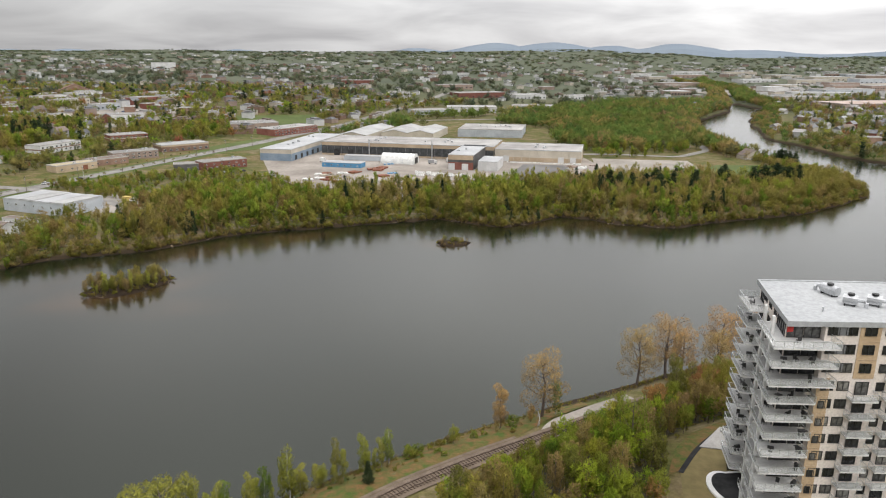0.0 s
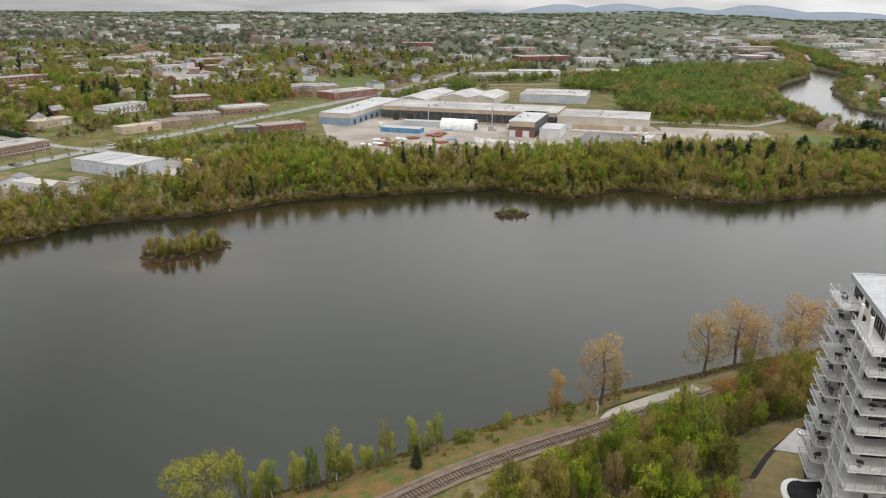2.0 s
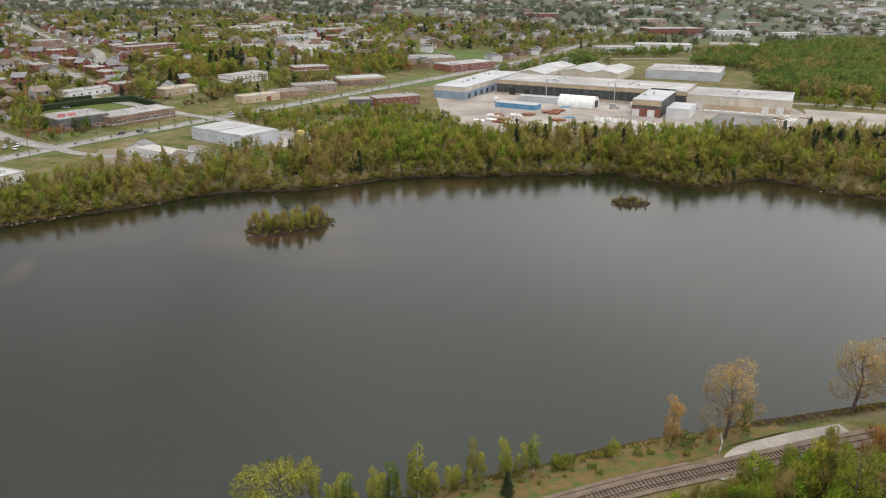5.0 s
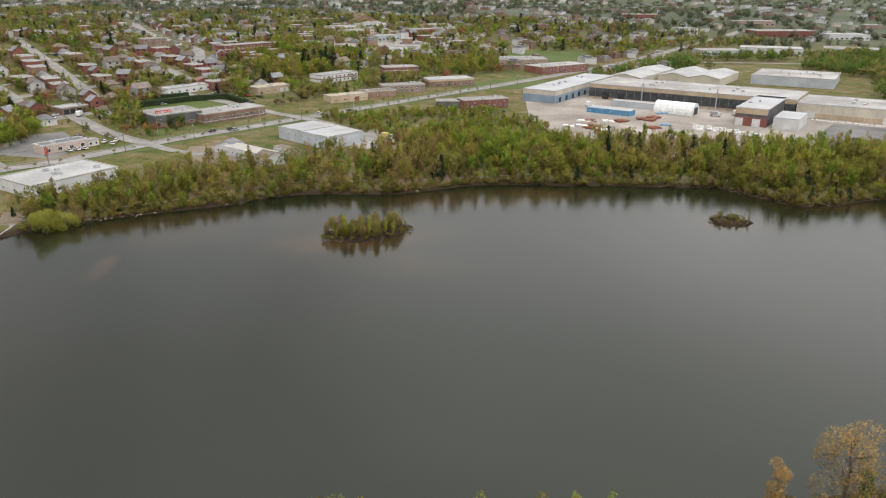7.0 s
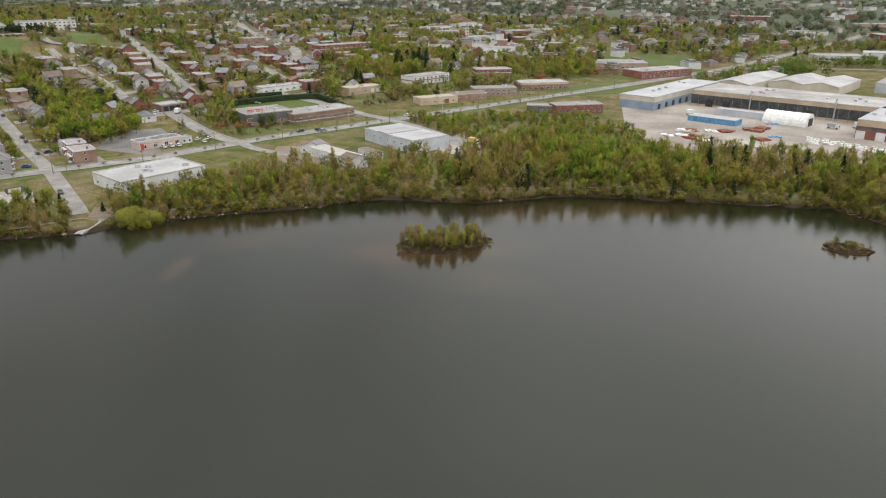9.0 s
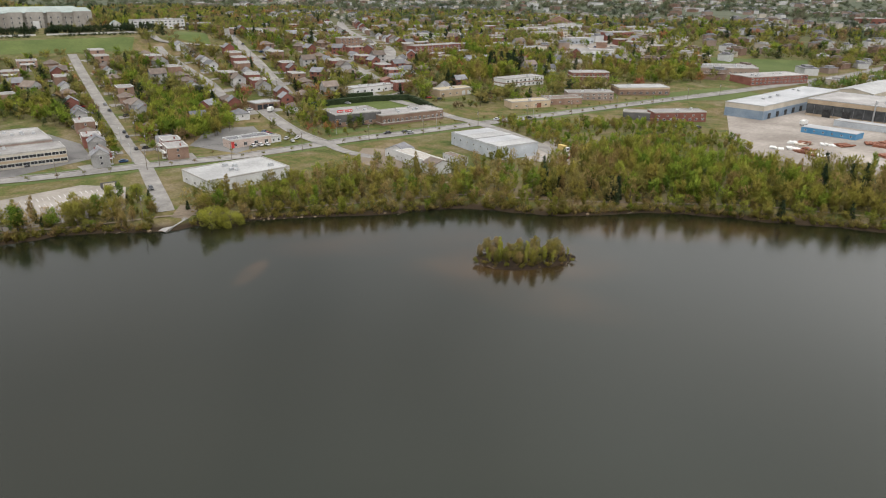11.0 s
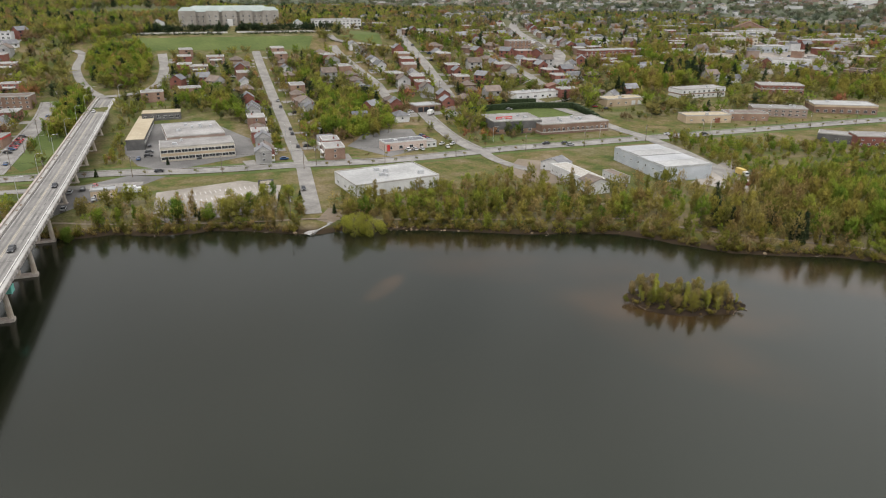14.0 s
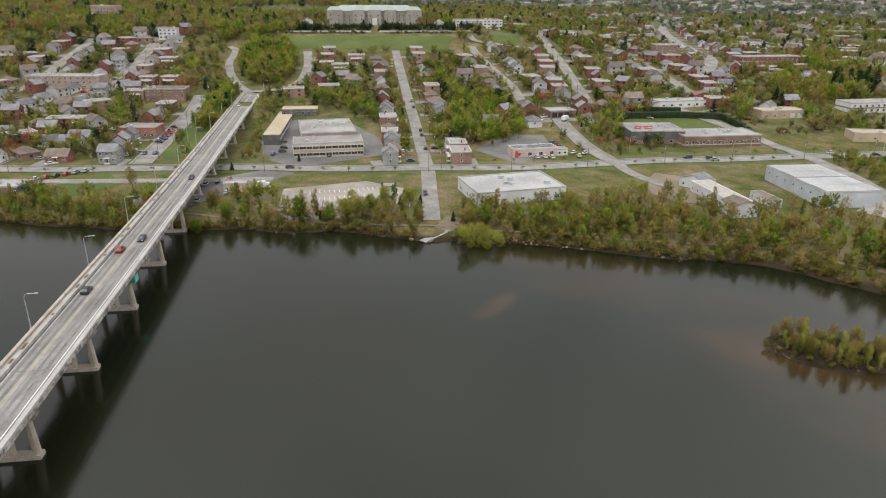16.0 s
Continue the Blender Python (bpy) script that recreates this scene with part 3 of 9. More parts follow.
def land(x, y):
    """Height of the land without the banks: the plain, the hill with the town, the near terrace and the far rise."""
    u = -0.88 * (x + 227) + 0.47 * (y - 218)
    r = np.maximum(0, u - 140)
    q = np.minimum(r / 265, 1)
    hill = np.minimum(40 * q * (0.35 + 0.65 * q) + 0.03 * np.maximum(0, r - 265), 60)
    z = 4.2 + (1 - 0.5 * smooth(420, 640, y)) * hill
    ramp = 14.5 - 0.45 * np.maximum(0, line_distance(x, y, [(-482, 184), (-545, 199)]) - 10)
    z = np.where(x < -440, np.maximum(z, ramp), z)
    far = np.hypot(x, y)
    z = z + smooth(1800, 4300, far) * (56 + 7 * wave(x, y, 420)) * (1 - 0.6 * smooth(30, 60, z))
    z = z + smooth(700, 1600, far) * 4 * (1 + wave(x, y, 170))
    return z


def ground(x, y):
    """Height of the ground, with the river bed cut into it."""
    x, y = np.asarray(x, float), np.asarray(y, float)
    wet = inside(x, y, RIVER)
    d = line_distance(x, y, RIVER + RIVER[:1])
    near = line_distance(x, y, NEAR_LINE)
    is_near = (~wet) & (near < d + 1e-6) | ((~wet) & (y < 60) & (x > -100))
    terrace = 3.0 + 8.8 * smooth(20, 42, near)
    z = np.where(is_near, terrace, land(x, y))
    bank = 0.42 * smooth(-0.5, 3.5, d) + 0.58 * smooth(3.0, 26.0, d)
    z = z * np.where(is_near, smooth(-1.0, 10.0, d), bank) + 0.05
    return np.where(wet, -0.4 - 2.6 * smooth(0, 12, d), z)


def ground_at(x, y):
    return float(ground(np.array([x]), np.array([y]))[0])


def steps(lo, hi, fine, reach):
    """Grid lines: even between lo and hi, then wider and wider out to the reach."""
    mid = list(np.arange(lo, hi + fine, fine))
    out, s, x = [], fine, mid[-1]
    while x < reach:
        s *= 1.13
        x += s
        out.append(min(x, reach))
    back, s, x = [], fine, lo
    while x > -reach:
        s *= 1.13
        x -= s
        back.append(max(x, -reach))
    return np.array(back[::-1] + mid + out)


gx, gy = steps(-640, 340, 6.0, 4600), steps(-10, 760, 6.0, 4600)
GX, GY = np.meshgrid(gx, gy)
GZ = ground(GX, GY)
nx, ny = len(gx), len(gy)
ii = (np.arange(ny - 1)[:, None] * nx + np.arange(nx - 1)[None, :]).ravel()
quads = np.stack([ii, ii + 1, ii + nx + 1, ii + nx], 1)
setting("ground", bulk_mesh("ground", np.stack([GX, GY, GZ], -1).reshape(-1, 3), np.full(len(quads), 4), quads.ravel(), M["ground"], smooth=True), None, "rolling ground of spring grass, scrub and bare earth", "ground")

s = Shape()
s.add([(-1500, -1500, 0), (2000, -1500, 0), (2000, 2300, 0), (-1500, 2300, 0)], [(0, 1, 2, 3)])
setting("water", s, M["water"], "calm dark river water with faint ripples", "river")


def drape(name, line, width, mat, label, category, lift=0.12, z=None, step=5.0, kind="structure"):
    """A strip of the given width along a line, laid on the ground."""
    pts = []
    for (ax, ay), (bx, by) in zip(line[:-1], line[1:]):
        n = max(1, int(math.hypot(bx - ax, by - ay) / step))
        pts += [(ax + (bx - ax) * k / n, ay + (by - ay) * k / n) for k in range(n)]
    pts.append(line[-1])
    # round the corners
    for _ in range(3):
        pts = [pts[0]] + [((a[0] + 2 * b[0] + c[0]) / 4, (a[1] + 2 * b[1] + c[1]) / 4) for a, b, c in zip(pts, pts[1:], pts[2:])] + [pts[-1]]
    p = np.array(pts)
    d = np.gradient(p, axis=0)
    d /= np.linalg.norm(d, axis=1)[:, None]
    side = np.stack([-d[:, 1], d[:, 0]], 1)
    k = 5
    offs = np.linspace(-0.5, 0.5, k) * width
    q = p[:, None, :] + side[:, None, :] * offs[None, :, None]
    h = ground(q[..., 0], q[..., 1]) if z is None else np.full(q.shape[:2], z)
    h = np.maximum(h, h.mean(1, keepdims=True)) + lift
    v = np.concatenate([q, h[..., None]], -1).reshape(-1, 3)
    n = len(p)
    i = (np.arange(n - 1)[:, None] * k + np.arange(k - 1)[None, :]).ravel()
    f = np.stack([i, i + k, i + k + 1, i + 1], 1)[:, ::-1]
    me = bulk_mesh(name, v, np.full(len(f), 4), f.ravel(), mat, smooth=True)
    return setting(name, me, mat, label, category, kind), p, side


def patch(name, ring, mat, label, category, lift=0.08, cell=4.0):
    """A piece of ground with its own surface, laid on the land inside a ring."""
    r = np.array(ring, float)
    lo, hi = r.min(0), r.max(0)
    xs = np.linspace(lo[0], hi[0], max(3, int((hi[0] - lo[0]) / cell) + 1))
    ys = np.linspace(lo[1], hi[1], max(3, int((hi[1] - lo[1]) / cell) + 1))
    bm = bmesh.new()
    top = [bm.verts.new((x, y, 0)) for x, y in ring]
    bm.faces.new(top)
    for x in xs[1:-1]:
        bmesh.ops.bisect_plane(bm, geom=bm.verts[:] + bm.edges[:] + bm.faces[:], plane_co=(x, 0, 0), plane_no=(1, 0, 0))
    for y in ys[1:-1]:
        bmesh.ops.bisect_plane(bm, geom=bm.verts[:] + bm.edges[:] + bm.faces[:], plane_co=(0, y, 0), plane_no=(0, 1, 0))
    bm.verts.ensure_lookup_table()
    co = np.array([v.co[:] for v in bm.verts])
    for v, h in zip(bm.verts, ground(co[:, 0], co[:, 1])):
        v.co.z = h + lift
    bmesh.ops.recalc_face_normals(bm, faces=bm.faces[:])
    me = bpy.data.meshes.new(name)
    bm.to_mesh(me)
    bm.free()
    me.materials.append(mat)
    if me.polygons[0].normal.z < 0:
        me.flip_normals()
    return tagged(new(name, me), label, category, "", "structure")


ROADS = {
    "boulevard": ([(-560, -240), (-470, -70), (-415, 30), (-390, 78), (-357, 155), (-334, 192), (-320, 227), (-300, 265), (-290, 300), (-282, 335), (-267, 372), (-253, 414), (-238, 455), (-209, 540), (-174, 633), (-113, 809), (-51, 1050), (10, 1300)], 9.0),
    "lower_road": ([(-440, -75), (-395, 15), (-379, 52), (-364, 82), (-346, 122), (-330, 160)], 7.0),
    "dock_street": ([(-249, 199), (-262, 205), (-315, 230), (-407, 267), (-496, 300), (-579, 330)], 6.6),
    "west_street": ([(-386, 110), (-448, 131), (-500, 154), (-535, 165)], 8.0),
    "hill_street": ([(-540, 66), (-569, 93), (-591, 112), (-640, 135), (-690, 156)], 9.0),
    "approach": ([(-518, 194.5), (-528, 196), (-543, 192), (-581, 194), (-610, 199), (-642, 214), (-653, 209)], 6.0),
    "loop_road": ([(-527, 197), (-523, 210), (-524, 222), (-540, 238), (-576, 254), (-610, 264)], 7.0),
    "cross_street": ([(-560, 392), (-547, 387), (-490, 375), (-454, 367), (-420, 352)], 7.0),
    "school_street": ([(-600, 480), (-553, 460), (-479, 430), (-421, 402), (-398, 390)], 8.0),
    "upper_street": ([(-560, 515), (-502, 506), (-457, 497), (-410, 482), (-385, 470)], 8.0),
    "curving_road": ([(-900, 930), (-843, 889), (-760, 800), (-691, 742), (-620, 690), (-577, 659), (-520, 620), (-470, 580), (-420, 520)], 11.0),
    "church_street": ([(-400, 362), (-373, 349), (-340, 336), (-302, 322), (-284, 318)], 6.2),
    "mill_lane": ([(-284, 318), (-269, 311), (-255, 309), (-242, 310)], 6.0),
    "east_lane": ([(-380, 436), (-367, 435), (-311, 431), (-255, 417), (-219, 400), (-191, 383), (-168, 366)], 8.0),
    "convent_drive": ([(-628, 418), (-600, 408), (-569, 400), (-547, 420), (-525, 440)], 6.0),
    "far_west_street": ([(-600, 48), (-617, 62), (-672, 82), (-730, 110)], 9.0),
    "valley_road": ([(60, 545), (85, 575), (140, 575), (190, 560), (228, 600), (236, 660)], 7.0),
    "north_road": ([(-113, 809), (-20, 870), (120, 900), (260, 960)], 8.0),
}
ROAD_LINES = []
for order, (key, (line, width)) in enumerate(ROADS.items()):
    _, p, side = drape("road", line, width, M["street"], "pale worn asphalt road", "road", 0.12 + 0.012 * order)
    ROAD_LINES.append((p, width))
    for sg in (-1, 1):
        if key in ("boulevard", "west_street", "church_street", "hill_street"):
            drape("pavement", [tuple(q) for q in p + side * sg * (width / 2 + 0.8)], 1.3, M["deck"], "concrete pavement along the road", "pavement", 0.28)
p, width = ROAD_LINES[0][0], ROAD_LINES[0][1]
keep = [i for i in range(len(p)) if 60 < p[i][1] < 640]
d_ = np.gradient(p, axis=0)
d_ /= np.linalg.norm(d_, axis=1)[:, None]
for sg in (-1, 1):
    drape("verge", [tuple(p[i] + np.array([-d_[i][1], d_[i][0]]) * sg * 8.4) for i in keep], 4.4, M["lawn"], "mown green verge along the road", "verge", 0.06)
drape("footpath", [(-300, 92 + 26), (-272, 156), (-246, 196), (-222, 228), (-196, 258), (-172, 291), (-140, 302), (-112, 322), (-80, 342), (-40, 356), (-14, 362), (10, 362)], 1.5, M["dirt"], "trodden earth path along the bank", "path", 0.15)
ROAD_PTS = np.concatenate([p for p, _ in ROAD_LINES] + [np.array([(-162.0 - 0.3397 * o - 0.9405 * d, 70.3 - 0.9405 * o + 0.3397 * d) for d in range(120, 400, 5) for o in (1.0, 7.5)])])


def road_gap(x, y):
    return float(np.min(np.hypot(ROAD_PTS[:, 0] - x, ROAD_PTS[:, 1] - y)))


patch("factory_yard", [(-92, 426), (-118, 470), (-142, 545), (-112, 600), (0, 590), (112, 560), (118, 500), (84, 446), (52, 438), (0, 420), (-50, 418)], M["yard"], "pale dusty gravel yard of the factory", "yard")
patch("parking_lot", [(106, 455), (118, 552), (190, 540), (186, 498), (162, 468)], M["gravel"], "bare gravel lot beside the factory", "parking lot", 0.1)
patch("parking_lot", [(52, 440), (68, 443), (88, 470), (92, 515), (60, 520), (48, 480)], M["asphalt"], "asphalt parking lot in front of the hall", "parking lot", 0.16)
patch("parking_lot", [(-285, 150), (-276, 152), (-262, 190), (-290, 206), (-308, 196), (-312, 160)], M["gravel"], "gravel parking lot near the water", "parking lot")
patch("parking_lot", [(-300, 108), (-315, 140), (-336, 172), (-348, 160), (-338, 120), (-322, 100)], M["asphalt"], "asphalt parking lot beneath the bridge", "parking lot")
patch("parking_lot", [(-364, 168), (-345, 176), (-352, 224), (-388, 236), (-440, 232), (-452, 196), (-408, 172)], M["asphalt"], "asphalt court between the office wings", "parking lot", 0.09)
patch("parking_lot", [(-305, 274), (-312, 304), (-352, 322), (-366, 300), (-340, 270)], M["asphalt"], "asphalt forecourt of the service station", "parking lot", 0.09)
patch("lot", [(-236, 296), (-252, 306), (-262, 322), (-246, 331), (-228, 332), (-214, 308), (-222, 296)], M["dirt"], "bare earth lot by the white house", "lot", 0.09)
patch("parking_lot", [(-182, 350), (-152, 356), (-150, 380), (-172, 392), (-196, 402)], M["gravel"], "gravel yard beside the shed", "lot", 0.09)
patch("lawn", [(-644, 222), (-668, 244), (-592, 391), (-562, 370)], M["lawn"], "wide mown green lawn below the convent", "lawn")
patch("lawn", [(-300, 340), (-288, 372), (-318, 344)], M["lawn"], "mown green lawn", "lawn")
patch("lawn", [(-350, 372), (-320, 394), (-300, 432), (-316, 444), (-336, 450), (-356, 428), (-360, 380)], M["lawn"], "mown green lawn behind a hedge", "lawn", 0.1)
patch("lawn", [(-768, 318), (-760, 290), (-820, 262), (-900, 262), (-985, 290), (-1020, 360), (-985, 416), (-880, 370)], M["lawn"], "green slope beside the convent", "lawn")
patch("lawn", [(-248, 828), (-162, 888), (-140, 780), (-150, 737), (-208, 724)], M["lawn"], "green playing field", "lawn")
patch("lawn", [(-300, 255), (-316, 262), (-300, 300), (-284, 292)], M["lawn_dry"], "dry grass verge", "lawn", 0.07)
patch("lawn", [(-420, 120), (-480, 150), (-510, 176), (-470, 168), (-400, 140), (-386, 122)], M["lawn"], "mown green lawn below the bridge", "lawn", 0.1)
patch("lawn", [(-540, 430), (-590, 458), (-620, 440), (-580, 412)], M["lawn"], "mown lawn below the school", "lawn", 0.1)
patch("lawn", [(-560, 480), (-640, 520), (-610, 560), (-540, 520)], M["lawn"], "mown lawn on the hill", "lawn", 0.1)
patch("lawn", [(170, 470), (205, 520), (252, 520), (262, 470), (240, 440), (200, 430)], M["lawn"], "rough grass on the peninsula", "lawn", 0.1)
for ring in ([(-330, 60), (-350, 100), (-372, 96), (-352, 52)], [(-120, 640), (-180, 668), (-214, 590), (-196, 570)], [(-258, 365), (-276, 352), (-270, 385)]):
    patch("lawn", ring, M["lawn"], "green verge beside the road", "lawn", 0.1)
patch("downtown_ground", [(-420, 640), (-560, 700), (-620, 860), (-480, 1000), (-300, 960), (-300, 700)], M["gravel"], "paved ground between town buildings", "pavement", 0.1, 16.0)
patch("commercial_ground", [(380, 1500), (700, 1750), (1200, 1900), (1500, 1500), (1150, 1300), (760, 1250)], M["gravel"], "paved ground of a distant shopping area", "pavement", 1.0, 40.0)

# hills along the horizon, with the blue of distance haze in their colour
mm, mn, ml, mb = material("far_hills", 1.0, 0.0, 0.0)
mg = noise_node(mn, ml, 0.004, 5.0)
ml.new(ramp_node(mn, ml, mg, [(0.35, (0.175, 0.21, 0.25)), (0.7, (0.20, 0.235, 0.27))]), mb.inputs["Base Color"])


def ridge(peaks, radius, depth, base):
    """A chain of hills on an arc round the place; peaks: (bearing from +y to the right in degrees, half width, height)."""
    s = Shape()
    az = np.radians(np.arange(-110, 75, 0.5))
    top = np.full(len(az), float(base))
    for b, w, h in peaks:
        top = np.maximum(top, base + h * np.exp(-(((np.degrees(az) - b) / w) ** 2)))
    top = top + 1.5 * np.sin(az * 90) + 1.0 * np.sin(az * 217)
    for k, (r, f) in enumerate(((radius - depth, 0.0), (radius - depth * 0.4, 0.75), (radius, 1.0), (radius + depth * 0.4, 0.6))):
        s.v += [(r * math.sin(a), r * math.cos(a), 20 + (h - 20) * f) for a, h in zip(az, top)]
    n = len(az)
    for k in range(3):
        s.f += [(k * n + i, k * n + i + 1, (k + 1) * n + i + 1, (k + 1) * n + i) for i in range(n - 1)]
    s.m = [0] * len(s.f)
    return s


setting("backdrop", ridge([(-31, 1.6, 16), (-27.4, 1.6, 20), (-21, 12, 10), (-16, 1.6, 22), (-12, 2, 14), (-2, 2.2, 34), (4, 3.2, 68), (8.5, 4.0, 70), (13, 3, 50), (18, 3.2, 62), (23, 3, 26), (32, 2, 20), (-55, 14, 40), (-80, 12, 50)], 4750, 330, 87), mm, "forested mountains on the horizon, painted in blue haze", "mountain")

# ---------------------------------------------------------------- apartment tower on the near bank
def window_mesh(w, h, panes=2, sill=True):
    """A window in one piece: frame and mullions proud of the wall (slot 0), panes set back in it (slot 1). Lies in x-z, faces -y."""
    t, out, back = 0.08, -0.11, -0.03
    xs = [-w / 2]
    for k in range(panes):
        xs += [-w / 2 + w * k / panes + (t if k == 0 else t / 2), -w / 2 + w * (k + 1) / panes - (t if k == panes - 1 else t / 2)]
    xs.append(w / 2)
    zs = [0, t, h - t, h]
    s, seen = Shape(), {}

    def at(x, y, z):
        key = (round(x, 4), round(y, 4), round(z, 4))
        if key not in seen:
            seen[key] = len(s.v)
            s.v.append(key)
        return seen[key]

    def face(slot, *ps):
        s.f.append(tuple(at(*p) for p in ps))
        s.m.append(slot)

    for i in range(len(xs) - 1):
        for j in range(3):
            x0, x1, z0, z1 = xs[i], xs[i + 1], zs[j], zs[j + 1]
            if j == 1 and i % 2 == 1:
                face(1, (x0, back, z0), (x1, back, z0), (x1, back, z1), (x0, back, z1))
                face(0, (x0, out, z0), (x1, out, z0), (x1, back, z0), (x0, back, z0))
                face(0, (x0, back, z1), (x1, back, z1), (x1, out, z1), (x0, out, z1))
                face(0, (x0, out, z0), (x0, back, z0), (x0, back, z1), (x0, out, z1))
                face(0, (x1, back, z0), (x1, out, z0), (x1, out, z1), (x1, back, z1))
            else:
                face(0, (x0, out, z0), (x1, out, z0), (x1, out, z1), (x0, out, z1))
    a, b = -w / 2, w / 2
    face(0, (a, 0.02, 0), (b, 0.02, 0), *[(x, out, 0) for x in xs[::-1]])
    face(0, *[(x, out, h) for x in xs], (b, 0.02, h), (a, 0.02, h))
    face(0, (a, 0.02, 0), *[(a, out, z) for z in zs], (a, 0.02, h))
    face(0, (b, 0.02, h), *[(b, out, z) for z in zs[::-1]], (b, 0.02, 0))
    return s


def on_wall(ax, ay, bx, by, along, z, out=0.0):
    """The pose of a thing on the wall from a to b (outside to the right of a-b), at a distance along it."""
    d = Vector((bx - ax, by - ay, 0)).normalized()
    p = Vector((ax, ay, z)) + d * along + Vector((d.y, -d.x, 0)) * out
    return pose(p.x, p.y, p.z, 0, 0, math.degrees(math.atan2(d.y, d.x)))


TZ, STOREY, FLOORS = 11.8, 2.92, 12
ROOF = TZ + STOREY * FLOORS
tower = thing("apartment_tower", 70, 101, TZ, 0, "beige twelve-storey apartment tower with stacked glass-railed balconies", "apartment building")
off = Matrix.Translation((-70, -101, -TZ))
A, B, C, D = (48.0, 94.0), (96.0, 92.6), (98.0, 110.0), (54.4, 112.8)
s = Shape()
s.prism([(50.4, 95.2), (55.4, 94.9), (55.4, 93.8), B, C, D], TZ - 3, ROOF)
part("wall", s, M["tower_wall"], tower, m=off)
s = Shape()
ring = [(49.8, 93.7), (96.3, 92.3), (98.4, 110.4), (53.8, 113.2)]
inner = [(50.2, 94.0), (95.9, 92.7), (97.9, 110.0), (54.1, 112.8)]
for k in range(4):
    a, b, c, d = ring[k], ring[(k + 1) % 4], inner[(k + 1) % 4], inner[k]
    s.prism([a, b, c, d], ROOF - 0.6, ROOF + 0.22)
part("parapet", s, M["roof_membrane"], tower, "pale grey roof edge", m=off)
s = Shape()
s.prism(inner, ROOF, ROOF + 0.08)
part("roof", s, M["roof_membrane"], tower, "grey roof membrane", m=off)
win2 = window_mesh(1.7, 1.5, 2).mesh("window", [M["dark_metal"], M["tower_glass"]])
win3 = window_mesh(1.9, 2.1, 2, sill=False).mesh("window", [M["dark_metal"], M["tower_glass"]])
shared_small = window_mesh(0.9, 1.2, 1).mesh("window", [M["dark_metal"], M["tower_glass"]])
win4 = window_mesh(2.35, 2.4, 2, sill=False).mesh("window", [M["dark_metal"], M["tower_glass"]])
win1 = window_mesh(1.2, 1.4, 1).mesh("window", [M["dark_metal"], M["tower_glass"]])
panel = Shape().box(0, -0.03, 0, 1.5, 0.06, 1.5).mesh("panel", M["panel_grey"])
tan, tan_low = Shape(), Shape()
for k in range(9):
    tan_low.box(0, -0.04, k * STOREY + 0.02, 1.9, 0.08, STOREY - 0.06)
for k in range(9, FLOORS):
    tan.box(0, -0.04, k * STOREY + 0.02, 3.0, 0.08, STOREY - 0.06)
front = (*A, *B)
part("tan_cladding", tan_low.mesh("tan_cladding", M["tower_tan"]), None, tower, "tan brick strip", off @ on_wall(55.4, 93.8, *B, 0.96, TZ, 0.0))
# the front: window bays, tan bays and balcony bays from the corner on
for bay in (13.9, 29.0, 41.5):
    part("tan_cladding", tan.mesh("tan_cladding", M["tower_tan"]), None, tower, "tan brick strip", off @ on_wall(*front, bay, TZ, 0.0))
for k in range(FLOORS):
    z = TZ + k * STOREY + 0.95
    upper = k >= 9
    cols = [(9.0 if not upper else 8.6, win2), (11.2, win2), (13.9, win2), (16.6, win1), (19.0, win2), (22.2, win2), (25.4, win1), (29.0, win2), (32.0, win2), (35.0, win2), (38.4, win1), (41.5, win2), (44.6, win2)]
    for c, me in cols:
        if c in (19.0, 35.0):
            me = win3
        if k < 9 and c == 13.9:
            me = win3
        part("window", me, None, tower, "", off @ on_wall(*front, c, z - (0.6 if me is win3 else 0.0), 0.1 if c in (13.9, 29.0, 41.5) else 0.0))
        if upper and c == 8.6:
            part("panel", panel, None, tower, "dark grey panel between windows", off @ on_wall(*front, 9.95, z, 0.0))
    for c in (1.3, 3.75):
        part("window", win4, None, tower, "", off @ on_wall(50.4, 95.2, 55.4, 94.9, c, z - 0.88, 0.0))
    if not upper:
        part("window", shared_small, None, tower, "", off @ on_wall(55.4, 93.8, *B, 0.96, z, 0.09))
# the river end: windows
end = (*D, 50.4, 95.2)
for k in range(FLOORS):
    z = TZ + k * STOREY + 0.95
    for c in (2.2, 4.7, 8.0, 11.4, 14.1, 16.6):
        me = win4 if c in (2.2, 14.1, 16.6) else win2
        part("window", me, None, tower, "", off @ on_wall(*end, c, z - (0.88 if me is win4 else 0), 0.0))


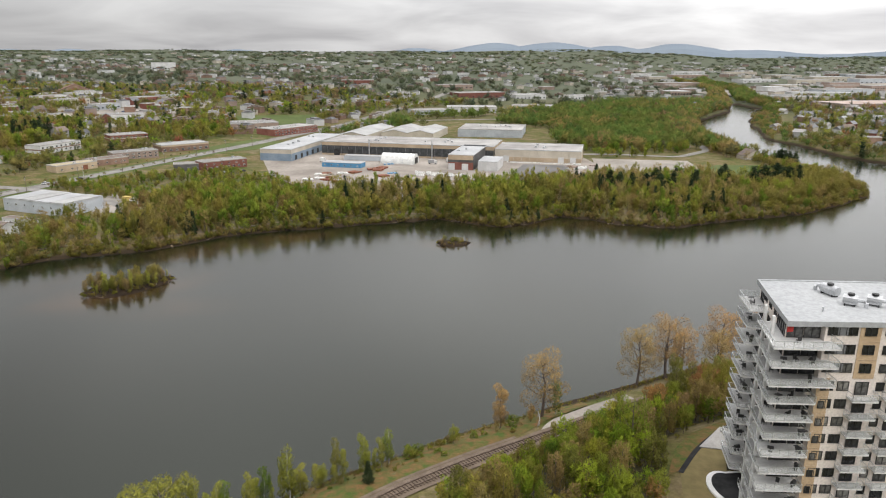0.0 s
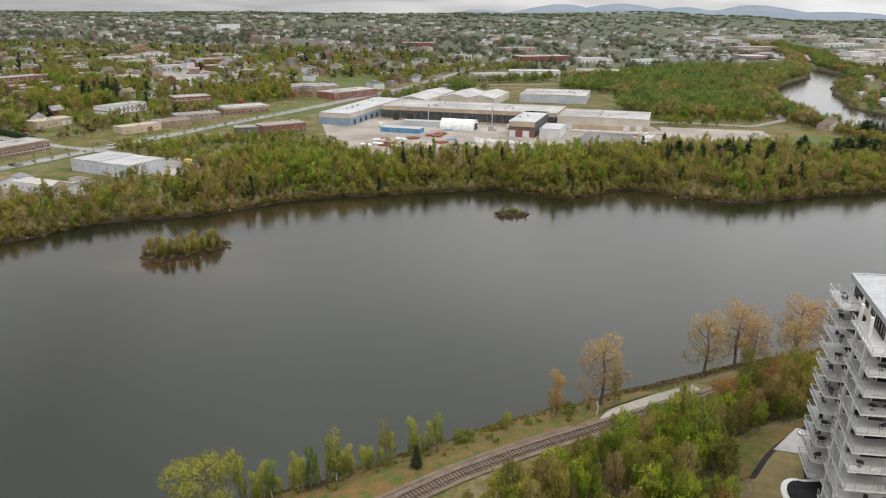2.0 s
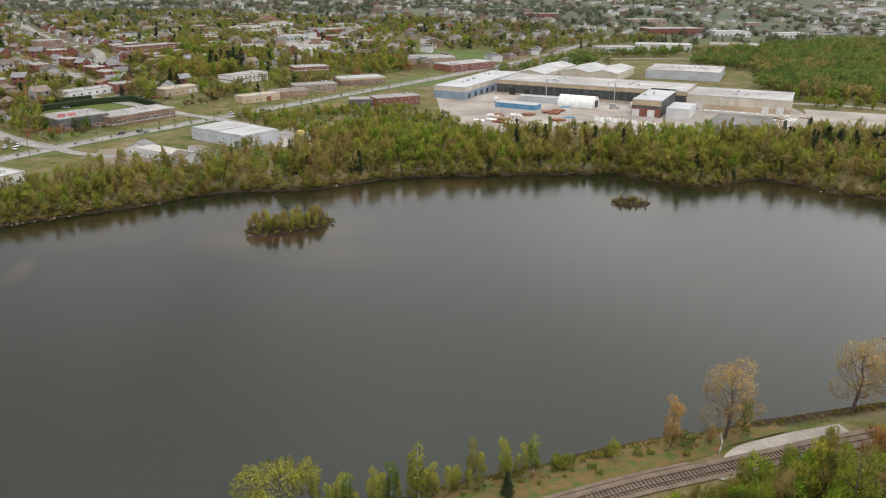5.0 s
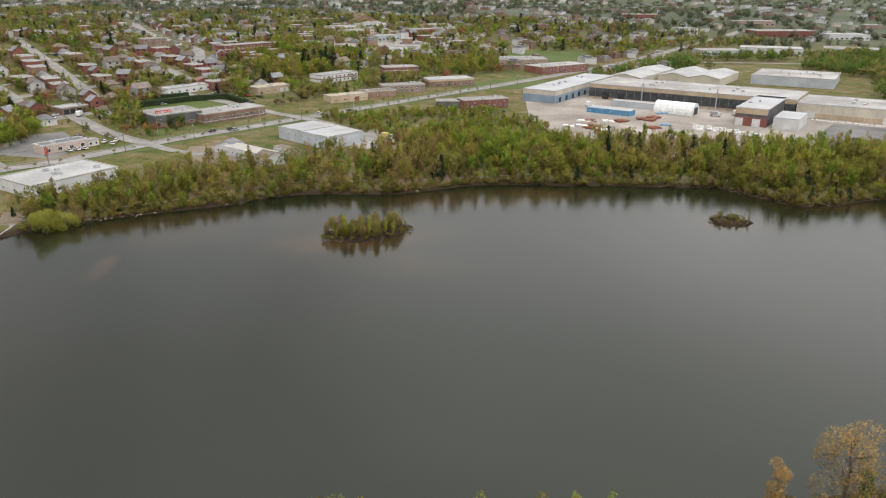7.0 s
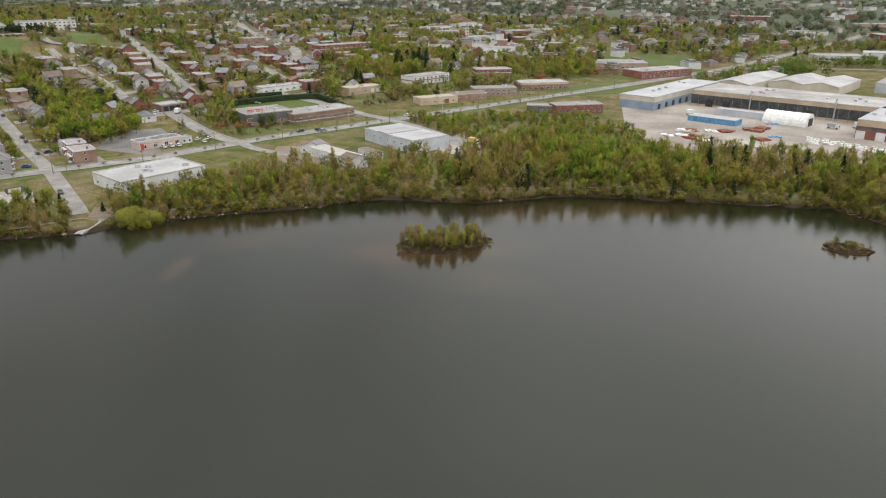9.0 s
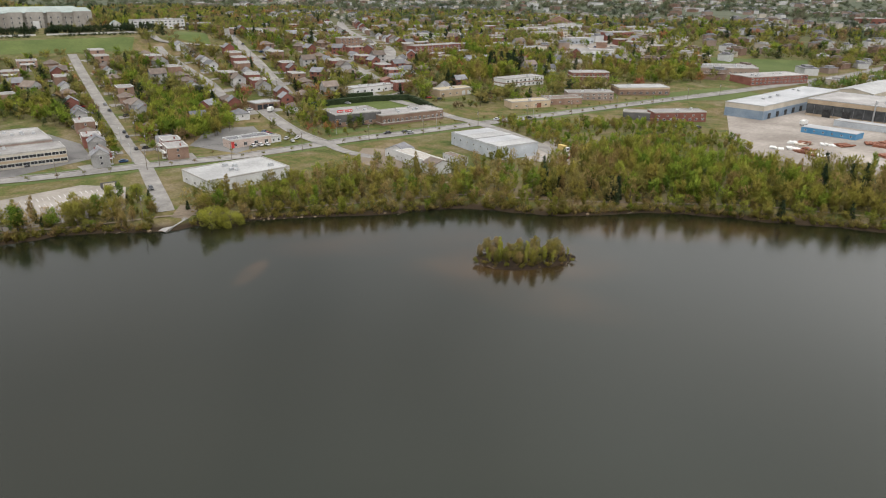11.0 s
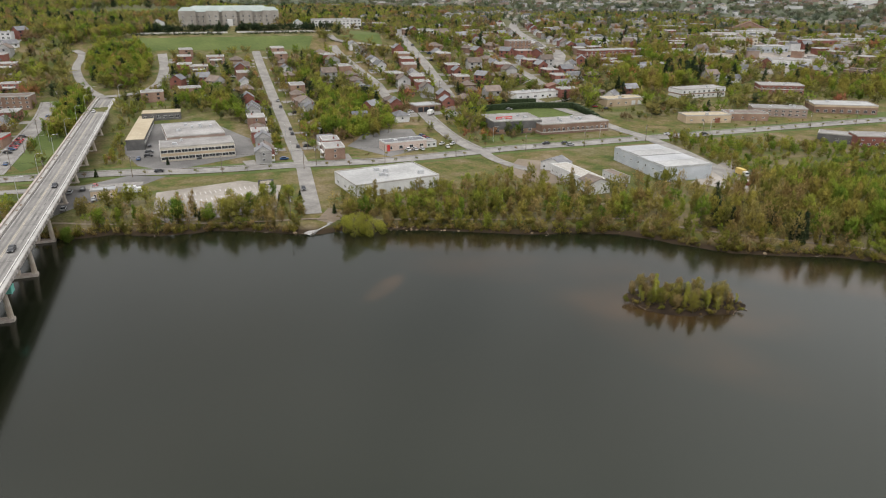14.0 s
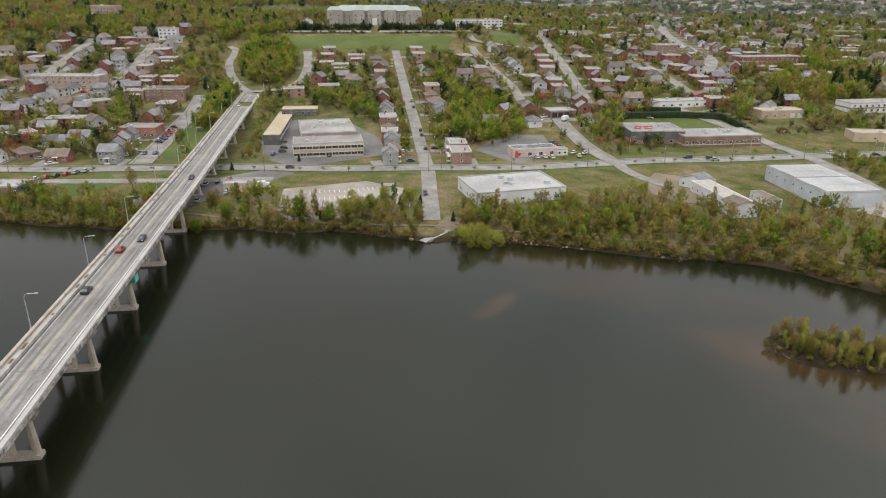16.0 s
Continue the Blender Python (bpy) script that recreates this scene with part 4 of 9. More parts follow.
def balcony(poly, rails, name="balcony"):
    """A slab with a low upstand, posts, glass and a hand rail along the given edges."""
    s = Shape().prism(poly, -0.22, 0.0)
    slab = s.mesh("balcony", M["slab"])
    r, g = Shape(), Shape()
    for (ax, ay), (bx, by) in rails:
        L = math.hypot(bx - ax, by - ay)
        yaw = math.atan2(by - ay, bx - ax)
        n = max(1, round(L / 1.4))
        for i in range(n + 1):
            r.box(ax + (bx - ax) * i / n, ay + (by - ay) * i / n, 0.0, 0.05, 0.05, 1.05, yaw)
        r.box((ax + bx) / 2, (ay + by) / 2, 1.05, L, 0.07, 0.06, yaw)
        r.box((ax + bx) / 2, (ay + by) / 2, 0.06, L, 0.05, 0.05, yaw)
        g.box((ax + bx) / 2, (ay + by) / 2, 0.14, L - 0.06, 0.02, 0.86, yaw)
    c = (sum(p[0] for p in poly) / len(poly), sum(p[1] for p in poly) / len(poly))
    floor_ = Shape().prism([(c[0] + (x - c[0]) * 0.95, c[1] + (y - c[1]) * 0.95) for x, y in poly], 0.003, 0.012)
    return slab, r.mesh("railing", M["galvanised"]), g.mesh("railing_glass", M["rail_glass"]), floor_.mesh("balcony_floor", M["balcony_floor"])


# corner balconies wrap round the corner; those of the top three floors are longer
lo_poly = [(47.4, 91.6), (54.2, 91.3), (54.2, 94.8), (50.3, 95.1), (52.0, 101.4), (49.6, 102.0)]
hi_poly = [(47.0, 91.2), (56.4, 90.8), (56.4, 93.75), (55.3, 93.9), (55.3, 94.8), (50.3, 95.1), (52.0, 101.4), (49.4, 102.2)]
river_poly = [(53.6, 105.4), (54.6, 112.4), (51.2, 113.6), (49.9, 106.4)]
small_poly = [(-1.9, -1.7), (1.9, -1.7), (1.9, 0), (-1.9, 0)]
kinds = {
    "low": balcony(lo_poly, [(lo_poly[5], lo_poly[0]), (lo_poly[0], lo_poly[1]), (lo_poly[1], lo_poly[2])]),
    "high": balcony(hi_poly, [(hi_poly[7], hi_poly[0]), (hi_poly[0], hi_poly[1]), (hi_poly[1], hi_poly[2])]),
    "river": balcony(river_poly, [(river_poly[1], river_poly[2]), (river_poly[2], river_poly[3]), (river_poly[3], river_poly[0])]),
    "small": balcony(small_poly, [(small_poly[3], small_poly[0]), (small_poly[0], small_poly[1]), (small_poly[1], small_poly[2])]),
}


def put_balcony(kind, m):
    slab, rail, glass, floor_ = kinds[kind]
    b = part("balcony", slab, None, tower, "white concrete balcony", m)
    part("railing", rail, None, b)
    part("railing_glass", glass, None, b)
    part("balcony_floor", floor_, None, b, "grey balcony floor")
    return b


rng = random.Random(5)
chair = Shape().box(0, 0, 0.38, 0.55, 0.55, 0.08).box(0, 0.25, 0.46, 0.55, 0.07, 0.5)
for sx in (-0.24, 0.24):
    for sy in (-0.24, 0.24):
        chair.box(sx, sy, 0, 0.05, 0.05, 0.38)
grill = Shape().box(0, 0, 0.6, 0.9, 0.55, 0.3).tube([(-0.45, 0, 0.92), (0.45, 0, 0.92)], 0.24, seg=8).box(-0.3, 0, 0, 0.06, 0.4, 0.6).box(0.3, 0, 0, 0.06, 0.4, 0.6).box(0.7, 0, 0.8, 0.4, 0.4, 0.04)
table = Shape().box(0, 0, 0.68, 0.9, 0.9, 0.05).tube([(0, 0, 0), (0, 0, 0.68)], 0.05).box(0, 0, 0, 0.5, 0.5, 0.04)
meshes = {"patio_chair": chair.mesh("patio_chair", M["dark_metal"]), "grill": grill.mesh("grill", M["dark_metal"]), "patio_table": table.mesh("patio_table", M["dark_metal"])}
for k in range(1, FLOORS):
    z = k * STOREY
    put_balcony("high" if k >= 9 else "low", Matrix.Translation((-70, -101, z)))
    put_balcony("river", Matrix.Translation((-70, -101, z)))
    if k < 9:
        put_balcony("small", off @ on_wall(*front, 13.9, TZ + z, 0.0))
    put_balcony("small", off @ on_wall(*front, 19.0, TZ + z, 0.0)) if k < 10 else None
    put_balcony("small", off @ on_wall(*front, 35.0, TZ + z, 0.0))
    for kind, spots in (("patio_chair", [(51.4, 93.2), (49.4, 95.8), (51.6, 109.2)]), ("grill", [(53.4, 92.4), (51.2, 107.2)]), ("patio_table", [(49.4, 92.8), (52.0, 110.8)])):
        for x, y in spots:
            if rng.random() < 0.55:
                me = meshes[kind]
                ob = part(kind, me, None, None, "", pose(x, y, TZ + z + 0.013, 0, 0, rng.uniform(0, 360)))
                tagged(ob, {"patio_chair": "black metal patio chair on a balcony", "grill": "black covered grill on a balcony", "patio_table": "small dark patio table on a balcony"}[kind], kind.replace("_", " "), kind + "s on the balconies")
s = Shape().box(0, 0, 0, 0.9, 0.06, 1.3)
part("banner", s, M["red_paint"], tower, "red cloth hung at the top balcony", off @ pose(50.6, 94.4, ROOF - 1.7, 0, 0, 0))
for k in range(2):
    s = Shape()
    for (x, y) in ((49.0, 96.4),) if k == 0 else ((49.9, 101.0),):
        s.box(x, y, TZ, 0.4, 0.4, ROOF - TZ)
    part("column", s, M["slab"], tower, "slender white balcony column", off)
# plant on the roof
for x, y, yaw, L in ((62.0, 105.6, 110, 3.0), (62.6, 100.8, -35, 2.0), (66.2, 100.6, -35, 2.0), (84, 101, 5, 3.2)):
    u = thing("roof_unit", x, y, ROOF + 0.08, yaw, "galvanised ventilation unit with ducts on the roof", "ventilation unit", "roof units")
    part("housing", Shape().tube([(-L / 2, 0, 1.0), (-L / 2 + 0.2, 0, 1.0), (L / 2 - 0.2, 0, 1.0), (L / 2, 0, 1.0)], 0.72, seg=10).box(0, 0, 0.3, L * 0.9, 1.1, 0.7), M["galvanised"], u)
    part("base", Shape().box(-L / 3, 0, 0, 0.2, 1.3, 0.35).box(L / 3, 0, 0, 0.2, 1.3, 0.35), M["dark_metal"], u)
    part("duct", Shape().tube([(L / 2 - 0.05, 0, 1.0), (L / 2 + 0.8, 0, 1.0), (L / 2 + 1.2, 0, 0.7), (L / 2 + 1.2, 0, 0.0)], 0.32, seg=8), M["galvanised"], u)
    part("fan_cowl", Shape().tube([(0, 0, 1.65), (0, 0, 1.95)], 0.5, seg=10), M["dark_metal"], u)
for x, y in ((57, 98), (70, 97), (75, 106), (80, 98)):
    part("roof_vent", Shape().tube([(0, 0, 0), (0, 0, 0.6)], 0.12, seg=8).tube([(0, 0, 0.6), (0, 0, 0.75)], 0.2, seg=8), M["galvanised"], None, "", pose(x, y, ROOF + 0.08))
    tagged(bpy.context.scene.collection.objects[-1], "small metal vent pipe on the roof", "vent pipe", "roof vents")

# ground beside the tower
patch("lawn", [(40, 108), (44.2, 117), (50, 123.9), (57.5, 128.8), (61, 127.6), (55, 123.6), (48.2, 117.2), (42.6, 109.8)], M["rough_grass"], "rough strip of grass beside the trees", "lawn", 0.14, 2.0)
patch("lawn", [(40.5, 101), (42.7, 109.6), (48.3, 117.0), (55.2, 123.5), (61, 127.4), (64, 127), (62, 118), (52, 112), (47, 100)], M["lawn_dry"], "dry mown grass beside the tower", "lawn", 0.12, 2.0)
# flat dark strip, laid in place of a low hedge
drape("mulch_strip", [(42.6, 109.0), (48.3, 117.1), (55.4, 123.8), (60, 127.4)], 0.9, M["black_bed"], "dark strip along the edge of the lawn", "planting strip", 0.2, step=2.0)
s = Shape()
s.prism([(48.9, 117.4), (54.6, 116.2), (56.6, 116.0), (59.6, 122.8), (55.6, 124.8)], TZ - 0.6, TZ + 0.35)
setting("patio", s, M["concrete"], "pale concrete patio at the foot of the tower", "patio")
s = Shape()
outer = [(49.2 + 3.4 * math.cos(a), 104.2 + 5.0 * math.sin(a)) for a in np.linspace(math.radians(70), math.radians(290), 14)] + [(53, 98.6), (54, 109.4)]
s.prism(outer, TZ - 1.5, TZ + 0.5)
setting("planter_kerb", s, M["slab"], "curved white concrete planter wall", "planter")
s = Shape()
s.prism([(49.5 + 2.8 * math.cos(a), 104.2 + 4.4 * math.sin(a)) for a in np.linspace(math.radians(70), math.radians(290), 14)] + [(52.6, 99.4), (53.4, 108.6)], TZ, TZ + 0.53)
setting("planter_bed", s, M["black_bed"], "black mulch in the planter", "planter")
s = Shape().prism([(51.4, 110.2), (53.2, 110.0), (55.0, 115.2), (53.2, 115.6)], TZ - 0.5, TZ + 0.4)
setting("planter_bed", s, M["black_bed"], "dark mulch bed beside the patio", "planter")
for x, y, a in ((55.5, 122.6, 20), (56.9, 122.2, 60), (57.0, 120.0, 110)):
    l = thing("patio_lounger", x, y, TZ + 0.353, a, "white outdoor lounge chair on the patio", "lounge chair", "patio loungers")
    part("seat", Shape().box(0, 0, 0.25, 0.7, 1.1, 0.1), M["paint_white"], l)
    part("backrest", Shape().box(0, 0.6, 0.3, 0.7, 0.1, 0.5), M["paint_white"], l)
    for sx in (-0.3, 0.3):
        for sy in (-0.45, 0.45):
            part("leg", Shape().box(sx, sy, 0, 0.06, 0.06, 0.25), M["galvanised"], l)

# ---------------------------------------------------------------- railway and path along the near bank
RAIL = [(-120, 36), (-64, 74), (-40, 91), (-19, 106.5), (-7, 117), (7, 126.8), (21, 135.2), (38, 145.5), (56, 156), (90, 172), (150, 190), (230, 200)]
_, rp, rside = drape("track_bed", RAIL, 4.6, M["ballast"], "brown gravel ballast of a railway", "railway", 0.28, step=2.0)
drape("service_strip", [tuple(q) for q in (rp + rside * 2.9)[rp[:, 0] < 19]], 0.8, M["ballast"], "brown gravel strip beside the rails", "gravel strip", 0.24, step=2.0)
rz = ground(rp[:, 0], rp[:, 1]) + 0.30
for k in range(3):
    rz = np.convolve(np.pad(rz, 2, mode="edge"), np.ones(5) / 5, "valid")
track = thing("railway_track", 0, 0, 0, 0, "rusty single railway track on wooden sleepers", "railway track")
for sg in (-1, 1):
    q = rp + rside * sg * 0.75
    s = Shape()
    n = len(q)
    for k, (w0, w1, z0, z1) in enumerate(((0.07, 0.07, 0.20, 0.36),)):
        v = []
        for i in range(n):
            o = rside[i] * w0
            v += [(q[i][0] - o[0], q[i][1] - o[1], rz[i] + z0), (q[i][0] + o[0], q[i][1] + o[1], rz[i] + z0), (q[i][0] + o[0], q[i][1] + o[1], rz[i] + z1), (q[i][0] - o[0], q[i][1] - o[1], rz[i] + z1)]
        f = []
        for i in range(n - 1):
            f += [(4 * i + a, 4 * i + (a + 1) % 4, 4 * i + 4 + (a + 1) % 4, 4 * i + 4 + a) for a in range(4)]
        s.add(v, f)
    part("rail", s, M["rail_steel"], track)
sleeper = Shape().box(0, 0, 0.0, 0.24, 2.6, 0.2).mesh("sleeper", M["sleeper"])
dist = np.concatenate([[0], np.cumsum(np.hypot(*np.diff(rp, axis=0).T))])
for k, d in enumerate(np.arange(90, 192, 0.75)):
    x, y, z = (float(np.interp(d, dist, a)) for a in (rp[:, 0], rp[:, 1], rz))
    i = min(int(np.searchsorted(dist, d)), len(rp) - 1)
    part("sleeper", sleeper, None, track, "", pose(x, y, z + 0.01, 0, 0, math.degrees(math.atan2(-rside[i][0], rside[i][1]))))
drape("footpath", [(22.0, 132.0), (22.4, 137.2), (24.8, 141.4), (36.5, 149.2), (46, 154.5)], 2.8, M["gravel"], "pale gravel footpath above the water", "path", 0.22, step=2.0)
patch("leaf_litter", [(-4, 100), (8, 113), (24, 125), (40, 136), (60, 148), (84, 162), (98, 170), (96, 150), (72, 141), (62, 137.5), (54, 132), (45, 124), (39, 110), (34, 94), (14, 86), (0, 92)], M["litter"], "leaf litter darkened with the shade under the trees", "forest floor", 0.07, 3.0)
patch("bank_grass", [(34, 157), (21, 150.5), (9, 144.5), (-3, 136.5), (-14, 128.5), (-25, 122), (-33, 115.5), (-46, 108.5), (-52, 98), (-40, 95), (-26, 104.5), (-9.6, 119), (6, 130.2), (19, 138.2), (24, 143.4), (35, 151)], M["rough_grass"], "rough dry grass between rails and water", "grass", 0.1, 2.5)
fence = thing("path_fence", 21.4, 139.6, ground_at(21.4, 139.6) + 0.2, 62, "grey metal fence at the bend of the path", "fence")
for k in range(5):
    part("post", Shape().tube([(k * 1.3, 0.12 * k * k, -0.4), (k * 1.3, 0.12 * k * k, 1.1)], 0.05), M["galvanised"], fence)
for z in (0.4, 0.75, 1.08):
    part("rail", Shape().tube([(k * 1.3, 0.12 * k * k, z) for k in range(5)], 0.035), M["galvanised"], fence)

# ---------------------------------------------------------------- road bridge
BDIR = Vector((-0.9405, 0.3397, 0)).normalized()
BSIDE = Vector((-BDIR.y, BDIR.x, 0))
DECK_W = 12.8


def bridge_point(d, o, z):
    """A point d metres along the bridge from the last pier in view, o metres to the downstream side of its near edge."""
    p = Vector((-162.0, 70.3, 0)) + BDIR * d
    n = Vector((-BDIR.y, BDIR.x, 0))
    return (p.x + n.x * o, p.y + n.y * o, z)


def deck_z(d):
    return 12.1 + 2.6 * float(smooth(150, 380, d))


bridge = thing("road_bridge", -162, 70.3, 0, 0, "long grey concrete road bridge on column piers", "bridge")
boff = Matrix.Translation((162, -70.3, 0))
STATIONS = [-170 + 10 * k for k in range(57)]


def run(o0, o1, z0, z1, stations=STATIONS):
    """A bar along the bridge between two offsets and two heights over the deck line."""
    s = Shape()
    v, f = [], []
    for d in stations:
        h = deck_z(d)
        v += [bridge_point(d, o0, h + z0), bridge_point(d, o1, h + z0), bridge_point(d, o1, h + z1), bridge_point(d, o0, h + z1)]
    n = len(stations)
    for i in range(n - 1):
        f += [(4 * i + a, 4 * i + (a + 1) % 4, 4 * i + 4 + (a + 1) % 4, 4 * i + 4 + a) for a in range(4)]
    f += [(3, 2, 1, 0), (4 * n - 4, 4 * n - 3, 4 * n - 2, 4 * n - 1)]
    return s.add(v, f)


# offsets: 0 is the edge seen from the town side of the river, positive values go downstream, away from the viewer
E0, E1 = -2.2, 10.7
part("deck", run(E0, E1, -0.45, 0.0), M["deck"], bridge, "worn grey asphalt deck", boff)
for k in range(4):
    o = E0 + 1.4 + k * (DECK_W - 2.8) / 3
    part("girder", run(o - 0.35, o + 0.35, -2.1, -0.45), M["parapet"], bridge, "", boff)
part("parapet", run(E0 + 0.0, E0 + 1.0, 0.004, 0.42), M["concrete"], bridge, "stained pale concrete parapet", boff)
part("edge_beam", run(E0 - 0.12, E0 + 0.3, -1.0, 0.0), M["spalled"], bridge, "spalled and blackened edge of the deck", boff)
part("parapet", run(E1 - 0.75, E1 + 0.0, 0.004, 0.85), M["kerb_brown"], bridge, "brownish concrete parapet", boff)
part("edge_beam", run(E1 - 0.3, E1 + 0.12, -1.0, 0.0), M["spalled"], bridge, "spalled and blackened edge of the deck", boff)
part("gutter", run(E0 + 1.05, E0 + 1.45, 0.004, 0.012), M["sealant"], bridge, "dark strip along the kerb", boff)
part("gutter", run(E1 - 2.85, E1 - 2.62, 0.004, 0.012), M["sealant"], bridge, "dark strip along the barrier", boff)
for k in range(30):
    d = -40 + 13 * k + 4 * math.sin(k * 2.1)
    part("walkway_patch", run(E1 - 2.0, E1 - 1.1, 0.2, 0.215, [d, d + 1.2 + 0.9 * (k % 3)]), M["patch_brown"], bridge, "", boff)
    part("sealed_crack", run(1.2 + 0.5 * math.sin(k), 1.38 + 0.5 * math.sin(k), 0.006, 0.016, [d + 5, d + 8]), M["sealant"], bridge, "", boff)
part("walkway", run(E1 - 2.3, E1 - 0.36, 0.004, 0.2), M["concrete"], bridge, "concrete walkway", boff)
part("barrier", run(E1 - 2.6, E1 - 2.35, 0.004, 0.8), M["parapet"], bridge, "low concrete barrier beside the walkway", boff)
for o, w, key, lab in ((E0 + 1.75, 0.2, "paint_white", "white edge line"), (E1 - 3.1, 0.2, "worn_line", "white edge line"), (3.95, 0.22, "old_yellow", "faded yellow centre line"), (4.4, 0.22, "old_yellow", "faded yellow centre line")):
    part("road_line", run(o - w / 2, o + w / 2, 0.006, 0.02), M[key], bridge, lab, boff)
for o in (0.9, 2.5, 5.2, 6.8):
    part("wheel_track", run(o - 0.35, o + 0.35, 0.003, 0.005), M["tyre_wear"], bridge, "darker worn wheel track", boff)
for k in range(14):
    d = 12 + k * 34.2
    part("deck_joint", run(E0 + 0.9, E1 - 2.65, 0.004, 0.014, [d, d + 0.5]), M["asphalt"], bridge, "", boff)
for k in range(-4, 10):
    d = k * 33.2
    x, y, _ = bridge_point(d, 0, 0)
    foot = ground_at(x, y)
    in_water = foot < 0.2
    top = deck_z(d) - 2.15
    p = thing("bridge_pier", *bridge_point(d, 4.3, 0), math.degrees(math.atan2(BSIDE.y, BSIDE.x)), "concrete bridge pier of round-edged columns under a cap", "bridge pier", "bridge piers")
    lo = min(foot, 0.0) - 0.5 if in_water else foot - 0.8
    base = 0.9 if in_water else foot + 0.3
    part("footing", Shape().box(0, 0, lo, 10.6, 2.2, base - lo), M["kerb_brown"], p, "stained concrete footing")
    for o, lean, w0, w1 in ((-4.4, 0.35, 0.85, 0.62), (0.0, 0.0, 0.62, 0.55), (4.4, -0.35, 0.85, 0.62)):
        s = Shape()
        ang = np.linspace(0, 2 * math.pi, 9)[:-1] + math.pi / 8
        lo_ = [(o + w0 * math.cos(a), 0.75 * math.sin(a), base) for a in ang]
        hi_ = [(o + lean + w1 * math.cos(a), 0.65 * math.sin(a), top - 1.2) for a in ang]
        s.add(lo_ + hi_, [tuple(range(8, 16))] + [(i, (i + 1) % 8, 8 + (i + 1) % 8, 8 + i) for i in range(8)])
        part("column", s, M["pier"], p, "stained beige concrete column")
    s = Shape()
    s.add([(-6.2, -0.75, top), (6.2, -0.75, top), (6.2, 0.75, top), (-6.2, 0.75, top), (-5.5, -0.75, top - 1.25), (5.5, -0.75, top - 1.25), (5.5, 0.75, top - 1.25), (-5.5, 0.75, top - 1.25)], [(0, 1, 2, 3), (7, 6, 5, 4), (4, 5, 1, 0), (5, 6, 2, 1), (6, 7, 3, 2), (7, 4, 0, 3)])
    part("cap", s, M["parapet"], p, "pale concrete cap")
    if k == 2:
        part("netting", Shape().box(-6.3, 0, top - 1.6, 0.15, 3.2, 2.0).box(-5.6, 1.3, top - 1.6, 1.4, 0.1, 2.0), M["green_net"], p, "green tarpaulin on the cap")
# abutment
x, y, _ = bridge_point(336, 4.3, 0)
s = Shape().box(0, 0, -4, 12.6, 14, deck_z(336) - 0.5 - ground_at(x, y) + 4)
setting("abutment", s, M["concrete"], "concrete abutment of the bridge", "abutment").matrix_basis = pose(x, y, ground_at(x, y), 0, 0, math.degrees(math.atan2(BSIDE.y, BSIDE.x)))

def lamp_post(x, y, z, yaw, h=8.5, reach=2.4, label="tall galvanised street lamp with a curved arm"):
    p = thing("street_lamp", x, y, z, yaw, label, "street lamp", "street lamps")
    part("pole", Shape().tube([(0, 0, 0), (0, 0, h * 0.5), (0, 0, h - 0.8)], 0.13, 0.08), M["galvanised"], p)
    part("arm", Shape().tube([(0, 0, h - 0.85), (0.25, 0, h - 0.25), (0.8, 0, h), (reach, 0, h + 0.1)], 0.07, 0.05), M["galvanised"], p)
    part("lamp_head", Shape().box(reach + 0.3, 0, h + 0.02, 0.8, 0.3, 0.14), M["galvanised"], p)
    part("base_plate", Shape().box(0, 0, 0, 0.45, 0.45, 0.06), M["concrete"], p)
    return p


yaw_in = math.degrees(math.atan2(-BSIDE.y, -BSIDE.x)) + (0 if BSIDE.dot(Vector((-BDIR.y, BDIR.x, 0))) > 0 else 180)
lamp = None
for k in range(-2, 11):
    d = -8 + k * 38.0
    x, y, z = bridge_point(d, E1 - 0.15, deck_z(d) + 0.953)
    if lamp is None:
        lamp = lamp_post(x, y, z, yaw_in)
    else:
        copy_thing(lamp, pose(x, y, z, 0, 0, yaw_in))

# ---------------------------------------------------------------- large buildings of the far bank
TAKEN = []  # footprints: x, y, radius


def taken(x, y, r):
    return any(math.hypot(x - a, y - b) < r + c for a, b, c in TAKEN)


def take_box(cx, cy, yaw, L, D):
    n = max(1, int(round(max(L, D) / min(L, D))))
    a = math.radians(yaw) + (0 if L >= D else math.pi / 2)
    span, r = max(L, D), min(L, D) / 2
    for k in range(n):
        o = (k + 0.5) / n * span - span / 2
        TAKEN.append((cx + math.cos(a) * o, cy + math.sin(a) * o, r * 1.1))


WINDOWS = {}


def shared_window(w, h, panes):
    key = (w, h, panes)
    if key not in WINDOWS:
        WINDOWS[key] = window_mesh(w, h, panes).mesh("window", [M["paint_white"], M["glass"]])
    return WINDOWS[key]


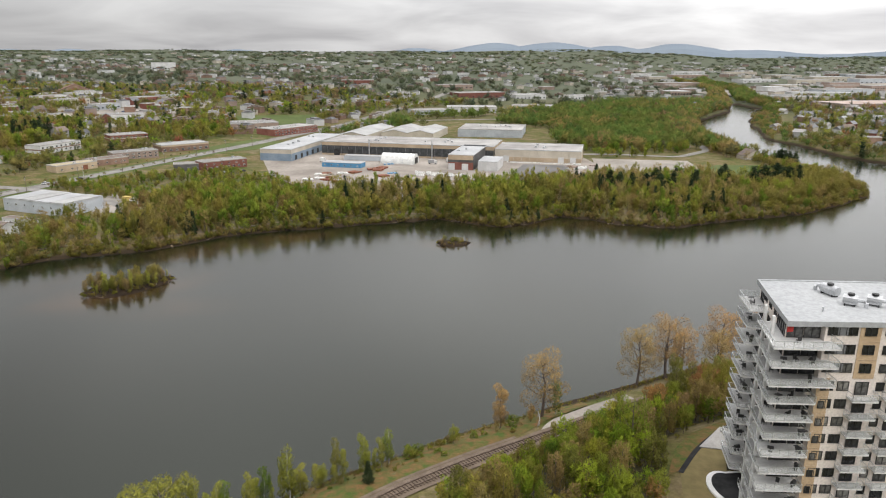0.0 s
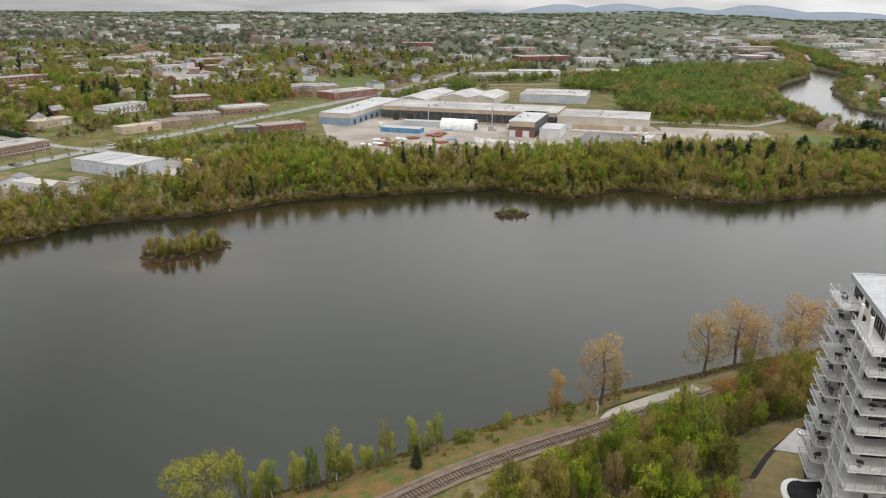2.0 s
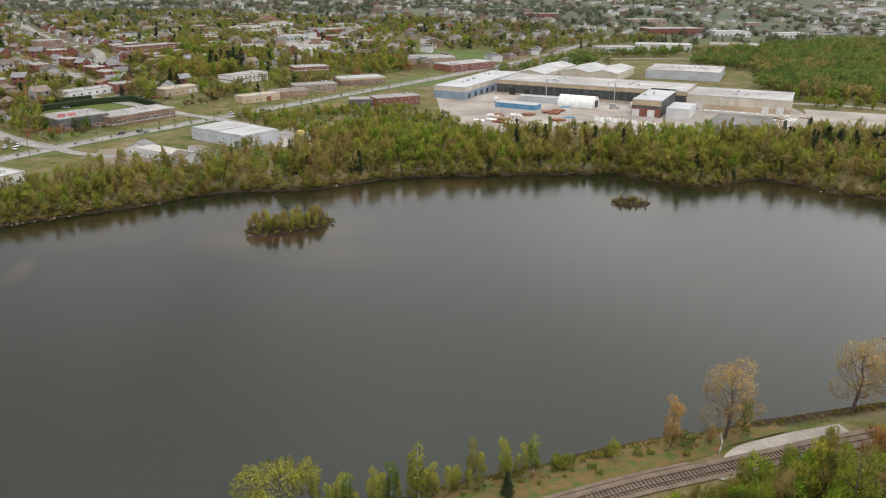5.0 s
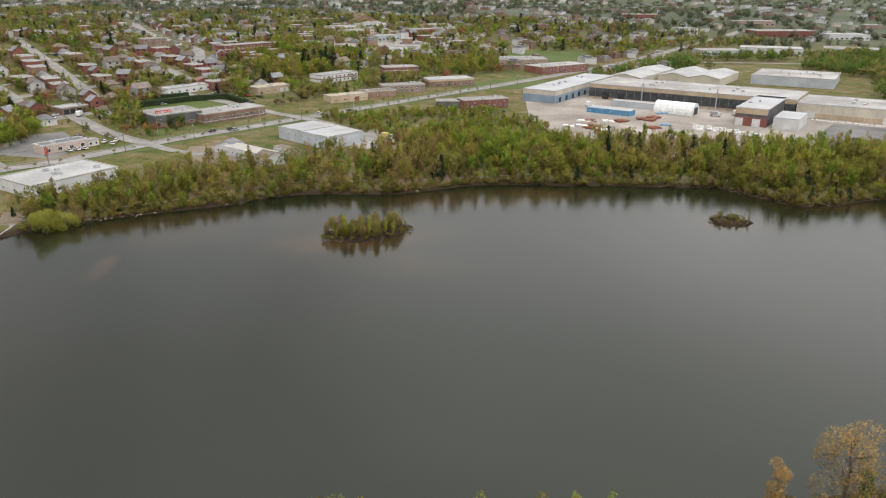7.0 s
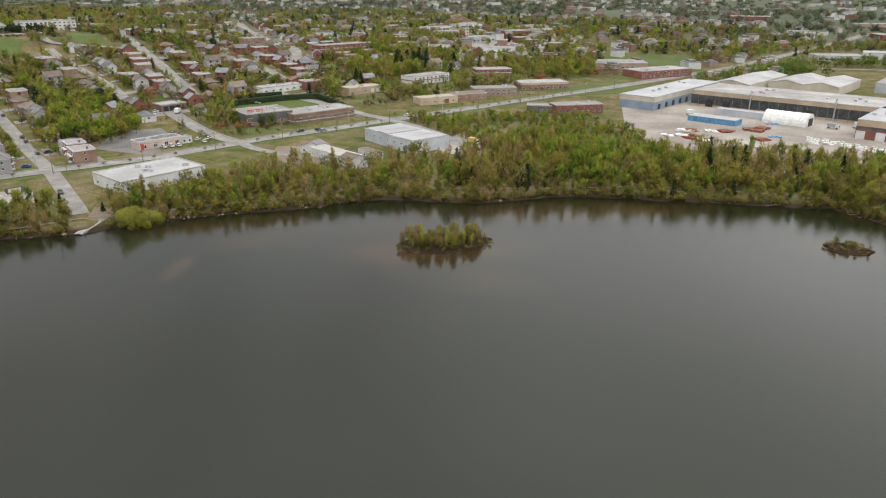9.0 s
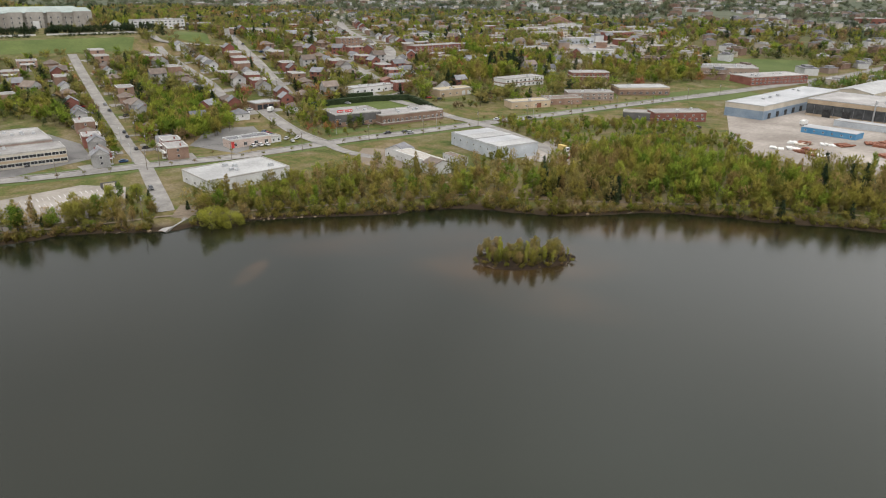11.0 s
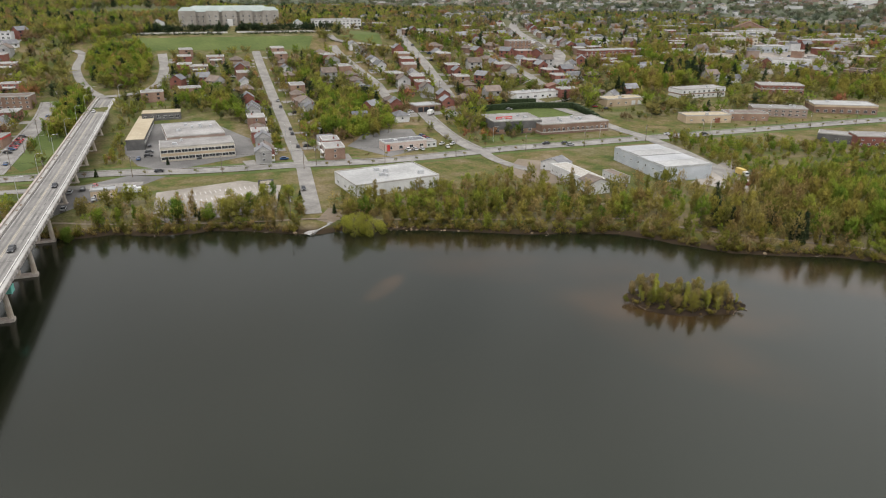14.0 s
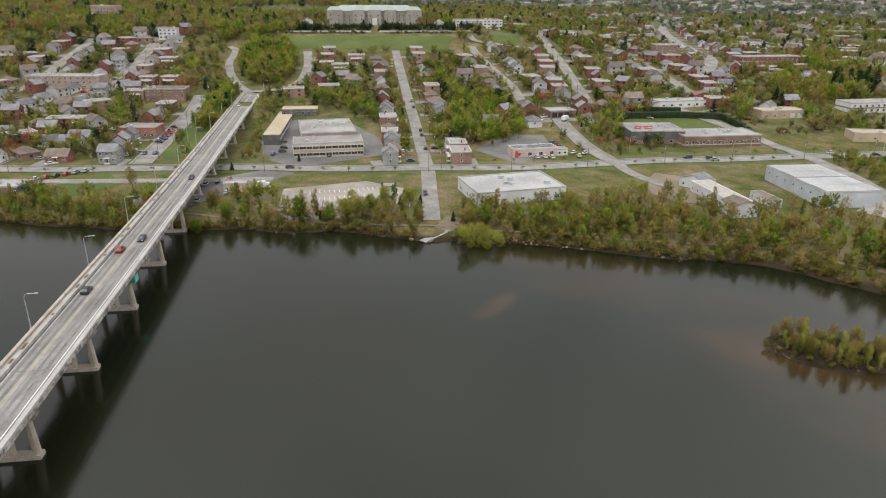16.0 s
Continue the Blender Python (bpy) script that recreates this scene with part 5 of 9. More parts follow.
def block(name, cx, cy, yaw, L, D, h, wall, roof, label, category="building", rows=(), doors=(), z=None, parapet=0.5, cap="concrete", units=2, band=None, gables=0, rise=0.0, faces=("front",), far=False):
    """A flat or gabled building. rows: (height of the sill, number of windows, width, height) on the front and, scaled, on the other faces named."""
    g = [ground_at(cx + a * L / 2 * math.cos(math.radians(yaw)) - b * D / 2 * math.sin(math.radians(yaw)), cy + a * L / 2 * math.sin(math.radians(yaw)) + b * D / 2 * math.cos(math.radians(yaw))) for a in (-1, 1) for b in (-1, 1)]
    z = min(g[0], g[2]) * 0.5 + sum(g) / 8 if z is None else z
    take_box(cx, cy, yaw, L, D)
    ob = thing(name, cx, cy, z, yaw, label, category)
    low = min(0.0, min(g) - z) - 0.6
    part("wall", Shape().box(0, 0, low, L, D, h - low), M[wall], ob)
    if gables:
        s = Shape()
        w = L / gables
        for k in range(gables):
            x0, x1, xm = -L / 2 + k * w, -L / 2 + (k + 1) * w, -L / 2 + (k + 0.5) * w
            y = D / 2 + 0.3
            s.add([(x0, -y, h), (xm, -y, h + rise), (x1, -y, h), (x0, y, h), (xm, y, h + rise), (x1, y, h), (x0, -y, h + 0.2), (xm, -y, h + rise + 0.2), (x1, -y, h + 0.2), (x0, y, h + 0.2), (xm, y, h + rise + 0.2), (x1, y, h + 0.2)],
                  [(0, 1, 4, 3), (1, 2, 5, 4), (6, 9, 10, 7), (7, 10, 11, 8), (0, 6, 7, 1), (1, 7, 8, 2), (3, 4, 10, 9), (4, 5, 11, 10), (0, 3, 9, 6), (2, 8, 11, 5)])
            s.add([(x0, -D / 2, h - 0.01), (x1, -D / 2, h - 0.01), (xm, -D / 2, h + rise), (x0, D / 2, h - 0.01), (x1, D / 2, h - 0.01), (xm, D / 2, h + rise)], [(0, 1, 2), (4, 3, 5)], 1)
        part("roof", s, [M[roof], M[wall]], ob)
    else:
        part("roof", Shape().box(0, 0, h - 0.02, L - 0.5, D - 0.5, 0.12), M[roof], ob)
        s = Shape()
        t = 0.35
        s.box(0, -D / 2 + t / 2 - 0.05, h - 0.15, L + 0.1, t, parapet + 0.15).box(0, D / 2 - t / 2 + 0.05, h - 0.15, L + 0.1, t, parapet + 0.15)
        s.box(-L / 2 + t / 2 - 0.05, 0, h - 0.15, t, D - 2 * t + 0.1, parapet + 0.15).box(L / 2 - t / 2 + 0.05, 0, h - 0.15, t, D - 2 * t + 0.1, parapet + 0.15)
        part("parapet", s, M[cap], ob)
        r = random.Random(int(abs(cx * 7 + cy * 13)))
        for _ in range(units):
            x, y, w = r.uniform(-L * 0.36, L * 0.36), r.uniform(-D * 0.3, D * 0.3), r.uniform(1.4, 2.6)
            part("roof_unit", Shape().box(x, y, h + 0.1, w, w * 0.8, 0.4).box(x, y, h + 0.5, w * 0.8, w * 0.65, r.uniform(0.5, 1.0)), M["galvanised"], ob)
    for b in band or ():
        z0, z1, mat = b
        part("band", Shape().box(0, -D / 2 - 0.05, z0, L - 0.1, 0.1, z1 - z0).box(L / 2 + 0.05, 0, z0, 0.1, D - 0.1, z1 - z0).box(-L / 2 - 0.05, 0, z0, 0.1, D - 0.1, z1 - z0), M[mat], ob)
    proud = 0.12 if band else 0.0
    edges = {"front": ((-L / 2, -D / 2), (L / 2, -D / 2)), "right": ((L / 2, -D / 2), (L / 2, D / 2)), "left": ((-L / 2, D / 2), (-L / 2, -D / 2))}
    for face in faces:
        a, b = edges[face]
        run_l = math.hypot(b[0] - a[0], b[1] - a[1])
        if far:
            s = Shape()
            for sill, count, w, hh in rows:
                for k in range(count):
                    s.box(-L / 2 + L * (k + 0.5) / count, -D / 2 - 0.04, sill, w, 0.1, hh)
            if s.v:
                tagged(part("glazing", s, M["glass"], ob), kind="stuff")
            continue
        for sill, count, w, hh in rows:
            n = count if face == "front" else max(1, round(count * run_l / L))
            for k in range(n):
                part("window", shared_window(w, hh, 2 if w > 1.2 else 1), None, ob, "", on_wall(*a, *b, run_l * (k + 0.5) / n, sill, proud))
    for x, w, hh, mat in doors:
        part("door", Shape().box(x, -D / 2 - 0.06, 0.05, w, 0.12, hh), M[mat], ob)
    return ob


W = (1.2, 1.6, 1.3)
# office court beside the bridge
block("office_building", -367.8, 198.7, 73.7, 35, 17, 7, "cream_wall", "flat_roof", "cream two-storey office building with ribbon windows", "office", [(1.0, 11, 3.0, 1.5), (4.3, 11, 3.0, 1.5)], [(0, 2.4, 2.3, "dark_metal")], band=[(2.9, 3.9, "tan_wall")], faces=("front", "right", "left"))
block("office_building", -413, 213, 76, 30, 40, 4.4, "brick_pink", "flat_roof", "low grey office wing with a flat roof", "office", [(1.2, 9, 2.0, 1.5)], units=6, faces=("front", "left"))
# the dark walls hold the shade under the wings' roofs in their colour
block("office_wing", -435, 192, 68 + 90, 76, 9, 4.3, "dark_wall", "cream_roof", "long office wing with a cream metal roof", "office", [(1.2, 20, 2.0, 1.4)], parapet=0.15, cap="cream_roof", units=0)
block("office_wing", -461, 212, 70, 22, 12, 4.3, "dark_wall", "cream_roof", "short office wing with a cream roof", "office", [(1.2, 6, 2.0, 1.4)], parapet=0.15, cap="cream_roof", units=0)
# beside the dock street
block("warehouse", -262.5, 242.5, 79, 38, 26, 5.0, "white_wall", "white_roof", "white single-storey warehouse near the dock", "warehouse", [(1.2, 5, 1.8, 1.2)], [(-14, 3.0, 2.8, "dark_metal"), (8, 3.4, 3.2, "grey_wall")], units=5, faces=("front", "left"))
block("service_station", -317.7, 291, 76, 23.5, 9, 4.3, "station_wall", "shingle_grey", "pale pink service station with a dark flat roof", "service station", [(0.9, 4, 2.0, 1.7)], [(-10, 1.6, 3.4, "red_paint")], cap="white_wall", units=2)
block("service_kiosk", -313, 305, 76, 6, 6, 3.0, "white_wall", "flat_roof", "small white kiosk at the station", "kiosk", [(0.9, 2, 1.2, 1.2)], units=0)
# brick school building with the red sign
sch = block("school_building", -318.7, 371.5, 66, 30, 24, 7, "dark_wall", "flat_roof", "dark brick school wing with a red sign band", "school", [(1.0, 6, 2.0, 1.4)], [(2, 3, 2.4, "glass")], band=[(0.0, 2.4, "brick_brown")], units=3)
part("sign_board", Shape().box(-6, -4.4, 7.0, 10, 0.3, 1.5), M["red_paint"], sch, "red sign board")
for k in range(9):
    part("sign_mark", Shape().box(-10.2 + k * 1.05, -4.6, 7.45, 0.65 if k % 3 else 0.4, 0.06, 0.55), M["paint_white"], sch)
block("school_building", -297.7, 398.5, 70, 44, 20, 5.6, "brick_brown", "flat_roof", "long low brown brick school wing with pale sills", "school", [(1.6, 14, 1.5, 1.7)], units=6, faces=("front", "right"), band=[(1.0, 1.35, "kerb")])
# metal shed, white house
shed = block("metal_shed", -206, 361, -22, 44, 24, 6.3, "grey_wall", "metal_roof", "long pale grey metal shed with a stepped roof", "shed", [(3.4, 7, 1.1, 1.0)], [(15, 3.6, 3.4, "white_wall")], parapet=0.2, cap="galvanised", units=0, faces=("front", "left"))
for k in range(4):
    part("roof_strip", Shape().box(-16.5 + 11 * k, 0, 6.42, 10.4, 23, 0.25 + 0.2 * (k % 2)), M["white_roof"] if k % 2 else M["metal_roof"], shed)
block("white_house", -235.5, 321, 12, 12, 8.5, 3.6, "white_wall", "shingle_grey", "white gabled house with a grey roof", "house", [(1.0, 3, 1.1, 1.2)], [(3, 1, 2, "dark_metal")], gables=1, rise=2.4, faces=("front", "right"))
block("weathered_barn", -216, 313, -17, 31, 8.5, 4.4, "white_wall", "grey_wood", "long white weathered building with peeling boards", "barn", [(1.2, 8, 0.9, 1.1)], gables=0, parapet=0.2, units=0, cap="white_wall", faces=("front", "right"))
block("weathered_barn", -200, 305.5, 73, 10, 9, 4.6, "white_wall", "shingle_brown", "white end wing of a weathered building", "barn", [(1.2, 2, 0.9, 1.1)], gables=1, rise=1.8)
block("low_annex", -206, 328, -17, 14, 5, 3.0, "white_wall", "shingle_brown", "low white annex with a brown roof", "annex", [(1.0, 4, 0.9, 0.9)], units=0, parapet=0.15)
# small businesses along the boulevard
block("workshop", -322.6, 480.6, 71.6, 30, 14, 4.6, "tan_wall", "cream_roof", "tan workshop with a cream flat roof", "workshop", [(1.2, 5, 1.6, 1.2)], [(6, 3, 3, "white_wall"), (11, 3, 3, "white_wall")], units=1)
block("garage", -385, 357, 77, 17.5, 12, 4.0, "brick_brown", "metal_roof", "dark brick garage with wide doors", "garage", [(1.5, 1, 1.2, 1.0)], [(-5.6, 3.2, 3.0, "glass"), (-1.6, 3.2, 3.0, "glass"), (2.4, 3.2, 3.0, "glass")], units=1)
block("shop_row", -368, 442, 78, 37, 12, 4.3, "white_wall", "white_roof", "white row of workshops", "shop", [(1.2, 6, 2.0, 1.4)], units=3)
block("small_shop", -372, 466, 60, 12, 10, 4.0, "brick_red", "shingle_red", "small shop with a red gabled roof", "shop", [(1.0, 3, 1.2, 1.2)], gables=1, rise=2.0)
block("apartment_block", -309, 553, 73, 40, 15, 6.2, "white_wall", "flat_roof", "white two-storey block with brown balconies", "apartment building", [(0.9, 9, 1.8, 1.5), (3.8, 9, 1.8, 1.5)], band=[(2.7, 3.5, "brick_brown")], units=2)
block("brick_hall", -283, 624.6, 40, 32, 18, 6.3, "brick_red", "flat_roof", "red brick hall with pale bands", "hall", [(1.2, 8, 1.8, 1.2), (3.9, 8, 1.8, 1.2)], band=[(3.2, 3.7, "kerb")], units=4)
block("brick_shop", -222.5, 592, 41.6, 40, 20, 5.6, "brick_brown", "white_roof", "brown brick shop with a bright white roof", "shop", [(0.9, 8, 2.2, 1.8)], units=1, band=[(4.4, 5.5, "tan_wall")], faces=("front", "right"))
block("depot", -260.5, 486, 58, 30, 12, 4.6, "tan_wall", "cream_roof", "tan depot with a flat cream roof", "depot", [(1.4, 4, 1.6, 1.0)], [(6, 3.4, 3.2, "rust")], units=1)
block("depot", -242, 543, 40, 34, 14, 5.5, "brick_pink", "flat_roof", "pink brick depot with ribbon windows", "depot", [(1.0, 8, 2.0, 1.2), (3.4, 8, 2.0, 1.0)], units=3)
block("pump_house", -181, 492, 20, 20, 10, 4.6, "dark_wall", "flat_roof", "low dark green building with a pale flat roof", "building", [(1.4, 3, 1.2, 1.0)], units=0)
block("brick_workshop", -160, 500, 42, 33, 13, 6.0, "brick_red", "flat_roof", "red brick workshop beside the road", "workshop", [(1.2, 8, 1.6, 1.3), (3.8, 6, 1.2, 0.9)], units=2, faces=("front", "right"))
block("brick_school", -206, 752, 25, 52, 36, 6.0, "brick_pink", "flat_roof", "wide low school with a grey roof", "school", [(1.2, 12, 1.8, 1.6)], units=7)
block("brick_school", -160, 722, 56, 60, 26, 6.5, "brick_red", "flat_roof", "long red brick school with pale window bands", "school", [(1.0, 14, 2.2, 1.6), (4.0, 14, 2.2, 1.4)], units=6, faces=("front", "right"))
block("depot", -249, 514, 50, 26, 13, 4.4, "brick_brown", "shingle_brown", "brown depot with a dark brown flat roof", "depot", [(1.4, 4, 1.4, 1.0)], units=1)
# the hill
conv = block("convent", -735.8, 375.6, 68, 92, 24, 15, "stone_wall", "copper_roof", "large pale stone convent with a green hipped roof", "convent", [(1.5, 20, 1.4, 2.0), (5.5, 20, 1.4, 2.0), (9.5, 20, 1.4, 2.0)], parapet=0.4, cap="stone_wall", units=0, z=45.5)
for x, w in ((-40, 16), (-16, 12), (0, 14), (16, 12), (40, 16)):
    part("pavilion", Shape().box(x, -13.5, -1, w, 5, 17), M["stone_wall"], conv)
    for zz in (2.0, 6.0, 10.0):
        for o in (-w / 4, w / 4):
            part("window", shared_window(1.4, 2.0, 2), None, conv, "", pose(x + o, -16.0, zz))
    s = Shape().hip(w, 8, 16.0, 3.6, 0.3)
    part("pavilion_roof", s, M["copper_roof"], conv, "", pose(0, -11.0, 0) @ pose(x, 0, 0))
part("main_roof", Shape().hip(92, 24, 15.1, 5.5, 0.4), M["copper_roof"], conv, "green copper roof")
part("porch", Shape().box(0, -18, -1, 5, 5, 9).box(0, -20.6, -1, 8, 1.2, 2), M["white_wall"], conv, "white entrance porch")
block("pavilion_house", -723.5, 299.6, 70, 12, 9, 6, "white_wall", "shingle_grey", "small white pavilion beside the convent", "pavilion", [(1.2, 4, 1.0, 1.4)], gables=1, rise=3)
block("pavilion_house", -661.2, 413.4, 70, 9, 9, 5, "white_wall", "copper_roof", "small round-roofed white chapel", "chapel", [(1.2, 3, 0.9, 1.6)], gables=1, rise=3)
block("modern_school", -672, 462, 72, 48, 20, 9, "white_wall", "flat_roof", "white modern school with a dark glazed end", "school", [(1.0, 12, 2.0, 1.4), (4.0, 12, 2.0, 1.4), (6.8, 12, 2.0, 1.2)], units=4)
block("modern_school", -656, 498, 72, 20, 20, 8, "dark_wall", "flat_roof", "dark glazed end of the school", "school", [(1.0, 6, 2.2, 2.2), (4.4, 6, 2.2, 2.2)], units=1)
block("apartment_block", -600, 510, 72, 34, 14, 7, "white_wall", "flat_roof", "white apartment block with dark window bays", "apartment building", [(0.8, 9, 1.7, 2.0), (4.0, 9, 1.7, 2.0)], units=1)
block("brick_block", -489, 543, 65, 21, 13, 11, "brick_brown", "flat_roof", "four-storey brown brick block", "apartment building", [(1 + 2.7 * k, 6, 1.4, 1.4) for k in range(4)], units=2)
block("red_apartments", -442, 612, 72, 54, 14, 9.5, "brick_red", "flat_roof", "long red brick apartment block with white balconies", "apartment building", [(1 + 2.9 * k, 12, 1.6, 1.5) for k in range(3)], units=4, band=[(3.0, 3.3, "kerb"), (5.9, 6.2, "kerb")])
# buildings beside and beneath the bridge
block("black_pavilion", -359, 57, 60, 14, 11, 4.0, "dark_wall", "white_roof", "black pavilion with a white flat roof", "pavilion", [(0.8, 4, 2.0, 2.0)], units=1)
block("small_office", -319, 141.5, 72, 9.5, 6, 3.4, "tan_wall", "metal_roof", "small tan cabin with a grey roof beneath the bridge", "cabin", [(1.0, 3, 1.0, 1.0)], units=0)
block("brick_block", -600, 84, 62, 52, 15, 8.5, "brick_pink", "flat_roof", "long pale brick apartment block", "apartment building", [(1 + 2.8 * k, 12, 1.5, 1.4) for k in range(3)], units=3)
block("red_shop", -455, 118, 62, 20, 13, 5.5, "brick_brown", "flat_roof", "brown brick shop with a red fascia", "shop", [(0.9, 5, 1.6, 1.3), (3.4, 5, 1.4, 1.1)], band=[(4.7, 5.5, "red_paint")], units=2)
block("brick_block", -535, 143, 66, 26, 14, 8, "brick_brown", "shingle_brown", "brown brick block with a hipped roof", "apartment building", [(1 + 2.7 * k, 7, 1.4, 1.3) for k in range(3)], units=1)
block("white_flats", -700, 168, 66, 15, 10, 9, "white_wall", "flat_roof", "white and dark three-storey flats", "apartment building", [(1 + 2.9 * k, 4, 1.8, 1.5) for k in range(3)], units=1)
block("tall_flats", -880, 130, 62, 26, 15, 15, "brick_pink", "flat_roof", "six-storey pale brick flats on the hill", "apartment building", [(1 + 2.6 * k, 8, 1.4, 1.4) for k in range(5)], units=2)

# ---------------------------------------------------------------- factory
YF = -13.0
hall = block("factory_hall", -25, 577.5, YF, 142, 46, 10.6, "tan_wall", "flat_roof", "long factory hall with a dark clerestory wall", "factory", [], parapet=0.35, cap="galvanised", units=9, band=[(1.5, 7.8, "clerestory")])
for k in range(23):
    part("wall_rib", Shape().box(-66 + 6 * k, -23.2, 0, 0.22, 0.2, 7.9), M["panel_grey"], hall)
for x in (-30, 22):
    part("chimney_pipe", Shape().tube([(x, -24.0, 0), (x, -24.0, 14)], 0.5, seg=8), M["galvanised"], hall, "tall steel chimney pipe")
for x in (-58, -46, 6, 50):
    part("door", Shape().box(x, -23.3, 0, 5, 0.3, 5), M["dark_metal"], hall)
hr = block("factory_hall", 77, 554, YF, 66, 44, 8.8, "cream_wall", "flat_roof", "tan end hall of the factory with plain walls", "factory", [], parapet=0.35, cap="galvanised", units=4, band=[(0.0, 3.2, "tan_wall")])
for k in range(11):
    part("wall_rib", Shape().box(-30 + 6 * k, -22.2, 0, 0.3, 0.25, 8.6), M["cream_wall"], hr)
for x in (-24, 18, 27):
    part("door", Shape().box(x, -22.25, 0, 4.4, 0.3, 4.2), M["white_wall"], hr)
cb = block("factory_block", 18.9, 521.8, YF, 18.5, 58, 10.6, "dark_wall", "metal_roof", "tall factory block with red and white dock doors", "factory", [], parapet=0.3, cap="galvanised", units=2)
part("fascia", Shape().box(0, -29.15, 7.2, 18.3, 0.3, 3.2), M["tan_wall"], cb)
part("door_wall", Shape().box(0, -29.1, 0, 18.3, 0.2, 5.4), M["brick_red"], cb, "red lower wall")
for x in (-6.6, 3.2):
    part("door", Shape().box(x, -29.3, 0, 4.6, 0.25, 4.6), M["white_wall"], cb, "white dock door")
block("factory_annex", 34.5, 502, YF, 14, 28, 6.6, "white_wall", "metal_roof", "white block annex of the factory", "annex", [], parapet=0.3, cap="galvanised", units=0)
wg = block("factory_wing", -117, 590, 77.5 - 90, 26, 112, 8.8, "cream_wall", "metal_roof", "long factory wing with blue walls", "factory", [], parapet=0.3, cap="galvanised", units=5, band=[(0, 5.6, "blue_wall")])
for k in range(9):
    part("dock_leaf", Shape().box(13.2, -48 + 11 * k, 0.4, 0.3, 3.2, 3.4), M["dark_metal"], wg)
block("storage_shed", -75, 692, -13, 29, 88, 7.0, "cream_wall", "white_roof", "storage shed with a white gabled roof", "shed", gables=1, rise=2.8)
block("storage_shed", -28, 704, -13, 52, 64, 6.5, "cream_wall", "white_roof", "twin storage sheds with pale gabled roofs", "shed", gables=2, rise=2.8)
block("warehouse", 51, 724, -10, 64, 58, 7.5, "grey_wall", "flat_roof", "wide grey warehouse behind the factory", "warehouse", [], units=8)
s = block("storage_container", -73, 508, -14, 30, 10, 3.4, "blue_paint", "metal_roof", "blue storage cabin with a grey roof", "cabin", [(1.2, 6, 1.0, 0.9)], units=0, parapet=0.15, cap="galvanised")
block("storage_cabin", -60, 540, -13, 34, 8, 3.6, "grey_wall", "metal_roof", "long grey storage cabin", "cabin", [], units=0, parapet=0.15)
tent = thing("storage_tent", -33, 527, 4.2, -15, "white arched fabric storage tent", "tent")
s = Shape()
arc = [(7.2 * math.cos(a), 7.4 * math.sin(a)) for a in np.linspace(0, math.pi, 13)]
v = [(x, p, q) for x in np.linspace(-13, 13, 7) for p, q in arc]
f = [(i * 13 + k, i * 13 + k + 1, (i + 1) * 13 + k + 1, (i + 1) * 13 + k) for i in range(6) for k in range(12)]
s.add(v, f + [tuple(range(13)), tuple(6 * 13 + k for k in range(12, -1, -1))])
part("cover", s, M["paint_white"], tent)
# a dark panel stands for the shade inside the open end
part("door", Shape().box(13.1, 0, 0, 0.2, 7, 4.6), M["dark_metal"], tent, "dark panel for the shaded open end")
for x in np.linspace(-13, 13, 7):
    part("rib", Shape().tube([(x, p * 1.01, q * 1.01 + 0.02) for p, q in arc], 0.12, seg=5), M["galvanised"], tent)
TAKEN.append((-33, 527, 13))
# stock in the yard
rng = random.Random(8)


def stack(x, y, mat, label, name="timber_stack", n=8, L=5.0, yaw=None):
    t = thing(name, x, y, ground_at(x, y) + 0.08, rng.uniform(0, 180) if yaw is None else yaw, label, "stack", name + "s in the yard")
    for k in range(n):
        part("crate", Shape().box(rng.uniform(-0.6, 0.6) + (k % 4 - 1.5) * 1.7, rng.uniform(-0.3, 0.3) * 2, (k // 4) * 0.55, 1.4, L * rng.uniform(0.7, 1.1), 0.5, rng.uniform(-0.12, 0.12)), M[mat], t)


for k in range(16):
    gx_ = -16 + 7.6 * (k % 5)
    stack(gx_, 482 - 0.42 * (gx_ + 16) - 4.6 * (k // 5), "paint_white", "white bundles of stacked goods in the yard", n=6, L=1.6, yaw=-18)
for x, y in ((-51, 493), (-46, 490), (-44, 500), (-41, 465), (-62, 480), (-80, 473)):
    stack(x, y, "rust", "rust-red steel bars stacked in the yard", "steel_stack", 8, 7)
for x, y in ((-41, 519), (-35, 478)):
    stack(x, y, "blue_paint", "bright blue containers in the yard", "blue_container", 4, 4)
for k in range(12):
    stack(-80 + rng.uniform(-10, 14), 464 + rng.uniform(-20, 14), rng.choice(["cream_wall", "rust", "paint_white", "grey_wood"]), "mixed boards and pipes stacked in the yard", n=6, L=5)
for k in range(10):
    stack(98 + rng.uniform(-6, 14), 512 + rng.uniform(-14, 8), rng.choice(["cream_wall", "brick_pink", "paint_white"]), "pale pallets stacked beside the hall", n=5, L=3)
for k in range(9):
    stack(52 + 5.8 * k, 529.5 - 1.35 * k, "paint_white", "white bundles stacked along the wall of the hall", n=4, L=1.8, yaw=-13)
for k in range(8):
    stack(-160 + rng.uniform(-12, 14), 372 + rng.uniform(-8, 14), rng.choice(["rust", "cream_wall", "paint_yellow"]), "machine parts and boards in a side yard", n=5, L=3)

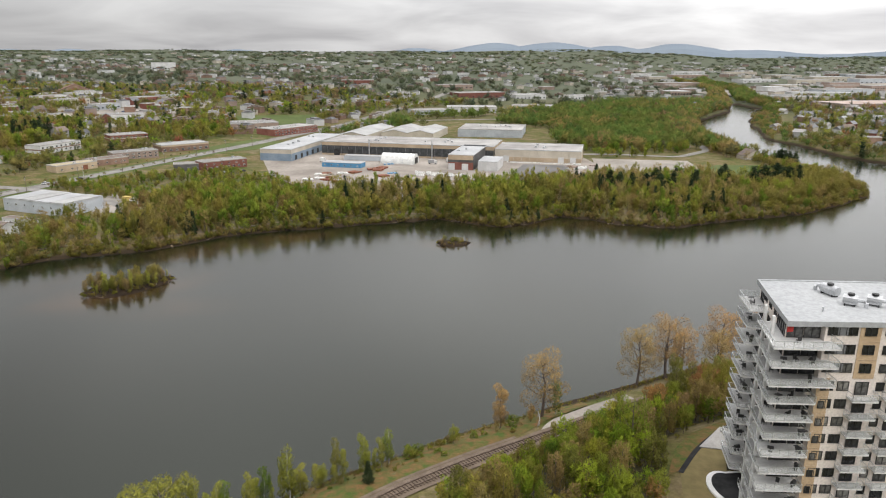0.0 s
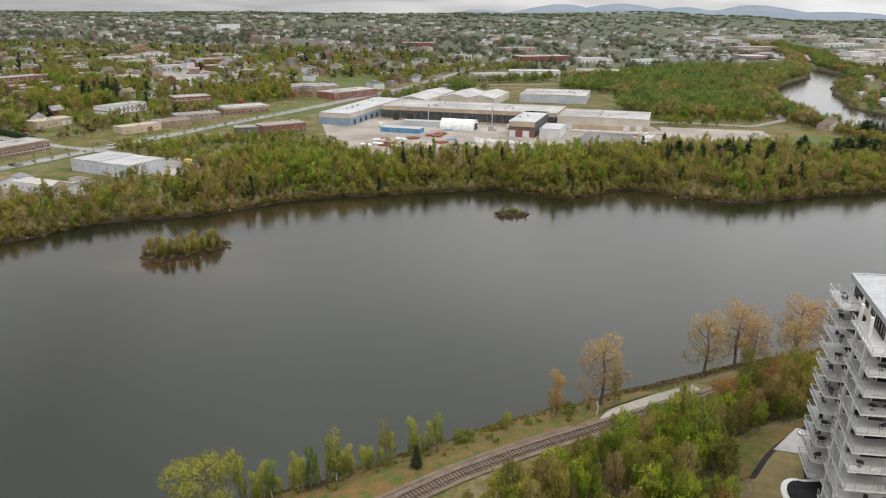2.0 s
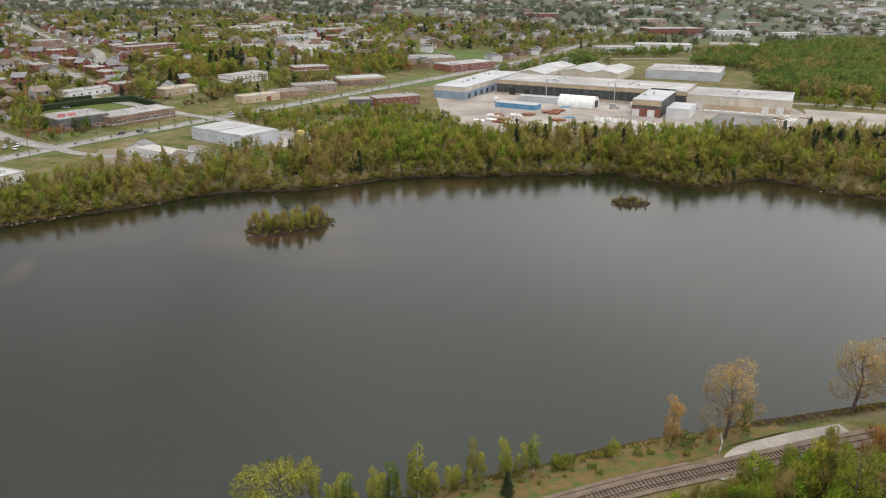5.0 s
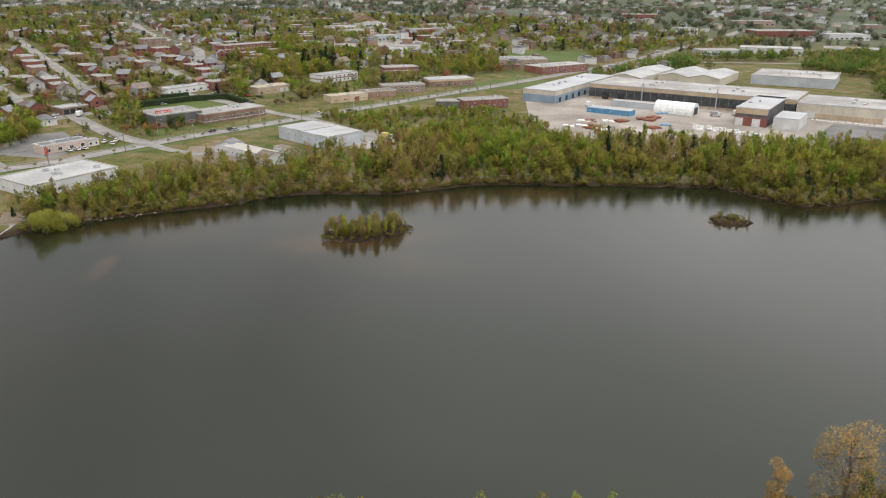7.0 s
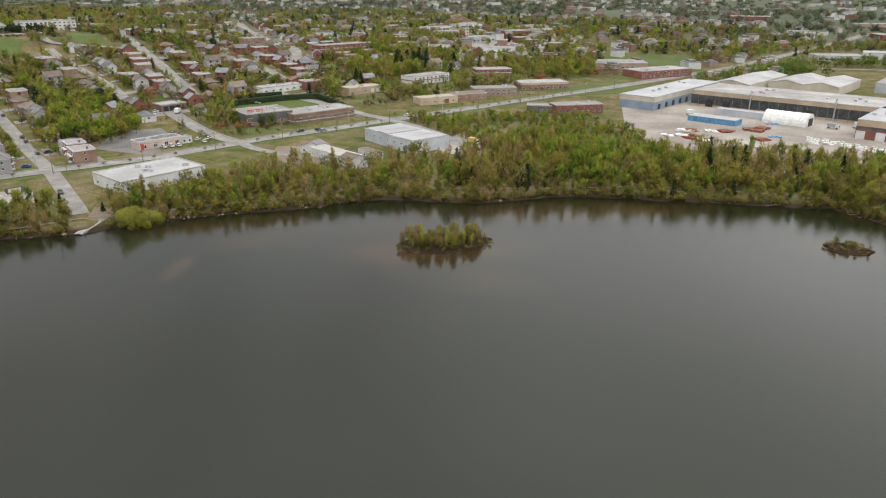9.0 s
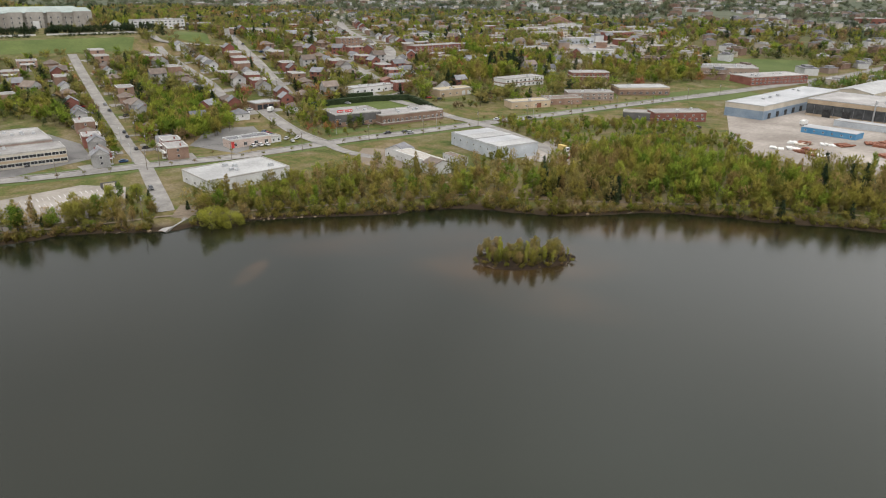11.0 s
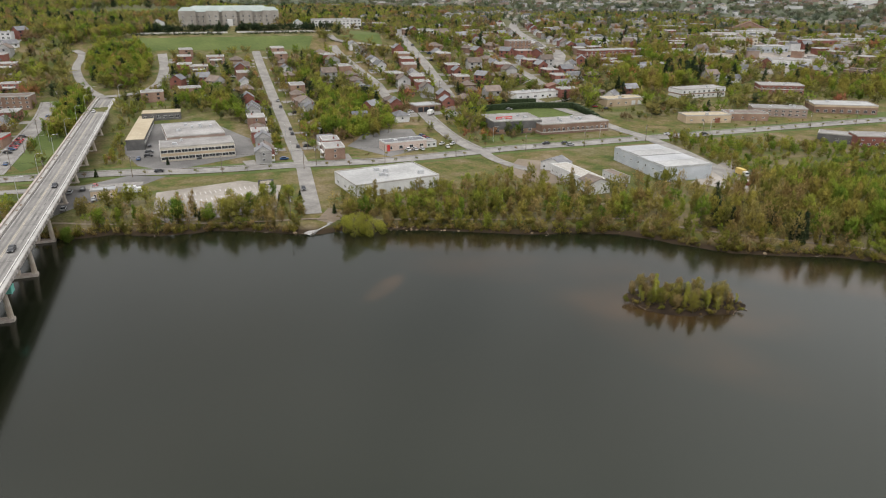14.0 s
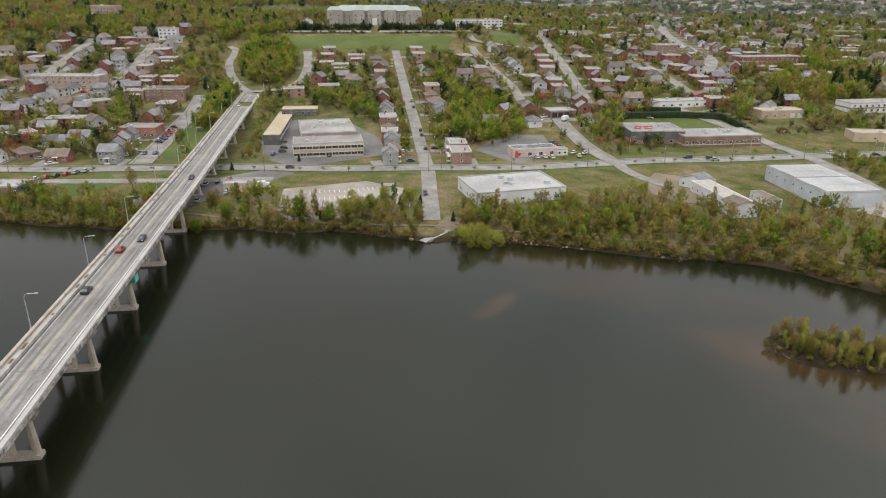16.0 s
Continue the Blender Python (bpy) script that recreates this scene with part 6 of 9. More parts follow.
# ---------------------------------------------------------------- houses
def house(name, L, D, floors, roof, wall, roofing, label, detail=True):
    """A house as a template at the origin, its front on -y."""
    h = 0.5 + 2.7 * floors
    ob = thing(name, 0, 0, 0, 0, label, "house", "houses of the town")
    part("wall", Shape().box(0, 0, -2.2, L, D, h + 2.2), M[wall], ob)
    s = Shape()
    if roof == "gable":
        s.gable(L, D, h, D * 0.36)
        s.add([(-L / 2, -D / 2, h - 0.02), (-L / 2, D / 2, h - 0.02), (-L / 2, 0, h + D * 0.35)], [(1, 0, 2)], 1)
        s.add([(L / 2, -D / 2, h - 0.02), (L / 2, D / 2, h - 0.02), (L / 2, 0, h + D * 0.35)], [(0, 1, 2)], 1)
    elif roof == "hip":
        s.hip(L, D, h, D * 0.3)
    else:
        s.box(0, 0, h - 0.02, L - 0.5, D - 0.5, 0.1)
        s.box(0, -D / 2 + 0.1, h - 0.2, L + 0.1, 0.35, 0.7, slot=1).box(0, D / 2 - 0.1, h - 0.2, L + 0.1, 0.35, 0.7, slot=1).box(-L / 2 + 0.1, 0, h - 0.2, 0.35, D - 0.6, 0.7, slot=1).box(L / 2 - 0.1, 0, h - 0.2, 0.35, D - 0.6, 0.7, slot=1)
    part("roof", s, [M[roofing], M[wall] if roof != "flat" else M["kerb"]], ob)
    if not detail:
        s = Shape()
        for k in range(floors):
            for x in (-L / 4, L / 4):
                s.box(x, -D / 2 - 0.04, 1.2 + 2.7 * k, 1.5, 0.1, 1.3)
            s.box(L / 2 + 0.04, 0, 1.2 + 2.7 * k, 0.1, 1.4, 1.3)
        tagged(part("glazing", s, M["glass"], ob), kind="stuff")
        return ob
    for k in range(floors):
        for x in (-L / 3, L / 3) if k == 0 else (-L / 3, 0, L / 3):
            part("window", shared_window(1.4, 1.3, 2), None, ob, "", on_wall(-L / 2, -D / 2, L / 2, -D / 2, L / 2 + x, 1.2 + 2.7 * k))
        part("window", shared_window(1.1, 1.3, 1), None, ob, "", on_wall(L / 2, -D / 2, L / 2, D / 2, D / 2, 1.2 + 2.7 * k))
        part("window", shared_window(1.1, 1.3, 1), None, ob, "", on_wall(-L / 2, D / 2, -L / 2, -D / 2, D / 2, 1.2 + 2.7 * k))
    part("door", Shape().box(0, -D / 2 - 0.05, 0.4, 1.0, 0.1, 2.1), M["dark_metal"], ob)
    part("porch", Shape().box(0, -D / 2 - 0.8, -1.5, 2.4, 1.5, 1.9).box(0, -D / 2 - 0.75, 2.7, 2.6, 1.6, 0.15).box(-1.1, -D / 2 - 1.4, 0.4, 0.1, 0.1, 2.3).box(1.1, -D / 2 - 1.4, 0.4, 0.1, 0.1, 2.3), M["white_wall"], ob)
    if floors > 1 and roof == "flat":
        part("balcony", Shape().box(0, -D / 2 - 0.75, 3.2, L * 0.7, 1.5, 0.16).box(0, -D / 2 - 1.45, 3.36, L * 0.7, 0.06, 0.9), M["paint_white"], ob, "white front balcony")
    part("chimney", Shape().box(L / 4, D / 5, h, 0.7, 0.7, 2.6 if roof != "flat" else 1.2), M["brick_red"], ob)
    return ob


NEAR_KINDS = [
    house("house", 9, 8, 2, "gable", "clapboard", "shingle_grey", "pale clapboard house with a dark gabled roof"),
    house("house", 11, 8, 1, "gable", "brick_red", "shingle_brown", "red brick bungalow with a brown roof"),
    house("house", 11, 9, 2, "flat", "brick_red", "flat_roof", "red brick duplex with a flat roof and white balconies"),
    house("house", 12, 8.5, 1, "hip", "white_wall", "shingle_grey", "white bungalow with a dark grey hipped roof"),
    house("house", 8, 7, 1, "gable", "cream_wall", "shingle_grey", "small cream house with a grey roof"),
    house("house", 9, 7.5, 2, "gable", "clapboard", "shingle_grey", "grey clapboard house with a steep roof"),
    house("house", 10, 8, 1, "hip", "white_wall", "shingle_brown", "white bungalow with a brown roof"),
    house("house", 13, 10, 2, "flat", "brick_brown", "flat_roof", "brown brick flats with a gravel roof"),
    house("house", 9, 8, 2, "gable", "brick_red", "shingle_grey", "red brick house with a grey gabled roof"),
]
FAR_KINDS = [
    house("house", 11, 9, 2, "gable", "clapboard", "shingle_brown", "pale clapboard house with a brown roof among trees", False),
    house("house", 12, 9, 1, "hip", "brick_brown", "shingle_brown", "brown bungalow with a hipped roof among trees", False),
    house("house", 13, 10, 2, "flat", "brick_red", "flat_roof", "red brick flats with a pale flat roof", False),
    house("house", 11, 8, 1, "gable", "white_wall", "shingle_grey", "white house with a grey gabled roof among trees", False),
    house("house", 14, 10, 2, "flat", "brick_brown", "flat_roof", "brown brick flat-roofed block among trees", False),
    house("house", 10, 8, 2, "gable", "brick_red", "shingle_grey", "red brick house with a dark roof", False),
]
USED = set()
rng = random.Random(21)
HOUSES = []


# the park inside the loop of road, and the lawns of the hill
OPEN_GROUND = [[(-530, 200), (-524, 232), (-552, 240), (-612, 266), (-650, 232), (-640, 206), (-606, 200), (-560, 196)], [(-640, 412), (-585, 392), (-535, 420), (-530, 450), (-570, 478), (-612, 462)], [(-560, 476), (-516, 450), (-505, 492), (-590, 540), (-612, 520)], [(-662, 222), (-555, 398), (-535, 388), (-640, 212)], [(-300, 255), (-345, 262), (-372, 300), (-350, 322), (-300, 312)]]


def put_house(kinds, x, y, yaw, pick=None):
    """Places a house on the slope, unless something stands there already."""
    if kinds is NEAR_KINDS and pick is None and math.hypot(x + 22, y - 78) > 450:
        kinds = FAR_KINDS
    if taken(x, y, 5.5) or road_gap(x, y) < 9.5 or any(inside(np.array([x]), np.array([y]), ring)[0] for ring in OPEN_GROUND):
        return False
    k = rng.randrange(len(kinds)) if pick is None else pick
    ob = kinds[k]
    z = ground_at(x, y) + 0.1
    m = pose(x, y, z, 0, 0, yaw)
    if ob.name in USED:
        copy_thing(ob, m)
    else:
        ob.matrix_basis = m
        USED.add(ob.name)
    TAKEN.append((x, y, 6.0))
    HOUSES.append((x, y))
    return True


def row_of_houses(key, d0, d1, spacing, setback, sides=(-1, 1), skip=0.12):
    p, width = ROAD_LINES[list(ROADS).index(key)]
    seg = np.concatenate([[0], np.cumsum(np.hypot(*np.diff(p, axis=0).T))])
    for side in sides:
        d = d0
        while d < min(d1, seg[-1]):
            x, y = np.interp(d, seg, p[:, 0]), np.interp(d, seg, p[:, 1])
            x2, y2 = np.interp(d + 3, seg, p[:, 0]), np.interp(d + 3, seg, p[:, 1])
            a = math.atan2(y2 - y, x2 - x)
            if rng.random() > skip:
                nxx, nyy = -math.sin(a) * side, math.cos(a) * side
                put_house(NEAR_KINDS, x + nxx * (setback + rng.uniform(0, 3)), y + nyy * (setback + rng.uniform(0, 3)), math.degrees(a) + (180 if side < 0 else 0))
            d += spacing * rng.uniform(0.9, 1.25)


# single houses with a place of their own
for x, y, yaw, k in ((-410, 76, 62, 1), (-397, 98, 62, 0), (-489, 89, 62, 2), (-500, 66, 62, 6), (-487, 50, 62, 4), (-564, 104, 62, 5), (-546, 124, 66, 7), (-579, 136, 66, 2), (-572, 150, 66, 2), (-625, 157, 66, 7), (-635, 122, 66, 0), (-667, 126, 66, 2), (-300, 262 + 30, 70, 4), (-350, 262, 70, 4), (-354, 249, 70, 3), (-330, 271, 70, 1), (-640, 250, 66, 3), (-560, 330, 70, 2), (-540, 300, 70, 1), (-565, 290, 70, 7), (-548, 270, 70, 7), (-520, 262, 70, 8)):
    put_house(NEAR_KINDS, x, y, yaw, k)
row_of_houses("dock_street", 88, 350, 14.5, 15)
row_of_houses("hill_street", 5, 170, 12.5, 14, skip=0.02)
row_of_houses("far_west_street", 5, 140, 13, 14, skip=0.02)
row_of_houses("west_street", 20, 160, 13.5, 15, (1,), 0.02)
row_of_houses("cross_street", 10, 160, 14, 14)
row_of_houses("school_street", 10, 240, 15, 15)
row_of_houses("upper_street", 5, 190, 15, 15)
row_of_houses("loop_road", 40, 140, 16, 15, (-1,))
row_of_houses("curving_road", 200, 600, 17, 18)
row_of_houses("church_street", 0, 40, 16, 16)


def scatter_houses(kinds, count, x0, x1, y0, y1, keep):
    n = tries = 0
    while n < count and tries < count * 12:
        tries += 1
        x, y = rng.uniform(x0, x1), rng.uniform(y0, y1)
        if keep(x, y) and not inside(np.array([x]), np.array([y]), RIVER)[0]:
            n += put_house(kinds, x, y, rng.choice((20, 70, 110, 65, 72)) + rng.uniform(-6, 6))


scatter_houses(NEAR_KINDS, 20, -600, -330, 30, 560, lambda x, y: -0.88 * (x + 227) + 0.47 * (y - 218) > 150 and not (-470 < x < -350 and 160 < y < 250) and not (-520 < x < -380 and 110 < y < 190) and not (-700 < x < -545 and 220 < y < 420) and not (-370 < x < -300 and 360 < y < 460))
scatter_houses(FAR_KINDS, 42, -720, -420, 10, 190, lambda x, y: y < 60 - 0.36 * (x + 420) * 1.0 + 20)
scatter_houses(FAR_KINDS, 34, -600, -330, 380, 640, lambda x, y: not (-370 < x < -290 and y < 470))
scatter_houses(FAR_KINDS, 66, -760, -290, 560, 860, lambda x, y: True)
# downtown: larger flat blocks
for k in range(34):
    x, y = rng.uniform(-620, -320), rng.uniform(660, 1000)
    if taken(x, y, 15) or road_gap(x, y) < 18:
        continue
    L, D, h = rng.uniform(18, 46), rng.uniform(14, 24), rng.uniform(4, 9)
    block("town_block", x, y, rng.choice((20, 70)) + rng.uniform(-4, 4), L, D, h, rng.choice(["brick_red", "white_wall", "brick_brown", "cream_wall", "grey_wall", "white_wall"]), rng.choice(["flat_roof", "white_roof", "flat_roof"]), "flat-roofed town building of the centre", "building", [(1.2, max(3, int(L / 5)), 2.0, 1.5)] + ([(4.4, max(3, int(L / 5)), 2.0, 1.4)] if h > 6.5 else []), units=1, far=True)
block("church_hall", -510, 985, 30, 40, 24, 6, "brick_brown", "shingle_red", "hall with a wide red-brown hipped roof", "hall", gables=1, rise=8)
for x, y, L, D, h, wall, roof in ((-740, 1900, 60, 30, 18, "white_wall", "flat_roof"), (60, 1260, 90, 40, 9, "brick_red", "flat_roof"), (150, 1290, 60, 40, 8, "white_wall", "white_roof"), (40, 1010, 70, 36, 7, "white_wall", "white_roof"), (130, 1030, 60, 40, 7, "grey_wall", "flat_roof"), (-20, 960, 50, 30, 6, "grey_wall", "flat_roof"), (215, 1080, 50, 24, 6, "white_wall", "white_roof"), (-80, 1190, 46, 30, 7, "white_wall", "flat_roof"), (-160, 1330, 60, 30, 8, "brick_red", "flat_roof"), (20, 1390, 70, 30, 8, "brick_pink", "flat_roof"), (250, 1340, 60, 30, 7, "white_wall", "white_roof")):
    block("distant_building", x, y, rng.uniform(-10, 30), L, D, h, wall, roof, "pale flat-roofed building beyond the factory", "building", [(1.5, 8, 3.0, 2.0)], units=2, far=True)
for k in range(46):
    x, y = rng.uniform(430, 1500), rng.uniform(1180, 2300)
    if inside(np.array([x]), np.array([y]), RIVER)[0] or taken(x, y, 30) or line_distance(np.array([x]), np.array([y]), RIVER)[0] < 70:
        continue
    L, D, h = rng.uniform(40, 130), rng.uniform(25, 60), rng.uniform(6, 13)
    block("distant_store", x, y, rng.uniform(-15, 25), L, D, h, rng.choice(["white_wall", "grey_wall", "cream_wall", "brick_pink"]), rng.choice(["white_roof", "flat_roof", "metal_roof"]), "long pale store of a distant shopping district", "store", [(1.5, 8, 4.0, 2.5)], units=2, far=True)
block("river_house", 245, 556, 20, 17, 10, 4.5, "cream_wall", "shingle_brown", "pale house with a big brown roof on the peninsula", "house", [(1.0, 4, 1.4, 1.4)], gables=1, rise=4.5)
for x, y in ((404, 650), (418, 690), (392, 622), (430, 740), (446, 780), (460, 660), (480, 720), (500, 800), (470, 600), (520, 650), (540, 730), (560, 820), (600, 700), (620, 780), (640, 640), (440, 850), (490, 890), (560, 940), (620, 900), (700, 850), (690, 960), (580, 1020), (650, 1060), (740, 1000)):
    put_house(FAR_KINDS, x + rng.uniform(-6, 6), y + rng.uniform(-6, 6), rng.uniform(0, 180))
# drives and yards beside the houses
s = Shape()
for k, (x, y) in enumerate(HOUSES):
    i = int(np.argmin(np.hypot(ROAD_PTS[:, 0] - x, ROAD_PTS[:, 1] - y)))
    rx, ry = ROAD_PTS[i]
    d = math.hypot(rx - x, ry - y)
    if d > 34 or d < 6:
        continue
    ux, uy = (rx - x) / d, (ry - y) / d
    o, w = 6.6 if k % 2 else -6.6, 1.7 if k % 3 else 2.9
    v = []
    for t in np.linspace(-5, d - 4.4, 6):
        for sd in (-w, w):
            px, py = x + ux * t - uy * (o + sd), y + uy * t + ux * (o + sd)
            v.append((px, py, ground_at(px, py) + 0.16))
    s.add(v, [(2 * q, 2 * q + 1, 2 * q + 3, 2 * q + 2) for q in range(5)])
setting("drives", s, M["street"], "worn asphalt drives beside the houses", "driveway", "stuff")
# the town goes on in the distance
s_wall, s_roof = Shape(), Shape()
tmp = random.Random(33)
for k in range(900):
    x, y = (tmp.uniform(-1700, 420), tmp.uniform(1150, 2400)) if k > 420 else (tmp.uniform(-1000, -60), tmp.uniform(700, 1250))
    if inside(np.array([x]), np.array([y]), RIVER)[0] or taken(x, y, 7) or road_gap(x, y) < 10:
        continue
    if k <= 420:
        TAKEN.append((x, y, 6))
    L, D, h, a = tmp.uniform(10, 22), tmp.uniform(8, 13), tmp.uniform(3.5, 7), tmp.uniform(0, 3.1)
    z = ground_at(x, y)
    slot = tmp.randrange(4)
    s_wall.box(x, y, z - 1, L, D, h + 1, a, slot)
    s_roof.box(x, y, z + h, L + 0.6, D + 0.6, 0.3, a, slot)
    s_roof.box(x, y, z + h + 0.3, L * 0.6, D * 0.5, 1.6, a, slot)
tmp = random.Random(34)
for k in range(800):
    b, d = math.radians(tmp.uniform(12, 46) if k < 480 else tmp.uniform(-60, 20)), (1250 + 1900 * tmp.random() ** 1.2 if k < 480 else 1500 + 2000 * tmp.random())
    x, y = d * math.sin(b), d * math.cos(b)
    if inside(np.array([x]), np.array([y]), RIVER)[0] or line_distance(np.array([x]), np.array([y]), RIVER)[0] < 40:
        continue
    L, D, h, a = tmp.uniform(10, 36), tmp.uniform(9, 18), tmp.uniform(3.5, 8), tmp.uniform(0, 3.1)
    z = ground_at(x, y)
    s_wall.box(x, y, z - 1, L, D, h + 1, a, tmp.choice((0, 0, 0, 2, 3)))
    s_roof.box(x, y, z + h, L + 0.6, D + 0.6, 0.4, a, tmp.choice((0, 2, 2, 4, 1)))
tmp = random.Random(35)
for k in range(190):
    x, y = tmp.uniform(345, 760), tmp.uniform(520, 1120)
    if inside(np.array([x]), np.array([y]), RIVER)[0] or line_distance(np.array([x]), np.array([y]), RIVER)[0] < 14 or taken(x, y, 5):
        continue
    TAKEN.append((x, y, 5))
    L, D, h, a = tmp.uniform(9, 14), tmp.uniform(7.5, 10), tmp.uniform(3.2, 6), math.radians(tmp.choice((35, 125)) + tmp.uniform(-8, 8))
    z, c, e = ground_at(x, y), math.cos(a), math.sin(a)
    s_wall.box(x, y, z - 1, L, D, h + 1, a, tmp.choice((0, 0, 0, 2, 3)))
    at = lambda u, v, w: (x + u * c - v * e, y + u * e + v * c, z + w)
    hl, hd, q = L / 2 + 0.4, D / 2 + 0.4, h + D * 0.36
    s_roof.add([at(-hl, -hd, h - 0.1), at(hl, -hd, h - 0.1), at(hl, hd, h - 0.1), at(-hl, hd, h - 0.1), at(-hl, 0, q), at(hl, 0, q)], [(0, 1, 5, 4), (2, 3, 4, 5), (1, 2, 5), (3, 0, 4), (3, 2, 1, 0)], tmp.choice((0, 0, 1, 2, 4)))
block("shopping_mall", 655, 1085, 12, 150, 70, 8, "brick_pink", "mall_roof", "wide shopping mall with a pinkish flat roof", "mall", [(1.5, 14, 4.0, 2.5)], units=5, far=True)
block("hospital_block", 830, 1360, 12, 60, 30, 17, "brick_pink", "flat_roof", "tall pinkish block beyond the mall", "building", [(1.5 + 3.4 * k, 10, 2.4, 1.6) for k in range(4)], units=2, far=True)
setting("distant_house_walls", s_wall, [M["white_wall"], M["brick_brown"], M["cream_wall"], M["brick_pink"]], "walls of many small distant houses", "houses", "stuff")
setting("distant_house_roofs", s_roof, [M["shingle_grey"], M["shingle_brown"], M["flat_roof"], M["shingle_grey"], M["white_roof"]], "roofs of many small distant houses", "houses", "stuff")
for t in NEAR_KINDS + FAR_KINDS:
    if t.name not in USED:
        for o in (*t.children_recursive, t):
            bpy.data.objects.remove(o)

# ---------------------------------------------------------------- trees
nrng = np.random.default_rng(11)


def cards(points, outward, size, r, lift=0.75):
    """Leaf sprays: narrow pointed blades at the points, that grow outward and upward with much scatter."""
    n = len(points)
    u = outward * 0.75 + r.normal(0, 0.5, (n, 3)) + np.array([0, 0, lift])
    u /= np.linalg.norm(u, axis=1)[:, None] + 1e-9
    w = np.cross(u, r.normal(0, 1, (n, 3)))
    w /= np.linalg.norm(w, axis=1)[:, None] + 1e-9
    s = (size * r.uniform(0.55, 1.35, n))[:, None]
    k = r.uniform(0.6, 1.1, n)[:, None]
    foot = points - u * s * 0.9
    tri = np.stack([foot - w * s * 0.75 * k, foot + w * s * 0.75 * k, points + u * s * 1.35 / k], 1)
    face = np.cross(tri[:, 1] - tri[:, 0], tri[:, 2] - tri[:, 0])
    back = (face * outward).sum(1) < 0
    tri[back] = tri[back][:, ::-1]
    return tri


def lobes_for(kind, r):
    """Ellipsoids that make up a crown of height 1: centre and radii."""
    if kind == "broad":
        out = [((0, 0, 0.58), (0.16, 0.16, 0.33))]
        for k in range(12):
            a = k * 2.4 + r.uniform(-0.5, 0.5)
            z = 0.24 + 0.053 * k + r.uniform(-0.04, 0.04)
            q = 0.20 * math.sqrt(max(0.05, 1 - ((z - 0.46) / 0.46) ** 2)) * r.uniform(0.75, 1.15)
            out.append(((q * math.cos(a), q * math.sin(a), z), (r.uniform(0.08, 0.13),) * 2 + (r.uniform(0.09, 0.16),)))
    elif kind == "wide":
        out = [((0, 0, 0.55), (0.28, 0.28, 0.28))]
        for k in range(13):
            a = k * 2.4 + r.uniform(-0.4, 0.4)
            z = r.uniform(0.24, 0.82)
            q = 0.36 * math.sqrt(max(0.1, 1 - ((z - 0.45) / 0.48) ** 2)) * r.uniform(0.7, 1.05)
            out.append(((q * math.cos(a), q * math.sin(a), z), (r.uniform(0.12, 0.18),) * 2 + (r.uniform(0.11, 0.17),)))
    elif kind == "slim":
        out = []
        for k in range(9):
            z = 0.18 + 0.09 * k
            q = 0.10 * (1 - 0.5 * abs(k / 8 - 0.4))
            out.append(((r.uniform(-0.06, 0.06), r.uniform(-0.06, 0.06), z), (q * 1.25, q * 1.25, 0.10)))
    elif kind == "bush":
        out = []
        for k in range(9):
            a = k * 2.4 + r.uniform(-0.4, 0.4)
            q = r.uniform(0.1, 0.46)
            out.append(((q * math.cos(a), q * math.sin(a), r.uniform(0.2, 0.72)), (r.uniform(0.18, 0.28),) * 2 + (r.uniform(0.18, 0.28),)))
    return out


def crown_points(kind, n, r):
    if kind == "conifer":
        t = r.uniform(0, 1, n) ** 0.75
        z = 0.97 - 0.87 * t
        tier = 1 - 0.28 * ((t * 11) % 1)
        rad = (0.01 + 0.24 * t) * tier * r.uniform(0.55, 1.0, n) ** 0.5
        a = r.uniform(0, 2 * np.pi, n)
        p = np.stack([rad * np.cos(a), rad * np.sin(a), z - 0.06 * rad / 0.25], 1)
        return p, np.stack([np.cos(a), np.sin(a), 0.5 + 0 * a], 1) / 1.118
    lob = lobes_for(kind, r)
    vol = np.array([q[0] * q[1] * q[2] for _, q in lob]) ** 0.75
    pick = r.choice(len(lob), n, p=vol / vol.sum())
    c, q = np.array([l[0] for l in lob])[pick], np.array([l[1] for l in lob])[pick]
    d = r.normal(0, 1, (n, 3))
    d /= np.linalg.norm(d, axis=1)[:, None]
    rad = r.uniform(0.25, 1.0, n) ** 0.45
    p = c + d * q * rad[:, None]
    whole = (p - np.array([0, 0, 0.45])) * np.array([2.6, 2.6, 2.0])
    face = 0.75 * d + whole
    return p, face / (np.linalg.norm(face, axis=1)[:, None] + 1e-9)


SIZES = {"broad": 0.052, "wide": 0.05, "slim": 0.045, "bush": 0.095, "conifer": 0.055}


def crown_template(kind, n, r, scale=1.0):
    """Corner points of the leaf clumps of a crown of height 1, and which way the crown faces at each."""
    p, d = crown_points(kind, n, r)
    return cards(p, d, SIZES[kind] * scale, r, 0.75 if kind != "conifer" else -0.25).reshape(-1, 3), np.repeat(d, 3, axis=0)


def crown_mesh(name, template, h, mat):
    verts, facing = template
    n = len(verts) // 3
    return bulk_mesh(name, verts * h, np.full(n, 3), np.arange(3 * n), mat, facing=facing)


